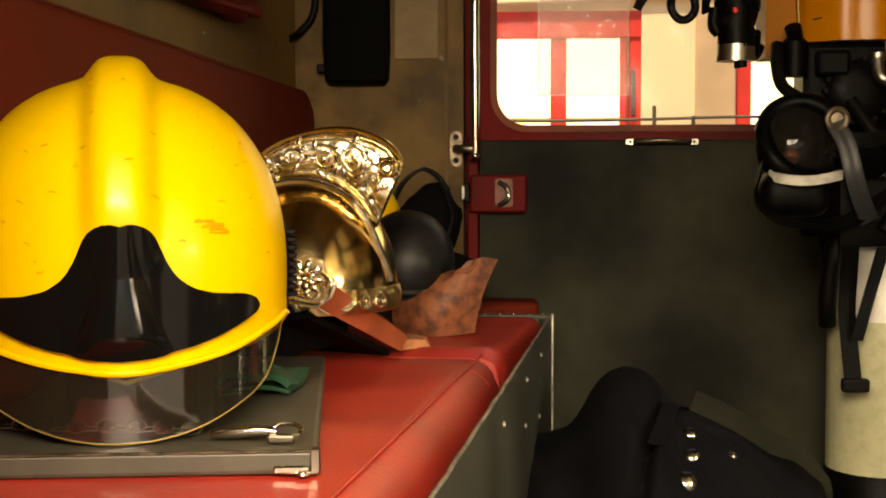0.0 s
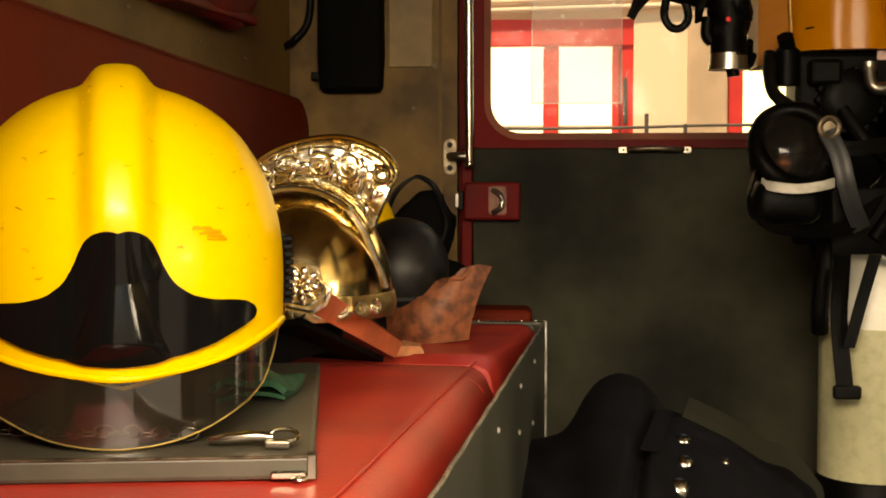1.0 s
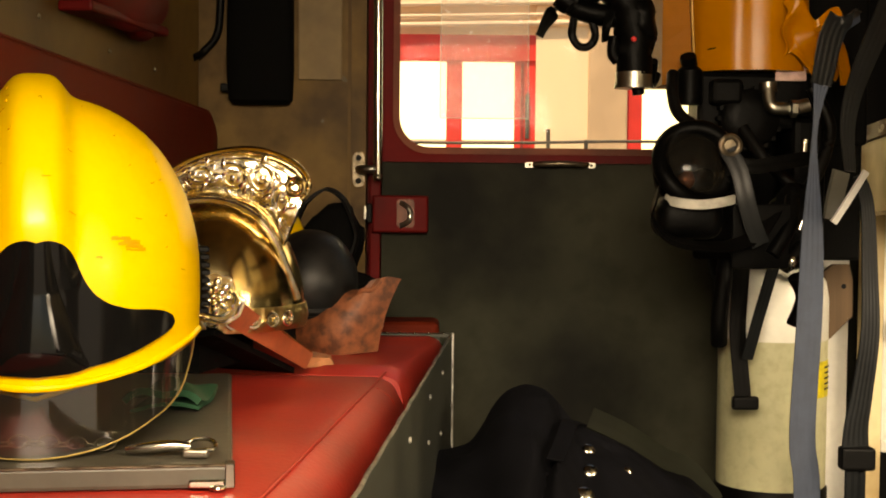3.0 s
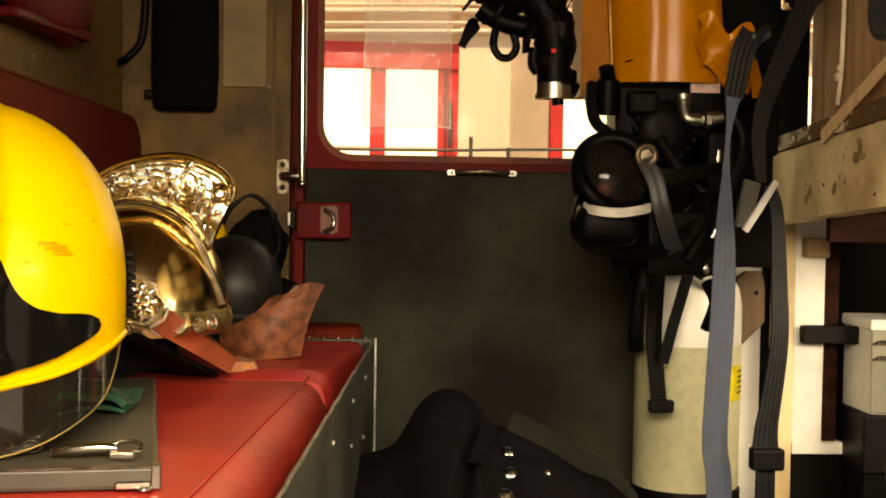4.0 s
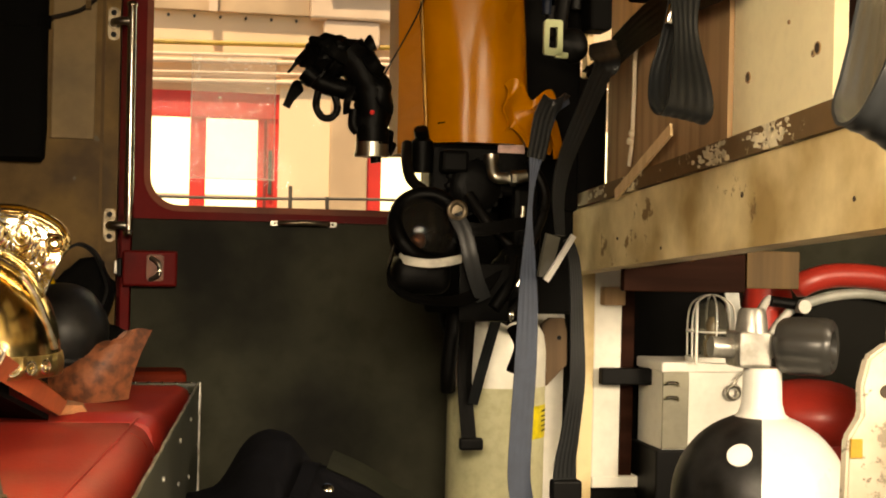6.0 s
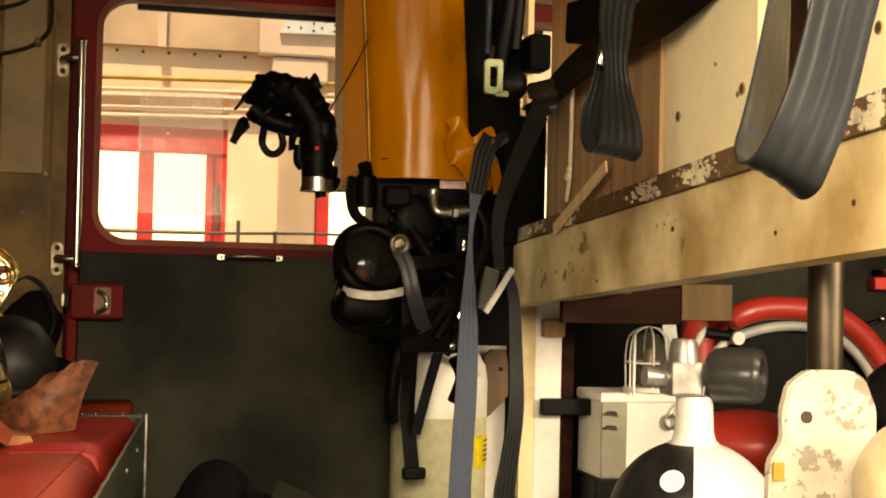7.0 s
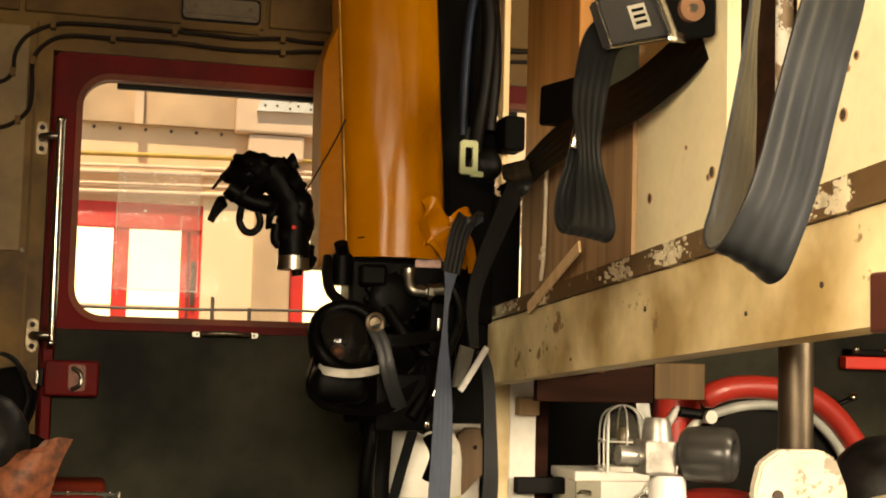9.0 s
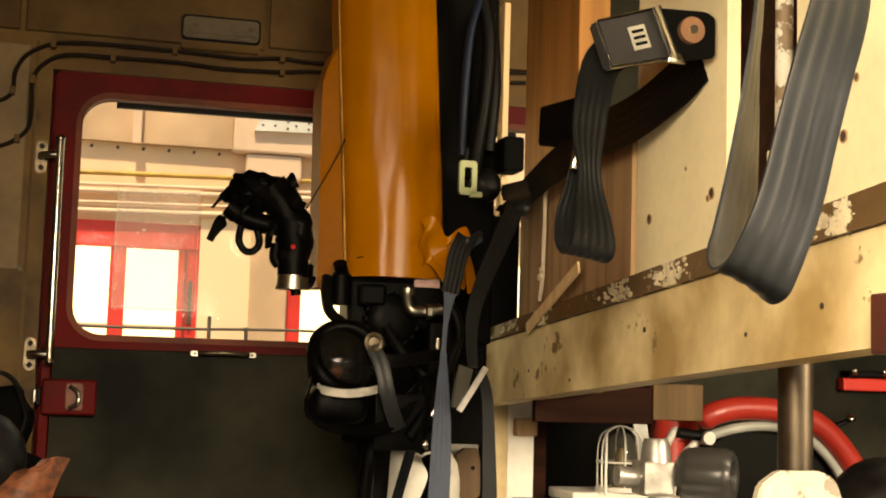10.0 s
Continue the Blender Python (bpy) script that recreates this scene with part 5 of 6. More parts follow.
rod(bm, (0.552, 1.915, 0.828), (0.564, 1.915, 0.828), 0.0085, n=6)
rod(bm, (0.566, 1.915, 0.828), (0.574, 1.915, 0.828), 0.013, n=6)
rod(bm, (0.575, 1.915, 0.83), (0.592, 1.915, 0.834), 0.010, n=18)
part("elbow", bm, M_STEEL, val, "bright metal elbow fitting", True)
bm = bmesh.new()
for pts in ([(0.40, 1.95, 0.88), (0.395, 1.92, 0.85), (0.40, 1.90, 0.82), (0.42, 1.88, 0.80)], [(0.60, 1.93, 0.86), (0.625, 1.92, 0.80), (0.60, 1.90, 0.73), (0.57, 1.88, 0.70)], [(0.5, 1.93, 0.80), (0.53, 1.90, 0.75), (0.57, 1.89, 0.71), (0.60, 1.9, 0.66), (0.605, 1.92, 0.6)]):
    tube(bm, pts, 0.009, 10)
part("hose", bm, M_BLACK, val, "", True)
bm = bmesh.new()
rod(bm, (0.572, 1.86, 0.757), (0.573, 1.86, 0.782), 0.004)
blob(bm, (0.572, 1.86, 0.75), (0.006, 0.006, 0.008), 8)
part("toggle", bm, M_CHROME, val, "small bright toggle", True)

mk = thing("face_mask", "black rubber breathing mask with head harness", "face mask")
MC = pose(0.415, 1.84, 0.745, -14, 0, 8)


def ring_sec(a, rr):
    return MC @ V(rr[0] * math.cos(a), -0.02 * math.sin(2 * a) * 0.4, rr[1] * math.sin(a))


bm = bmesh.new()
P = [ring_sec(a, (0.050, 0.052)) for a in np.linspace(0, 2 * math.pi, 40)]
tube(bm, P, 0.0125, 12, 1)
part("seal", bm, M_MASK, mk, "black rubber face seal", True)
bm = bmesh.new()
sheet(bm, lambda u, v: MC @ V(0.046 * v * math.cos(u * 2 * math.pi), -0.018 * (1 - v * v) - 0.004, 0.048 * v * math.sin(u * 2 * math.pi)), 36, 8, 0.0, True)
part("lens", bm, glass("mask_lens", (0.5, 0.42, 0.33), 0.7, 0.06, (0.02, 0.018, 0.015)), mk, "clear curved lens", True)
bm = bmesh.new()
blob(bm, MC @ V(0, 0.03, 0), (0.05, 0.03, 0.055), 14, 0.1)
blob(bm, MC @ V(0.012, 0.012, -0.018), (0.02, 0.014, 0.018), 10, 0.1)
part("inner_cup", bm, M_MASK, mk, "", True)
bm = bmesh.new()
blob(bm, MC @ V(-0.012, 0.004, -0.022), (0.012, 0.008, 0.012), 10, 0.2)
part("speech_disc", bm, mat("copper_disc", (0.4, 0.16, 0.08), 0.35, 0.7), mk, "copper speech disc", True)
bm = bmesh.new()
box(bm, 0.36, 0.455, 1.815, 1.90, 0.640, 0.700, 0.022, 4)
part("shell", bm, M_MASK, mk, "black rubber chin cup", True)
bm = bmesh.new()
strap(bm, [(0.373, 1.83, 0.697), (0.386, 1.807, 0.6915), (0.415, 1.795, 0.689), (0.445, 1.80, 0.6925), (0.466, 1.815, 0.697)], 0.013, (0, -0.2, 1), 0.003, 8, 1)
part("white_band", bm, mat("white_reflective_band", (0.48, 0.46, 0.40), 0.4, scale=40), mk, "white reflective band", True)
bm = bmesh.new()
strap(bm, [(0.362, 1.83, 0.71), (0.352, 1.80, 0.67), (0.372, 1.785, 0.642), (0.415, 1.78, 0.632), (0.46, 1.79, 0.634), (0.50, 1.81, 0.65), (0.53, 1.83, 0.69)], 0.02, ((0.1, 0.9, 0.3), (0, 0.5, 0.8)), 0.003, 8, 2)
part("head_strap", bm, M_MASK, mk, "", True)
bm = bmesh.new()
strap(bm, [(0.452, 1.80, 0.765), (0.466, 1.79, 0.735), (0.474, 1.785, 0.70), (0.485, 1.79, 0.665), (0.50, 1.80, 0.635)], 0.024, (1, 0, 0.35), 0.003, 8, 2)
part("head_strap", bm, M_WEB, mk, "grey webbing strap", True)
bm = bmesh.new()
strap(bm, [(0.46, 1.80, 0.745), (0.49, 1.80, 0.742), (0.53, 1.81, 0.748), (0.575, 1.83, 0.755)], 0.02, (0, 0.2, 1), 0.003, 6, 2)
part("head_strap", bm, M_MASK, mk, "", True)
bm = bmesh.new()
box(bm, 0.464, 0.545, 1.815, 1.822, 0.60, 0.69, 0.003, 2)
for v in bm.verts:
    v.co.y += 0.012 * math.sin((v.co.x - 0.46) * 30)
part("harness_pad", bm, M_MASK, mk, "black rubber harness pad", True)
part("sticker", bx(0.497, 0.504, 1.811, 1.814, 0.637, 0.65), mat("yellow_sticker", (0.7, 0.68, 0.1), 0.5), mk, "tiny yellow sticker")
bm = bmesh.new()
torus(bm, (0.455, 1.798, 0.77), 0.0125, 0.004, "Y")
rod(bm, (0.455, 1.80, 0.77), (0.455, 1.812, 0.77), 0.011)
part("stud", bm, M_DULL, mk, "bright metal stud", True)
bm = bmesh.new()
for pts in ([(0.52, 1.82, 0.62), (0.545, 1.83, 0.66), (0.555, 1.85, 0.70)], [(0.54, 1.84, 0.60), (0.57, 1.85, 0.64), (0.56, 1.86, 0.69)], [(0.555, 1.83, 0.59), (0.57, 1.84, 0.56), (0.56, 1.85, 0.52)]):
    tube(bm, pts, 0.011, 10)
blob(bm, (0.56, 1.87, 0.66), (0.035, 0.03, 0.06), 12, 0.2)
part("hose", bm, M_MASK, mk, "ribbed black hose", True)
bm = bmesh.new()
rod(bm, (0.557, 1.82, 0.655), (0.562, 1.82, 0.668), 0.006)
part("fitting", bm, M_CHROME, mk, "small bright fitting", True)
bm = bmesh.new()
blob(bm, (0.549, 1.825, 0.61), (0.006, 0.005, 0.009), 8)
part("fitting", bm, M_CHROME, mk, "small bright fitting", True)

dv = thing("demand_valve", "black demand valve mask hanging by the window", "demand valve")


# Valve points: pixel (u, w) set at depth y to fit the camera's view.
def dp(u, w, y=1.9):
    return V(0.195 + (u - 367) * 0.000925, y, 0.928 - (w - 425) * 0.00094 + (u - 367) * 0.00004)


def rumple(bm):
    """Uneven moulded rubber."""
    for v in bm.verts:
        v.co += V(0.006 * noise.noise(v.co * 55), 0, 0.006 * noise.noise(v.co * 55 + V(9, 4, 1))) + V(0.002, 0, 0.002) * noise.noise(v.co * 160)
    return bm


bm = bmesh.new()
blob(bm, dp(445, 330), (0.038, 0.035, 0.022), 14, 0.25, (0, 10, 0), 1)
blob(bm, dp(480, 340), (0.03, 0.03, 0.026), 14, 0.2, seed=6)
blob(bm, dp(440, 348), (0.036, 0.03, 0.028), 14, 0.2, seed=11)
blob(bm, dp(410, 350), (0.02, 0.02, 0.012), 10, 0.3, seed=2)
part("head", rumple(bm), M_MASK, dv, "black moulded head", True)
bm = bmesh.new()
tube(bm, [dp(484, 344), dp(500, 330), dp(512, 322, 1.895), dp(516, 320, 1.894)], lambda f: 0.011 + 0.002 * f, 10)
part("stud", rumple(bm), M_MASK, dv, "", True)
bm = bmesh.new()
tube(bm, [dp(470, 335), dp(495, 360), dp(512, 395), dp(520, 430), dp(518, 470)], lambda f: 0.034 - 0.010 * f, 16, 6)
blob(bm, dp(525, 400), (0.024, 0.03, 0.045), 12, 0.2, (0, -20, 0), 8)
part("body", rumple(bm), M_MASK, dv, "black rubber body", True)
bm = bmesh.new()
rod(bm, dp(519, 462), dp(520, 490), 0.026, n=24)
part("collar", bm, M_MASK, dv, "", True)
bm = bmesh.new()
rod(bm, dp(519, 486), dp(519, 506), 0.0262, n=28)
rod(bm, dp(519, 503), dp(519, 510), 0.028, n=28)
part("thread_ring", bm, M_STEEL, dv, "bright threaded ring", True)
bm = bmesh.new()
rod(bm, dp(525, 508), dp(527, 520), 0.009)
part("nozzle", bm, M_MASK, dv)
bm = bmesh.new()
strap(bm, [dp(425, 375), dp(398, 385), dp(382, 405), dp(371, 426)], lambda f: 0.018 + 0.006 * math.sin(f * 5), (0.7, 0.1, 0.6), 0.004, 6, 2)
part("strap_end", bm, M_MASK, dv, "", True)
bm = bmesh.new()
tube(bm, [dp(425, 400), dp(422, 425), dp(432, 442), dp(447, 444), dp(458, 430), dp(452, 405), dp(438, 390), dp(425, 400)], 0.0062, 8)
tube(bm, [dp(400, 365), dp(430, 385), dp(460, 395), dp(490, 400)], 0.016, 10)
tube(bm, [dp(488, 430), dp(486, 455), dp(495, 468)], 0.009, 10)
part("loop", bm, M_MASK, dv, "", True)
for a, b, w in (((402, 335), (372, 372), 0.012), ((450, 350), (412, 392), 0.016), ((505, 345), (530, 372), 0.02), ((478, 395), (470, 440), 0.012), ((430, 320), (470, 350), 0.02)):
    bm = bmesh.new()
    m = ((a[0] + b[0]) / 2 - 4, (a[1] + b[1]) / 2 + 5)
    strap(bm, [dp(*a, 1.87), dp(*m, 1.862), dp(*b, 1.87)], w, (0.6, 0.2, 0.7), 0.004, 5, 1)
    part("tab", bm, M_MASK, dv)
bm = bmesh.new()
blob(bm, dp(514, 438, 1.873), (0.004, 0.003, 0.004), 8)
part("button", bm, mat("red_button", (0.6, 0.02, 0.02), 0.4), dv, "tiny red button")
bm = bmesh.new()
tube(bm, [dp(535, 375, 1.9), (0.40, 1.93, 1.07), (0.425, 1.962, 1.12)], 0.0013, 6)
part("cord", bm, M_BLACK, dv)
bm = bmesh.new()
tube(bm, [dp(550, 470), dp(556, 500, 1.95), (0.38, 1.97, 0.88)], 0.006, 8)
part("lead", bm, M_MASK, dv)

# ---- timber rack ----
def tz(y, k=0.062):
    return k * (2.2 - y)


def slope_box(bm, x0, x1, y0, y1, z0, z1, k=0.062, k2=None):
    """A beam along y that rises towards the near end."""
    k2 = k if k2 is None else k2
    n = 12
    loft(bm, [[V(x0, y, z0 + tz(y, k)), V(x1, y, z0 + tz(y, k)), V(x1, y, z1 + tz(y, k2)), V(x0, y, z1 + tz(y, k2))] for y in np.linspace(y0, y1, n)])
    return bm


M_HOLE = mat("hole_dark", (0.04, 0.025, 0.015), 0.9)
rack = thing("equipment_rack", "ochre painted timber rack beam with a chipped wooden rail", "rack")
part("beam", slope_box(bmesh.new(), 0.754, 0.80, 0.36, 2.43, 0.672, 0.788), M_BEAM, rack, "ochre painted beam, stained")
bm = slope_box(bmesh.new(), 0.746, 0.79, 0.36, 2.2, 0.789, 0.812, 0.062, 0.072)
part("rail", bm, M_CHIP, rack, "dark wooden rail with flaking paint")
# cream paint left in flakes on the rail
rs = random.Random(8)
bm = bmesh.new()
for y0, sp, cnt in ((2.02, 0.05, 22), (1.51, 0.055, 50), (1.33, 0.06, 56), (0.95, 0.045, 44)):
    for k in range(cnt):
        y = y0 + rs.gauss(0, sp * 0.55)
        low, top = 0.789 + tz(y), 0.812 + tz(y, 0.072)
        z = min(top - 0.004, max(low + 0.004, rs.gauss((low + top) / 2, (top - low) * 0.25)))
        r = rs.uniform(0.0015, 0.0055)
        ring = []
        for i in range(8):
            q = r * rs.uniform(0.6, 1.25)
            ring.append((y + 1.7 * q * math.cos(i * math.pi / 4), min(top - 0.0005, max(low + 0.0005, z + 0.8 * q * math.sin(i * math.pi / 4)))))
        out = 0.7452 + 0.0001 * (k % 6)
        a_, b_ = [[bm.verts.new((x, yy, zz)) for yy, zz in ring] for x in (out, 0.7465)]
        bm.faces.new(a_)
        for i in range(8):
            bm.faces.new((a_[i], b_[i], b_[(i + 1) % 8], a_[(i + 1) % 8]))
bmesh.ops.recalc_face_normals(bm, faces=bm.faces[:])
tagged(part("flaking_paint", bm, mat("old_cream_flakes", (0.72, 0.63, 0.44), 0.6, var=0.25, scale=40), rack, "flaking cream paint"), kind="stuff")
for y, z, r in ((1.93, 0.735, 0.0028), (1.42, 0.79, 0.004), (1.12, 0.775, 0.003), (0.95, 0.80, 0.0035), (1.72, 0.72, 0.0025)):
    bm = bmesh.new()
    rod(bm, (0.7530, y, z), (0.757, y, z), r, n=10)
    part("nail_hole", bm, M_HOLE, rack)
part("end_block", bx(0.744, 0.7535, 0.728, 0.845, 0.748, 0.806, 0.003), mat("dark_red_block", (0.09, 0.02, 0.012), 0.6, var=0.3), rack, "dark red block on the beam")
# Added for the beam's far end; the shade there is in its brown.
part("crosspiece", bx(0.655, 0.753, 2.30, 2.36, 0.668, 0.786, 0.003), M_WOOD, rack, "added timber piece, brown for the beam's shaded end")
part("underside", slope_box(bmesh.new(), 0.800, 0.84, 0.36, 2.43, 0.68, 0.79), M_WOOD, rack)
bm = bmesh.new()
slope_box(bm, 0.772, 0.79, 1.212, 1.500, 0.80, 1.62)
part("board", bm, M_BOARD, rack, "cream painted board with drilled holes")
bm = bmesh.new()
slope_box(bm, 0.768, 0.79, 0.36, 1.03, 0.80, 1.62)
part("board", bm, M_BOARD, rack, "cream painted board with drilled holes")
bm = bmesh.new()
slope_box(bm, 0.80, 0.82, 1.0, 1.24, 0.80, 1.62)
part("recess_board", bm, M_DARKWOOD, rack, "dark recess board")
for y, z, r in ((1.45, 0.946, 0.007), (1.251, 0.957, 0.007), (1.262, 0.952, 0.0035), (0.931, 0.975, 0.0065), (0.939, 1.022, 0.003), (0.9225, 1.0219, 0.003), (0.906, 1.032, 0.004), (1.33, 1.0, 0.002), (1.44, 1.5, 0.006)):
    bm = bmesh.new()
    rod(bm, (0.7665 if y < 1.1 else 0.7705, y, z), (0.775, y, z), r, n=14)
    part("hole", bm, M_HOLE, rack)
    bm = bmesh.new()
    torus(bm, (0.7672 if y < 1.1 else 0.7712, y, z), r, 0.0012, "X", 14, 6)
    part("hole_rim", bm, M_WOOD, rack)
bm = slope_box(bmesh.new(), 0.766, 0.78, 1.504, 2.035, 0.79, 1.035)
part("panel", bm, M_WOOD, rack, "brown plywood panel")
part("post", bx(0.792, 0.835, 1.50, 1.53, 0.80, 1.62), wood("pinkish_wood", (0.42, 0.24, 0.15), (0.3, 0.17, 0.1), 10, 2), rack, "pinkish wooden post")
part("post", bx(0.80, 0.84, 1.53, 1.56, 0.82, 1.62), M_RED, rack, "red painted upright")
part("post", bx(0.84, 0.90, 1.95, 2.26, 0.70, 1.61, 0.003), wood("amber_post_wood", (0.42, 0.19, 0.055), (0.29, 0.13, 0.036), 8, 2), rack, "amber varnished post")
bm = bmesh.new()
box(bm, 0.728, 0.762, 1.63, 1.83, 1.098, 1.165, 0.006, 2, Matrix.Translation((0, 1.73, 1.13)) @ pose(0, 0, 0, 6, 0, 0) @ Matrix.Translation((0, -1.73, -1.13)))
part("clamp", bm, M_BLACKM, rack, "black rubber covered clamp", True)
part("clamp_end", bx(0.72, 0.76, 2.0, 2.06, 1.092, 1.155, 0.006), M_BLACKM, rack, "black rubber clamp end")

rope = thing("rope", "frayed white cord with a knot hanging on plywood", "rope")
bm = bmesh.new()
tube(bm, [(0.765, 1.72, 1.06), (0.757, 1.76, 1.068), (0.75, 1.80, 1.06), (0.75, 1.845, 1.04), (0.75, 1.85, 0.97), (0.75, 1.855, 0.895), (0.75, 1.868, 0.852)], 0.0036, 8)
blob(bm, (0.748, 1.857, 0.892), (0.006, 0.010, 0.0075), 8, 0.3)
blob(bm, (0.748, 1.852, 0.904), (0.005, 0.006, 0.006), 8, 0.3)
part("cord", bm, mat("dirty_white_cord", (0.62, 0.52, 0.38), 0.8, fine=200), rope, "", True)
peg = thing("wooden_stick", "pale flat wooden stick leaning on the rail", "stick")
bm = bmesh.new()
strap(bm, [(0.741, 1.905, 0.806), (0.741, 1.83, 0.832), (0.741, 1.74, 0.863), (0.742, 1.655, 0.893)], 0.019, (0.05, 0.75, 0.6), 0.004, 4, 1)
part("stick", bm, M_PALEWOOD, peg)

# ---- belts ----
b1 = thing("seat_belt", "grey ribbed seat belt with a black push buckle", "seat belt", "seat belts")


def on_sight_line(u, w, y):
    """A belt point at depth y on the camera's sight line through pixel (u, w)."""
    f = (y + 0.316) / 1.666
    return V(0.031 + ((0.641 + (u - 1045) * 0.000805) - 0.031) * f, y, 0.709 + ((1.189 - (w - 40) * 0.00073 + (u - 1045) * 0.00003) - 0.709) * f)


Q = [on_sight_line(*q) for q in ((1047, 42, 1.24), (1160, 8, 1.26), (1190, 100, 1.26), (1075, 126, 1.24))]
bm = bmesh.new()
nrm = (Q[1] - Q[0]).cross(Q[3] - Q[0]).normalized()
loft(bm, [[q - nrm * 0.013 for q in Q], [q + nrm * 0.009 for q in Q]])
bmesh.ops.bevel(bm, geom=bm.edges[:], offset=0.003, segments=2, affect="EDGES")
part("buckle", bm, mat("black_plastic_grain", (0.04, 0.04, 0.04), 0.4, fine=200, bump=0.3), b1, "black grained buckle housing", True)
fwd = nrm if nrm.y < 0 else -nrm
bm = bmesh.new()
tube(bm, [Q[1] + fwd * 0.0118, Q[0] + fwd * 0.0118, Q[3] + fwd * 0.0118, Q[2] + fwd * 0.0118], 0.0019, 8, 0)
part("bezel", bm, M_CHROME, b1, "chrome buckle edge", True)
mid = Q[0].lerp(Q[1], 0.52).lerp(Q[3].lerp(Q[2], 0.52), 0.5)
ex, ez = (Q[1] - Q[0]).normalized(), (Q[0] - Q[3]).normalized()
front = fwd * 0.0145


def plaque(w, h, off, du=0.0, dv=0.0):
    bm = bmesh.new()
    c = mid + front * (1 + off) + ex * du + ez * dv
    loft(bm, [[c + ex * a * w / 2 + ez * b * h / 2 + front * k for a, b in ((-1, -1), (1, -1), (1, 1), (-1, 1))] for k in (-0.02, 0.02)])
    return bm


part("badge", plaque(0.026, 0.030, 0.0), mat("pale_badge", (0.5, 0.48, 0.4), 0.4), b1, "pale maker badge")
for k in range(3):
    part("badge_bar", plaque(0.018, 0.004, 0.06, 0, 0.008 - k * 0.008), M_BLACK, b1)
bm = bmesh.new()
R = [on_sight_line(*q) for q in ((1163, 6, 1.242), (1250, 8, 1.232), (1266, 20, 1.23), (1266, 92, 1.23), (1195, 104, 1.24))]
loft(bm, [[q + V(0, k, 0) for q in R] for k in (-0.006, 0.008)])
bmesh.ops.bevel(bm, geom=bm.edges[:], offset=0.002, segments=2, affect="EDGES")
part("end_plate", bm, M_BLACKM, b1, "black end plate", True)
bm = bmesh.new()
strap(bm, [on_sight_line(1160, 2, 1.221), on_sight_line(1178, 50, 1.221), on_sight_line(1196, 98, 1.221)], 0.009, (1, 0, 0.3), 0.006, 4, 1)
box(bm, *[v for a in zip(on_sight_line(1185, 105, 1.218), on_sight_line(1212, 90, 1.226)) for v in (min(a), max(a))], 0.002)
part("tongue", bm, M_CHROME, b1, "chrome tongue", True)
bm = bmesh.new()
c = on_sight_line(1222, 45, 1.228)
rod(bm, c + V(0, 0.0, 0), c + V(0, -0.009, 0), 0.0165, n=28)
part("washer", bm, mat("copper_washer", (0.45, 0.24, 0.14), 0.35, 0.6), b1, "copper washer")
bm = bmesh.new()
rod(bm, c + V(0, 0, 0), c + V(0, -0.013, 0), 0.0055, n=16)
part("rivet", bm, M_STEEL, b1)
bm = bmesh.new()
rod(bm, c, V(0.775, c.y + 0.06, c.z), 0.006, n=12)
part("bolt", bm, M_STEEL, b1)
bm = bmesh.new()
strap(bm, [on_sight_line(*q) for q in ((1110, 75, 1.285), (1068, 112, 1.268), (1052, 180, 1.24), (1046, 240, 1.235), (1047, 290, 1.230), (1051, 345, 1.228), (1058, 405, 1.215), (1058, 448, 1.212), (1045, 468, 1.228), (1026, 452, 1.25), (1018, 400, 1.262), (1026, 345, 1.262), (1036, 290, 1.255), (1046, 220, 1.258))], lambda f: 0.050 - 0.018 * math.exp(-((f - 0.34) / 0.08) ** 2) + 0.012 * math.exp(-((f - 0.56) / 0.12) ** 2) - 0.018 * max(0.0, min(1.0, (f - 0.72) / 0.12)), ((0.95, 0.25, -0.08), (0.95, 0.2, -0.15)), 0.0022, 8, 5, 0.004)
part("webbing", bm, M_WEB, b1, "grey ribbed webbing", True)
bm = bmesh.new()
strap(bm, [(0.770, 1.285, 1.140), (0.760, 1.325, 1.116), (0.738, 1.425, 1.084), (0.732, 1.578, 1.078), (0.728, 1.785, 1.055), (0.722, 1.95, 1.015), (0.705, 1.93, 0.985)], lambda f: 0.085 - 0.035 * f, (0.05, 0.35, 0.9), 0.0022, 8, 5)
part("webbing", bm, M_BLACK, b1, "dark webbing tail", True)
bm = bmesh.new()
c = on_sight_line(1027, 293, 1.235)
box(bm, -0.006, 0.006, -0.005, 0.005, -0.012, 0.012, 0.002, 2, Matrix.Translation(c) @ pose(0, 0, 0, 0, 12, 0))
part("keeper", bm, M_CHROME, b1, "bright metal keeper", True)


# Loop points: pixel (u, w) carried along the sight line, nearer than y.
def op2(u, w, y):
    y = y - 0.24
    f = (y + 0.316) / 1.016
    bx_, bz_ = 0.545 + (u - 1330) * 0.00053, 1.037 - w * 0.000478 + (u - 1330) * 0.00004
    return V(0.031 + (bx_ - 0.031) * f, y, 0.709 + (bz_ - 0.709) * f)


b2 = thing("seat_belt", "grey ribbed seat belt hanging in a long loop", "seat belt", "seat belts")
bm = bmesh.new()
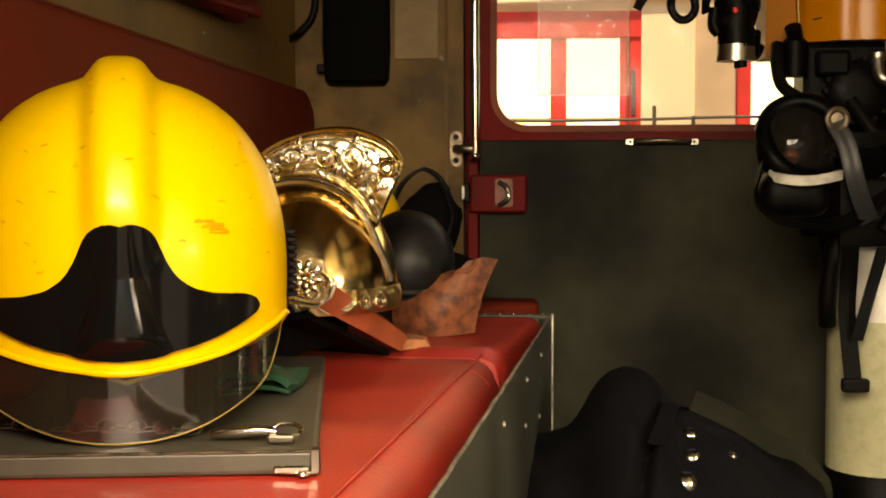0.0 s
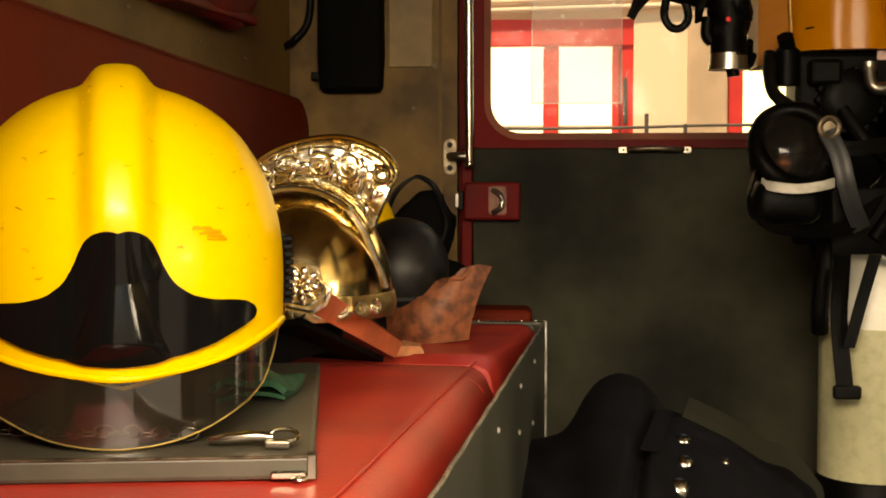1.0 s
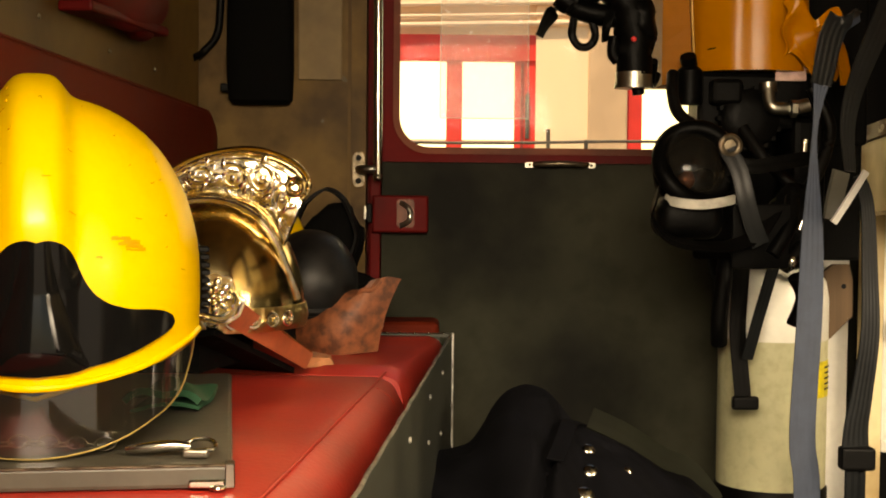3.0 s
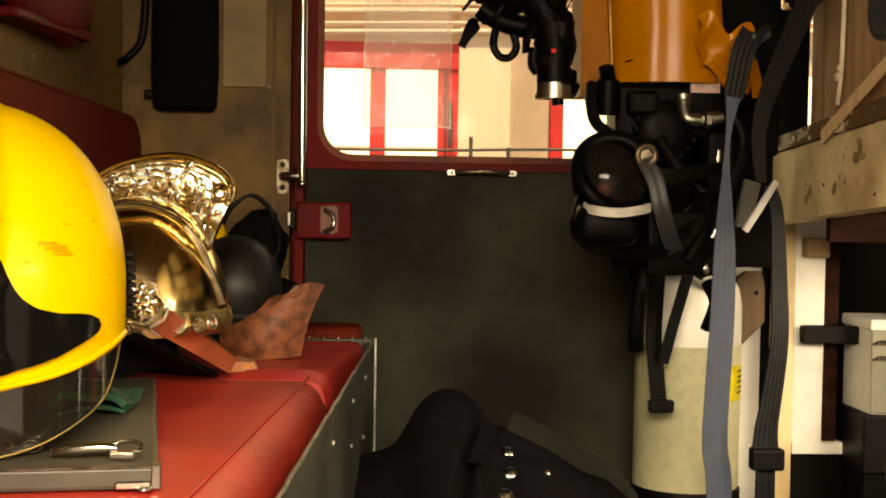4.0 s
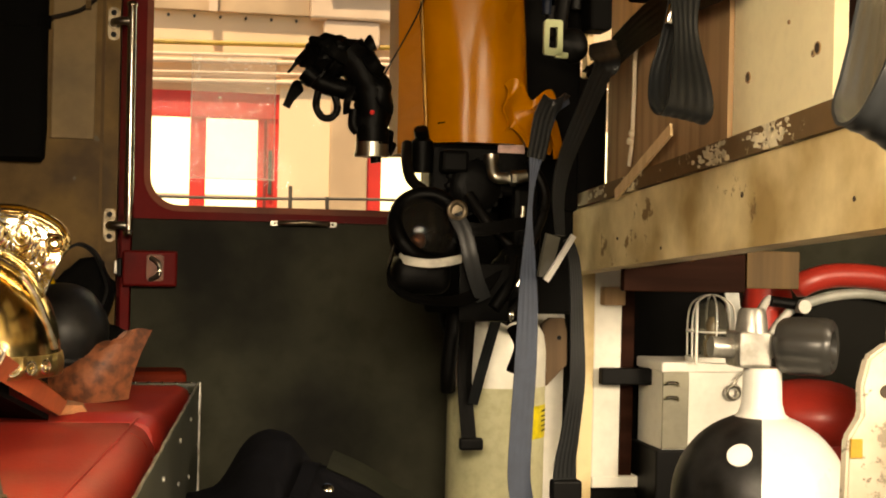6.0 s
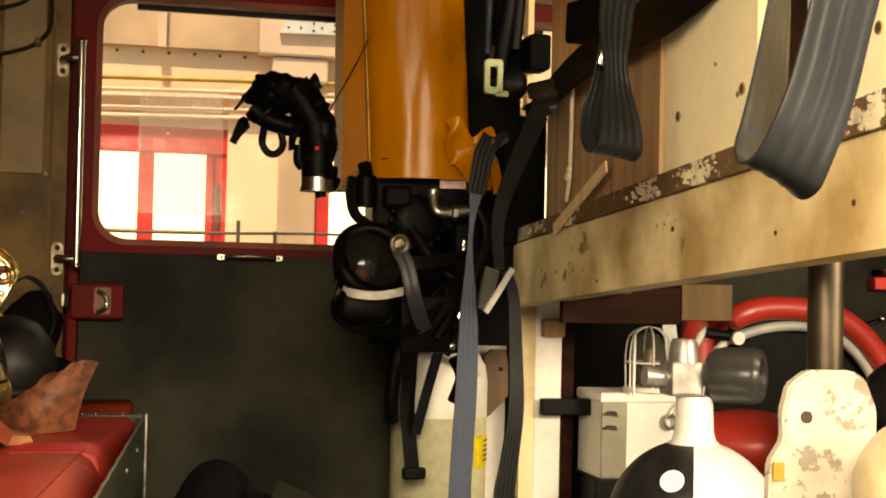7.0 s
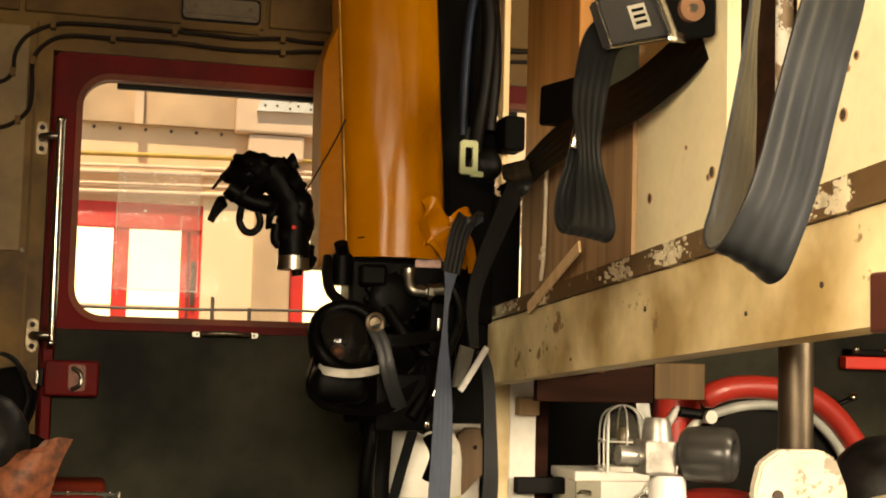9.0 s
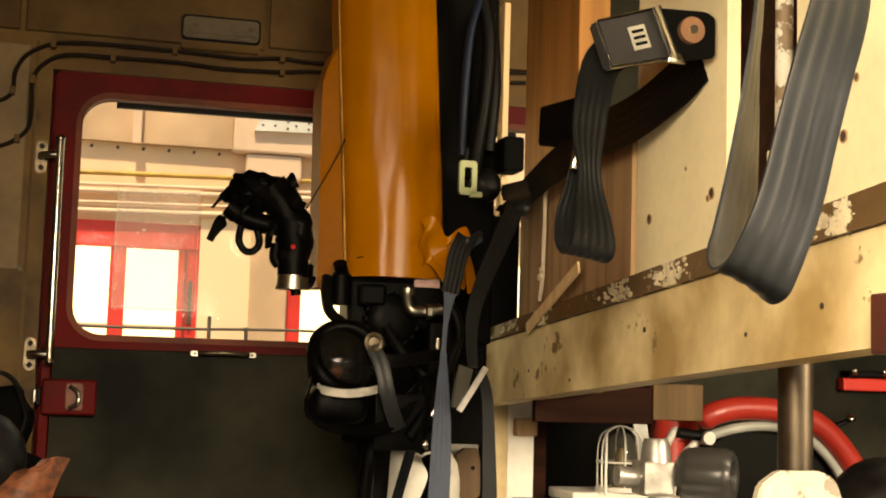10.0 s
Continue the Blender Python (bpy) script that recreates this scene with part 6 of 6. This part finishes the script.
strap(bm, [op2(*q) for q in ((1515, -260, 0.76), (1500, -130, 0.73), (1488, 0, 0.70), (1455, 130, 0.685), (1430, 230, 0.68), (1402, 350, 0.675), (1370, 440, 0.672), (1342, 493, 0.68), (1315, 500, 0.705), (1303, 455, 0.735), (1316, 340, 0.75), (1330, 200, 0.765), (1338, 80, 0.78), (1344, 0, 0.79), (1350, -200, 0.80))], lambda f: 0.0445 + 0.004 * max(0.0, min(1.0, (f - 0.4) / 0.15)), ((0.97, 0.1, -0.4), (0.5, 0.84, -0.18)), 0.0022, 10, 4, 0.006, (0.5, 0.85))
part("webbing", bm, M_WEB, b2, "grey ribbed webbing", True)
part("hanger", bx(0.40, 0.80, 0.50, 0.57, 1.02, 1.04, 0.003), M_STEEL, b2)
chp = thing("chrome_pipe", "upright pipe with flaking white paint", "pipe")
bm = bmesh.new()
rod(bm, (0.79, 1.10, 0.99), (0.79, 1.10, 1.615), 0.0105, n=20)
part("pipe", bm, chipped("flaking_white", (0.7, 0.66, 0.55), (0.25, 0.17, 0.1), 0.45, 30), chp, "", True)
part("foot", bx(0.775, 0.80, 1.085, 1.115, 0.88, 0.99, 0.003), M_BOARD, chp)

b3 = thing("lifting_strap", "slate blue webbing strap hanging to the floor", "strap")
bm = bmesh.new()
strap(bm, [(0.610, 1.775, 0.930), (0.602, 1.763, 0.941), (0.587, 1.752, 0.936), (0.5755, 1.75, 0.912), (0.568, 1.75, 0.875), (0.5615, 1.75, 0.835), (0.5565, 1.75, 0.778), (0.556, 1.75, 0.705), (0.5565, 1.75, 0.62), (0.555, 1.75, 0.536), (0.5512, 1.75, 0.454), (0.549, 1.75, 0.372), (0.5565, 1.75, 0.306), (0.557, 1.76, 0.15), (0.556, 1.77, 0.004)], lambda f: 0.036 - 0.029 * math.exp(-((f - 0.42) / 0.10) ** 2) - 0.008 * max(0.0, 0.2 - f) / 0.2 + 0.004 * max(0, f - 0.6), ((1, 0.3, 0.35), (1, 0.1, 0)), 0.002, 8, 4)
part("webbing", bm, M_WEBBLUE, b3, "", True)
# Added dark overlay: the shade on the strap's top is painted by it.
bm = bmesh.new()
strap(bm, [(0.607, 1.768, 0.9365), (0.5875, 1.7475, 0.9375), (0.5755, 1.7465, 0.914), (0.568, 1.7465, 0.877), (0.563, 1.7468, 0.85)], lambda f: 0.037 - 0.006 * f, ((1, 0.3, 0.35), (1, 0.25, 0.2)), 0.002, 6, 4)
part("shaded_top", bm, M_WEB, b3, "added dark band for the strap's shaded top", True)
b4 = thing("harness_belt", "dark ribbed belt with a chrome tongue", "belt")
bm = bmesh.new()
strap(bm, [(0.712, 1.90, 1.055), (0.69, 1.83, 1.03), (0.668, 1.745, 1.0), (0.653, 1.74, 0.965), (0.636, 1.74, 0.923), (0.614, 1.74, 0.869), (0.6015, 1.74, 0.828), (0.596, 1.735, 0.788), (0.596, 1.72, 0.735)], lambda f: 0.046 - 0.03 * max(0.0, f - 0.25) / 0.75, ((0.8, 0.5, 0.4), (1, 0.3, 0)), 0.0025, 8, 4)
part("webbing", bm, M_WEB, b4, "", True)
bm = bmesh.new()
strap(bm, [(0.570, 1.70, 0.668), (0.590, 1.70, 0.70), (0.611, 1.70, 0.735)], 0.009, (0.9, 0.3, -0.5), 0.004, 5, 1)
part("tongue", bm, mat("polished_tongue", (0.92, 0.9, 0.85), 0.32, 0.6), b4, "chrome tongue", True)
bm = bmesh.new()
strap(bm, [(0.588, 1.732, 0.735), (0.580, 1.73, 0.70), (0.576, 1.73, 0.672)], 0.024, (0.9, 0.3, -0.4), 0.006, 5, 1)
part("slide", bm, mat("grey_plastic", (0.06, 0.057, 0.045), 0.4), b4, "", True)
bm = bmesh.new()
strap(bm, [(0.605, 1.71, 0.73), (0.618, 1.715, 0.69), (0.625, 1.72, 0.60), (0.627, 1.72, 0.52), (0.618, 1.72, 0.44), (0.612, 1.72, 0.40), (0.611, 1.72, 0.368)], lambda f: 0.016 + 0.024 * f, (1, 0.3, 0), 0.0025, 8, 5)
part("webbing", bm, M_WEB, b4, "", True)
part("end_block", bx(0.590, 0.635, 1.705, 1.73, 0.342, 0.372, 0.004), M_BLACK, b4)
bm = bmesh.new()
strap(bm, [(0.612, 1.72, 0.345), (0.615, 1.73, 0.2), (0.62, 1.74, 0.004)], 0.03, (1, 0.3, 0), 0.003, 5, 3)
part("tail", bm, M_WEB, b4)

# ---- lower stowage ----
low = thing("stowage_locker", "white fronted stowage locker with a dark opening", "locker")
part("post", bx(0.800, 0.829, 2.29, 2.34, 0.0, 0.69), M_BEAM, low, "ochre post")
part("front_panel", bx(0.832, 0.888, 2.30, 2.32, 0.268, 0.69, 0.003), M_WHITE, low, "white painted panel")
part("sill", bx(0.832, 0.99, 2.295, 2.40, 0.255, 0.277, 0.003), M_WHITE, low, "white sill")
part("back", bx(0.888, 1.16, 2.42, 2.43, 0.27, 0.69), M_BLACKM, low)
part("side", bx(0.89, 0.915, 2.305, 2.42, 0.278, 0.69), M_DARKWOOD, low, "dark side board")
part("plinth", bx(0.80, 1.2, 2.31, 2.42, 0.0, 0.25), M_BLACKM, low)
part("stop", bx(0.842, 0.885, 2.27, 2.30, 0.61, 0.645, 0.003), M_WOOD, low, "small brown wooden block")
bm = bmesh.new()
box(bm, 0.838, 0.965, 2.262, 2.285, 0.458, 0.490, 0.003)
part("bar", bm, M_BLACK, low, "black rubber bar")
lp = thing("painted_panel", "pale panel standing behind the cylinder", "panel")
part("panel", bx(0.722, 0.79, 2.36, 2.375, 0.0, 0.60, 0.003), M_WHITE, lp)
part("upper", bx(0.70, 0.79, 2.362, 2.377, 0.605, 0.67), M_PALEWOOD, lp, "bare wood strip")
bm = bmesh.new()
slab(bm, [(0.728, 0.445), (0.742, 0.454), (0.779, 0.493), (0.778, 0.557), (0.7716, 0.583), (0.7445, 0.583), (0.728, 0.57)], 2.30, 2.318, 0.002)
part("bracket", bm, wood("dark_brown_bracket", (0.13, 0.08, 0.042), (0.085, 0.05, 0.026), 10, 2), lp, "brown shaped bracket")
bm = bmesh.new()
rod(bm, (0.762, 2.2985, 0.545), (0.762, 2.302, 0.545), 0.0045, n=10)
part("bolt_hole", bm, M_BLACK, lp)
ub = thing("shelf_box", "dark red wooden box under the rack beam", "box")
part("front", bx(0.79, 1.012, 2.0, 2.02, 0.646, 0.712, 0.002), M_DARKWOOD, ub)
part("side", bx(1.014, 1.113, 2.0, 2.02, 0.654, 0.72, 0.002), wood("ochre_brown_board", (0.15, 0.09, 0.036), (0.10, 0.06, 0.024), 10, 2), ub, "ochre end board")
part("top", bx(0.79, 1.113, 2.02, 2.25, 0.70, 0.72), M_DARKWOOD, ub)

lb = thing("lamp_box", "white metal battery box with two side catches", "lamp box")
bm = bmesh.new()
box(bm, 0.938, 1.145, 2.2, 2.34, 0.34, 0.505, 0.004)
part("body", bm, M_WHITE, lb, "white painted steel body")
part("lid", bx(0.934, 1.15, 2.196, 2.344, 0.488, 0.508, 0.004), M_WHITE, lb, "white lid")
# Darker grey strip on the front, standing for the box's left side face.
part("side", bx(0.936, 0.988, 2.194, 2.199, 0.345, 0.49, 0.002), mat("grey_side_strip", (0.3, 0.28, 0.2), 0.5), lb, "grey green side strip")
part("base", bx(0.925, 1.15, 2.192, 2.345, 0.24, 0.343, 0.004), M_BLACK, lb, "black base")
part("stand", bx(0.93, 1.15, 2.2, 2.34, 0.0, 0.238), M_BLACKM, lb)
for z in (0.467, 0.44):
    bm = bmesh.new()
    tube(bm, [(0.937, 2.188, z), (0.944, 2.182, z + 0.004), (0.96, 2.182, z + 0.003), (0.965, 2.19, z - 0.003)], 0.0028, 8)
    part("catch", bm, M_CHROME, lb, "bright wire catch", True)
bm = bmesh.new()
torus(bm, (1.075, 2.19, 0.452), 0.0125, 0.0035, "Y")
part("ring", bm, M_STEEL, lb, "steel ring", True)
bm = bmesh.new()
tube(bm, [(1.075, 2.188, 0.465), (1.085, 2.188, 0.482), (1.105, 2.188, 0.498)], 0.002, 6)
part("ring_wire", bm, M_STEEL, lb)
bl = thing("caged_lamp", "clear domed lamp inside a white wire cage", "lamp")
bm = bmesh.new()
lathe(bm, [(0.034, 0.513), (0.034, 0.575), (0.031, 0.598), (0.02, 0.618), (0.006, 0.626)], 28, pose(1.046, 2.235, 0))
part("globe", bm, M_BULB, bl, "clear glass dome", True)
bm = bmesh.new()
lathe(bm, [(0.015, 0.515), (0.015, 0.545), (0.009, 0.55), (0.012, 0.58), (0.005, 0.592)], 16, pose(1.046, 2.235, 0))
part("bulb", bm, mat("amber_bulb", (0.24, 0.16, 0.08), 0.2), bl, "amber bulb", True)
for k in range(3):
    bm = bmesh.new()
    a = 0.35 + k * math.pi / 3
    d = V(math.cos(a), math.sin(a), 0) * 0.047
    c = V(1.046, 2.235, 0)
    tube(bm, [c + d + V(0, 0, 0.512), c + d + V(0, 0, 0.59), c + d * 0.74 + V(0, 0, 0.622), c + V(0, 0, 0.635), c - d * 0.74 + V(0, 0, 0.622), c - d + V(0, 0, 0.59), c - d + V(0, 0, 0.512)], 0.0019, 6, 5)
    part("cage_wire", bm, M_WHITE, bl, "", True)
bm = bmesh.new()
for z in (0.515, 0.565):
    torus(bm, (1.046, 2.235, z), 0.047, 0.002, "Z", 32, 6)
rod(bm, (1.046, 2.235, 0.508), (1.046, 2.235, 0.516), 0.05, n=28)
part("cage_ring", bm, M_WHITE, bl, "", True)
bm = bmesh.new()
box(bm, 0.992, 0.998, 2.178, 2.184, 0.505, 0.622, 0.002)
part("post", bm, M_WHITE, bl)
hb = thing("carry_handle", "white metal carrying handle over the battery box", "handle")
bm = bmesh.new()
tube(bm, [(1.10, 2.2, 0.508), (1.115, 2.2, 0.575), (1.140, 2.2, 0.622), (1.152, 2.2, 0.630)], 0.0085, 10, 4)
rod(bm, (1.207, 2.17, 0.617), (1.207, 2.23, 0.617), 0.013)
tube(bm, [(1.207, 2.2, 0.617), (1.18, 2.2, 0.598), (1.155, 2.2, 0.565), (1.14, 2.2, 0.508)], 0.008, 10, 4)
part("handle", bm, M_WHITE, hb, "", True)
bm = bmesh.new()
rod(bm, (1.148, 2.192, 0.626), (1.204, 2.192, 0.620), 0.0105)
part("grip", bm, M_BLACK, hb)

fl = thing("signal_float", "black and white round float with a metal neck", "float")
FC = V(0.868, 1.6, 0.36)
M_CREAMW = mat("white_gloss", (0.82, 0.8, 0.73), 0.3, var=0.06, coat=0.3)
for nm, a0, a1, mm, lab in (("white_quarter", -113, -23, M_CREAMW, "white painted quarter"), ("black_quarter", -205, -113, M_OLD, "black painted quarter"), ("white_quarter", 67, 155, M_CREAMW, "white painted quarter"), ("black_quarter", -23, 67, M_OLD, "black painted quarter")):
    bm = bmesh.new()
    sheet(bm, lambda u, v: FC + 0.127 * V(math.cos(radians(a0 + (a1 - a0) * u)) * math.sin(v * math.pi), math.sin(radians(a0 + (a1 - a0) * u)) * math.sin(v * math.pi), math.cos(v * math.pi)), 16, 28, 0.003)
    part(nm, bm, mm, fl, lab, True)
bm = bmesh.new()
lathe(bm, [(0.042, 0.478), (0.033, 0.486), (0.029, 0.50), (0.027, 0.551)], 28, pose(0.868, 1.6, 0))
part("neck", bm, M_CREAMW, fl, "white neck", True)
d = FC + 0.1285 * V(math.cos(radians(-130)) * 0.80, math.sin(radians(-130)) * 0.80, 0.60).normalized()
bm = bmesh.new()
lathe(bm, [(0.0175, -0.001), (0.0175, 0.001), (0.002, 0.0015)], 24, Matrix.Translation(d) @ (d - FC).to_track_quat("Z", "Y").to_matrix().to_4x4())
part("dot", bm, M_CREAMW, fl, "white painted dot")
part("head_block", bx(0.822, 0.872, 1.575, 1.63, 0.552, 0.603, 0.005), M_ALU, fl, "cast metal head block")
bm = bmesh.new()
lathe(bm, [(0.024, 0.0), (0.020, 0.03), (0.017, 0.036)], 24, pose(0.85, 1.60, 0.60))
part("cap", bm, M_ALU, fl, "metal cap", True)
bm = bmesh.new()
rod(bm, (0.872, 1.6, 0.580), (0.892, 1.6, 0.584), 0.017, n=20)
part("collar", bm, M_ALU, fl, "", True)
bm = bmesh.new()
rod(bm, (0.79, 1.605, 0.58), (0.822, 1.605, 0.578), 0.015, n=20)
part("collar", bm, M_ALU, fl, "", True)
bm = bmesh.new()
KM = Matrix.Translation((0.888, 1.6, 0.584)) @ pose(0, 0, 0, 0, 0, -38) @ pose(0, 0, 0, 0, 90, 0)
prof = [(0.020, 0.0), (0.034, 0.004), (0.041, 0.012), (0.043, 0.024), (0.043, 0.052), (0.043, 0.068), (0.040, 0.078), (0.033, 0.083), (0.024, 0.081), (0.018, 0.07), (0.016, 0.05), (0.004, 0.048)]
loft(bm, [[KM @ V(*[r * (1 - 0.07 * (r > 0.03) * (0.5 + 0.5 * math.cos(6 * 2 * math.pi * k / 60)) ** 3) * q for q in (math.cos(2 * math.pi * k / 60), math.sin(2 * math.pi * k / 60))], z) for k in range(60)] for r, z in prof])
part("knob", bm, mat("dark_grey_rubber", (0.035, 0.034, 0.031), 0.32), fl, "lobed dark rubber knob", True)
bm = bmesh.new()
rod(bm, (0.868, 1.6, 0.0), (0.868, 1.6, 0.24), 0.07, n=28)
part("stand", bm, M_BLACKM, fl)

pb = thing("pole_bracket", "steel pole in a worn cream painted foot plate", "bracket")
bm = bmesh.new()
rod(bm, (0.8335, 1.15, 0.60), (0.8335, 1.15, 0.76), 0.0205, n=28)
part("pole", bm, mat("dull_steel_pole", (0.11, 0.085, 0.06), 0.42, 0.9, var=0.25, scale=10), pb, "dull steel pole", True)
bm = bmesh.new()
slab(bm, [(0.757, 0.0), (0.872, 0.0), (0.870, 0.578), (0.856, 0.612), (0.838, 0.622), (0.785, 0.622), (0.762, 0.606), (0.754, 0.575), (0.756, 0.545), (0.740, 0.52), (0.738, 0.45)], 1.095, 1.112)
bmesh.ops.bevel(bm, geom=bm.edges[:], offset=0.003, segments=2, affect="EDGES")
part("foot_plate", bm, chipped("worn_cream_metal", (0.62, 0.57, 0.46), (0.30, 0.255, 0.19), 0.43, 38, (0.40, 0.34, 0.25)), pb, "cream painted plate with bare patches", True)
part("socket", bx(0.798, 0.866, 1.1125, 1.176, 0.0, 0.606, 0.004), M_DULL, pb, "dull steel socket")
bm = bmesh.new()
lathe(bm, [(0.007, -0.002), (0.007, 0.001)], 16, pose(0.782, 1.0945, 0.57, 90, 0, 0))
part("hole", bm, M_HOLE, pb)
part("tag", bx(0.742, 0.755, 1.092, 1.096, 0.50, 0.52), mat("ochre_tag", (0.6, 0.35, 0.05), 0.5), pb, "small ochre tag")
cr = thing("cream_dome", "smooth cream rounded helmet beside the plate", "helmet")
bm = bmesh.new()
blob(bm, (0.875, 1.0, 0.50), (0.078, 0.08, 0.082), 18)
part("shell", bm, mat("cream_gloss", (0.62, 0.5, 0.3), 0.3, coat=0.3), cr, "", True)
bm = bmesh.new()
rod(bm, (0.875, 1.0, 0.0), (0.875, 1.0, 0.46), 0.06, n=20)
part("stand", bm, M_BLACKM, cr)
dk = thing("dark_dome", "dark round helmet in the stowage", "helmet")
bm = bmesh.new()
blob(bm, (1.42, 1.9, 0.49), (0.105, 0.1, 0.11), 18)
rod(bm, (1.42, 1.9, 0.0), (1.42, 1.9, 0.45), 0.08, n=20)
part("shell", bm, M_OLD, dk, "", True)

# ---- front cab: red seat ----
st = thing("cab_seat", "red vinyl cab seat with a pale metal frame", "seat")
bm = bmesh.new()
tube(bm, [(1.272, 2.36, 0.640), (1.30, 2.35, 0.662), (1.36, 2.35, 0.675), (1.45, 2.35, 0.672), (1.53, 2.35, 0.652), (1.60, 2.35, 0.595), (1.66, 2.35, 0.50), (1.70, 2.35, 0.36)], lambda f: 0.025 * min(1.0, 0.55 + f * 9), 14)
part("roll", bm, M_SEAT, st, "padded red roll", True)
bm = bmesh.new()
tube(bm, [(1.27, 2.37, 0.605), (1.36, 2.365, 0.632), (1.45, 2.36, 0.637), (1.53, 2.36, 0.612), (1.60, 2.36, 0.54), (1.65, 2.36, 0.43)], 0.011, 10)
part("frame", bm, mat("pale_blue_grey_metal", (0.5, 0.52, 0.46), 0.4), st, "pale grey metal frame", True)
bm = bmesh.new()
sheet(bm, lambda u, v: V(1.21 + 0.46 * u, 2.40, 0.02 + (0.50 + 0.12 * math.sin(u * 3.1)) * v), 20, 8, 0.02)
part("back_panel", bm, M_VINYL, st, "dark grey back panel", True)
bm = bmesh.new()
blob(bm, (1.27, 2.28, 0.40), (0.135, 0.12, 0.07), 18, 0.03)
box(bm, 1.15, 1.5, 2.2, 2.4, 0.0, 0.38, 0.02)
part("cushion", bm, M_SEAT, st, "red vinyl cushion", True)
bm = bmesh.new()
blob(bm, (1.262, 2.46, 0.61), (0.055, 0.04, 0.075), 14, 0.03)
rod(bm, (1.24, 2.44, 0.0), (1.24, 2.44, 0.6), 0.04)
part("headrest", bm, M_SEAT, st, "red headrest", True)
bm = bmesh.new()
strap(bm, [(1.155, 2.36, 0.50), (1.15, 2.37, 0.58), (1.14, 2.38, 0.68)], 0.03, (1, 0, 0), 0.006, 5, 1)
part("stay", bm, mat("pale_stay", (0.5, 0.52, 0.46), 0.4), st)
rb = thing("red_bracket", "small red bracket with chrome bolts", "bracket")
part("bar", bx(1.745, 2.0, 2.585, 2.619, 0.72, 0.75, 0.004), M_OUTRED, rb)
part("top_bar", bx(1.755, 2.0, 2.575, 2.619, 0.752, 0.767, 0.003), M_BLACK, rb)
for x in (1.765, 1.845):
    bm = bmesh.new()
    blob(bm, (x, 2.57, 0.766), (0.011, 0.008, 0.009), 10)
    part("bolt", bm, M_CHROME, rb)
ck = thing("coat_hook", "black coat hook with a chrome ball", "hook")
bm = bmesh.new()
tube(bm, [(1.64, 2.616, 0.622), (1.68, 2.57, 0.622), (1.71, 2.55, 0.64), (1.735, 2.545, 0.652)], 0.006, 8)
part("arm", bm, M_BLACK, ck, "", True)
bm = bmesh.new()
blob(bm, (1.738, 2.545, 0.654), (0.013, 0.013, 0.011), 10)
part("ball", bm, M_CHROME, ck, "chrome ball", True)
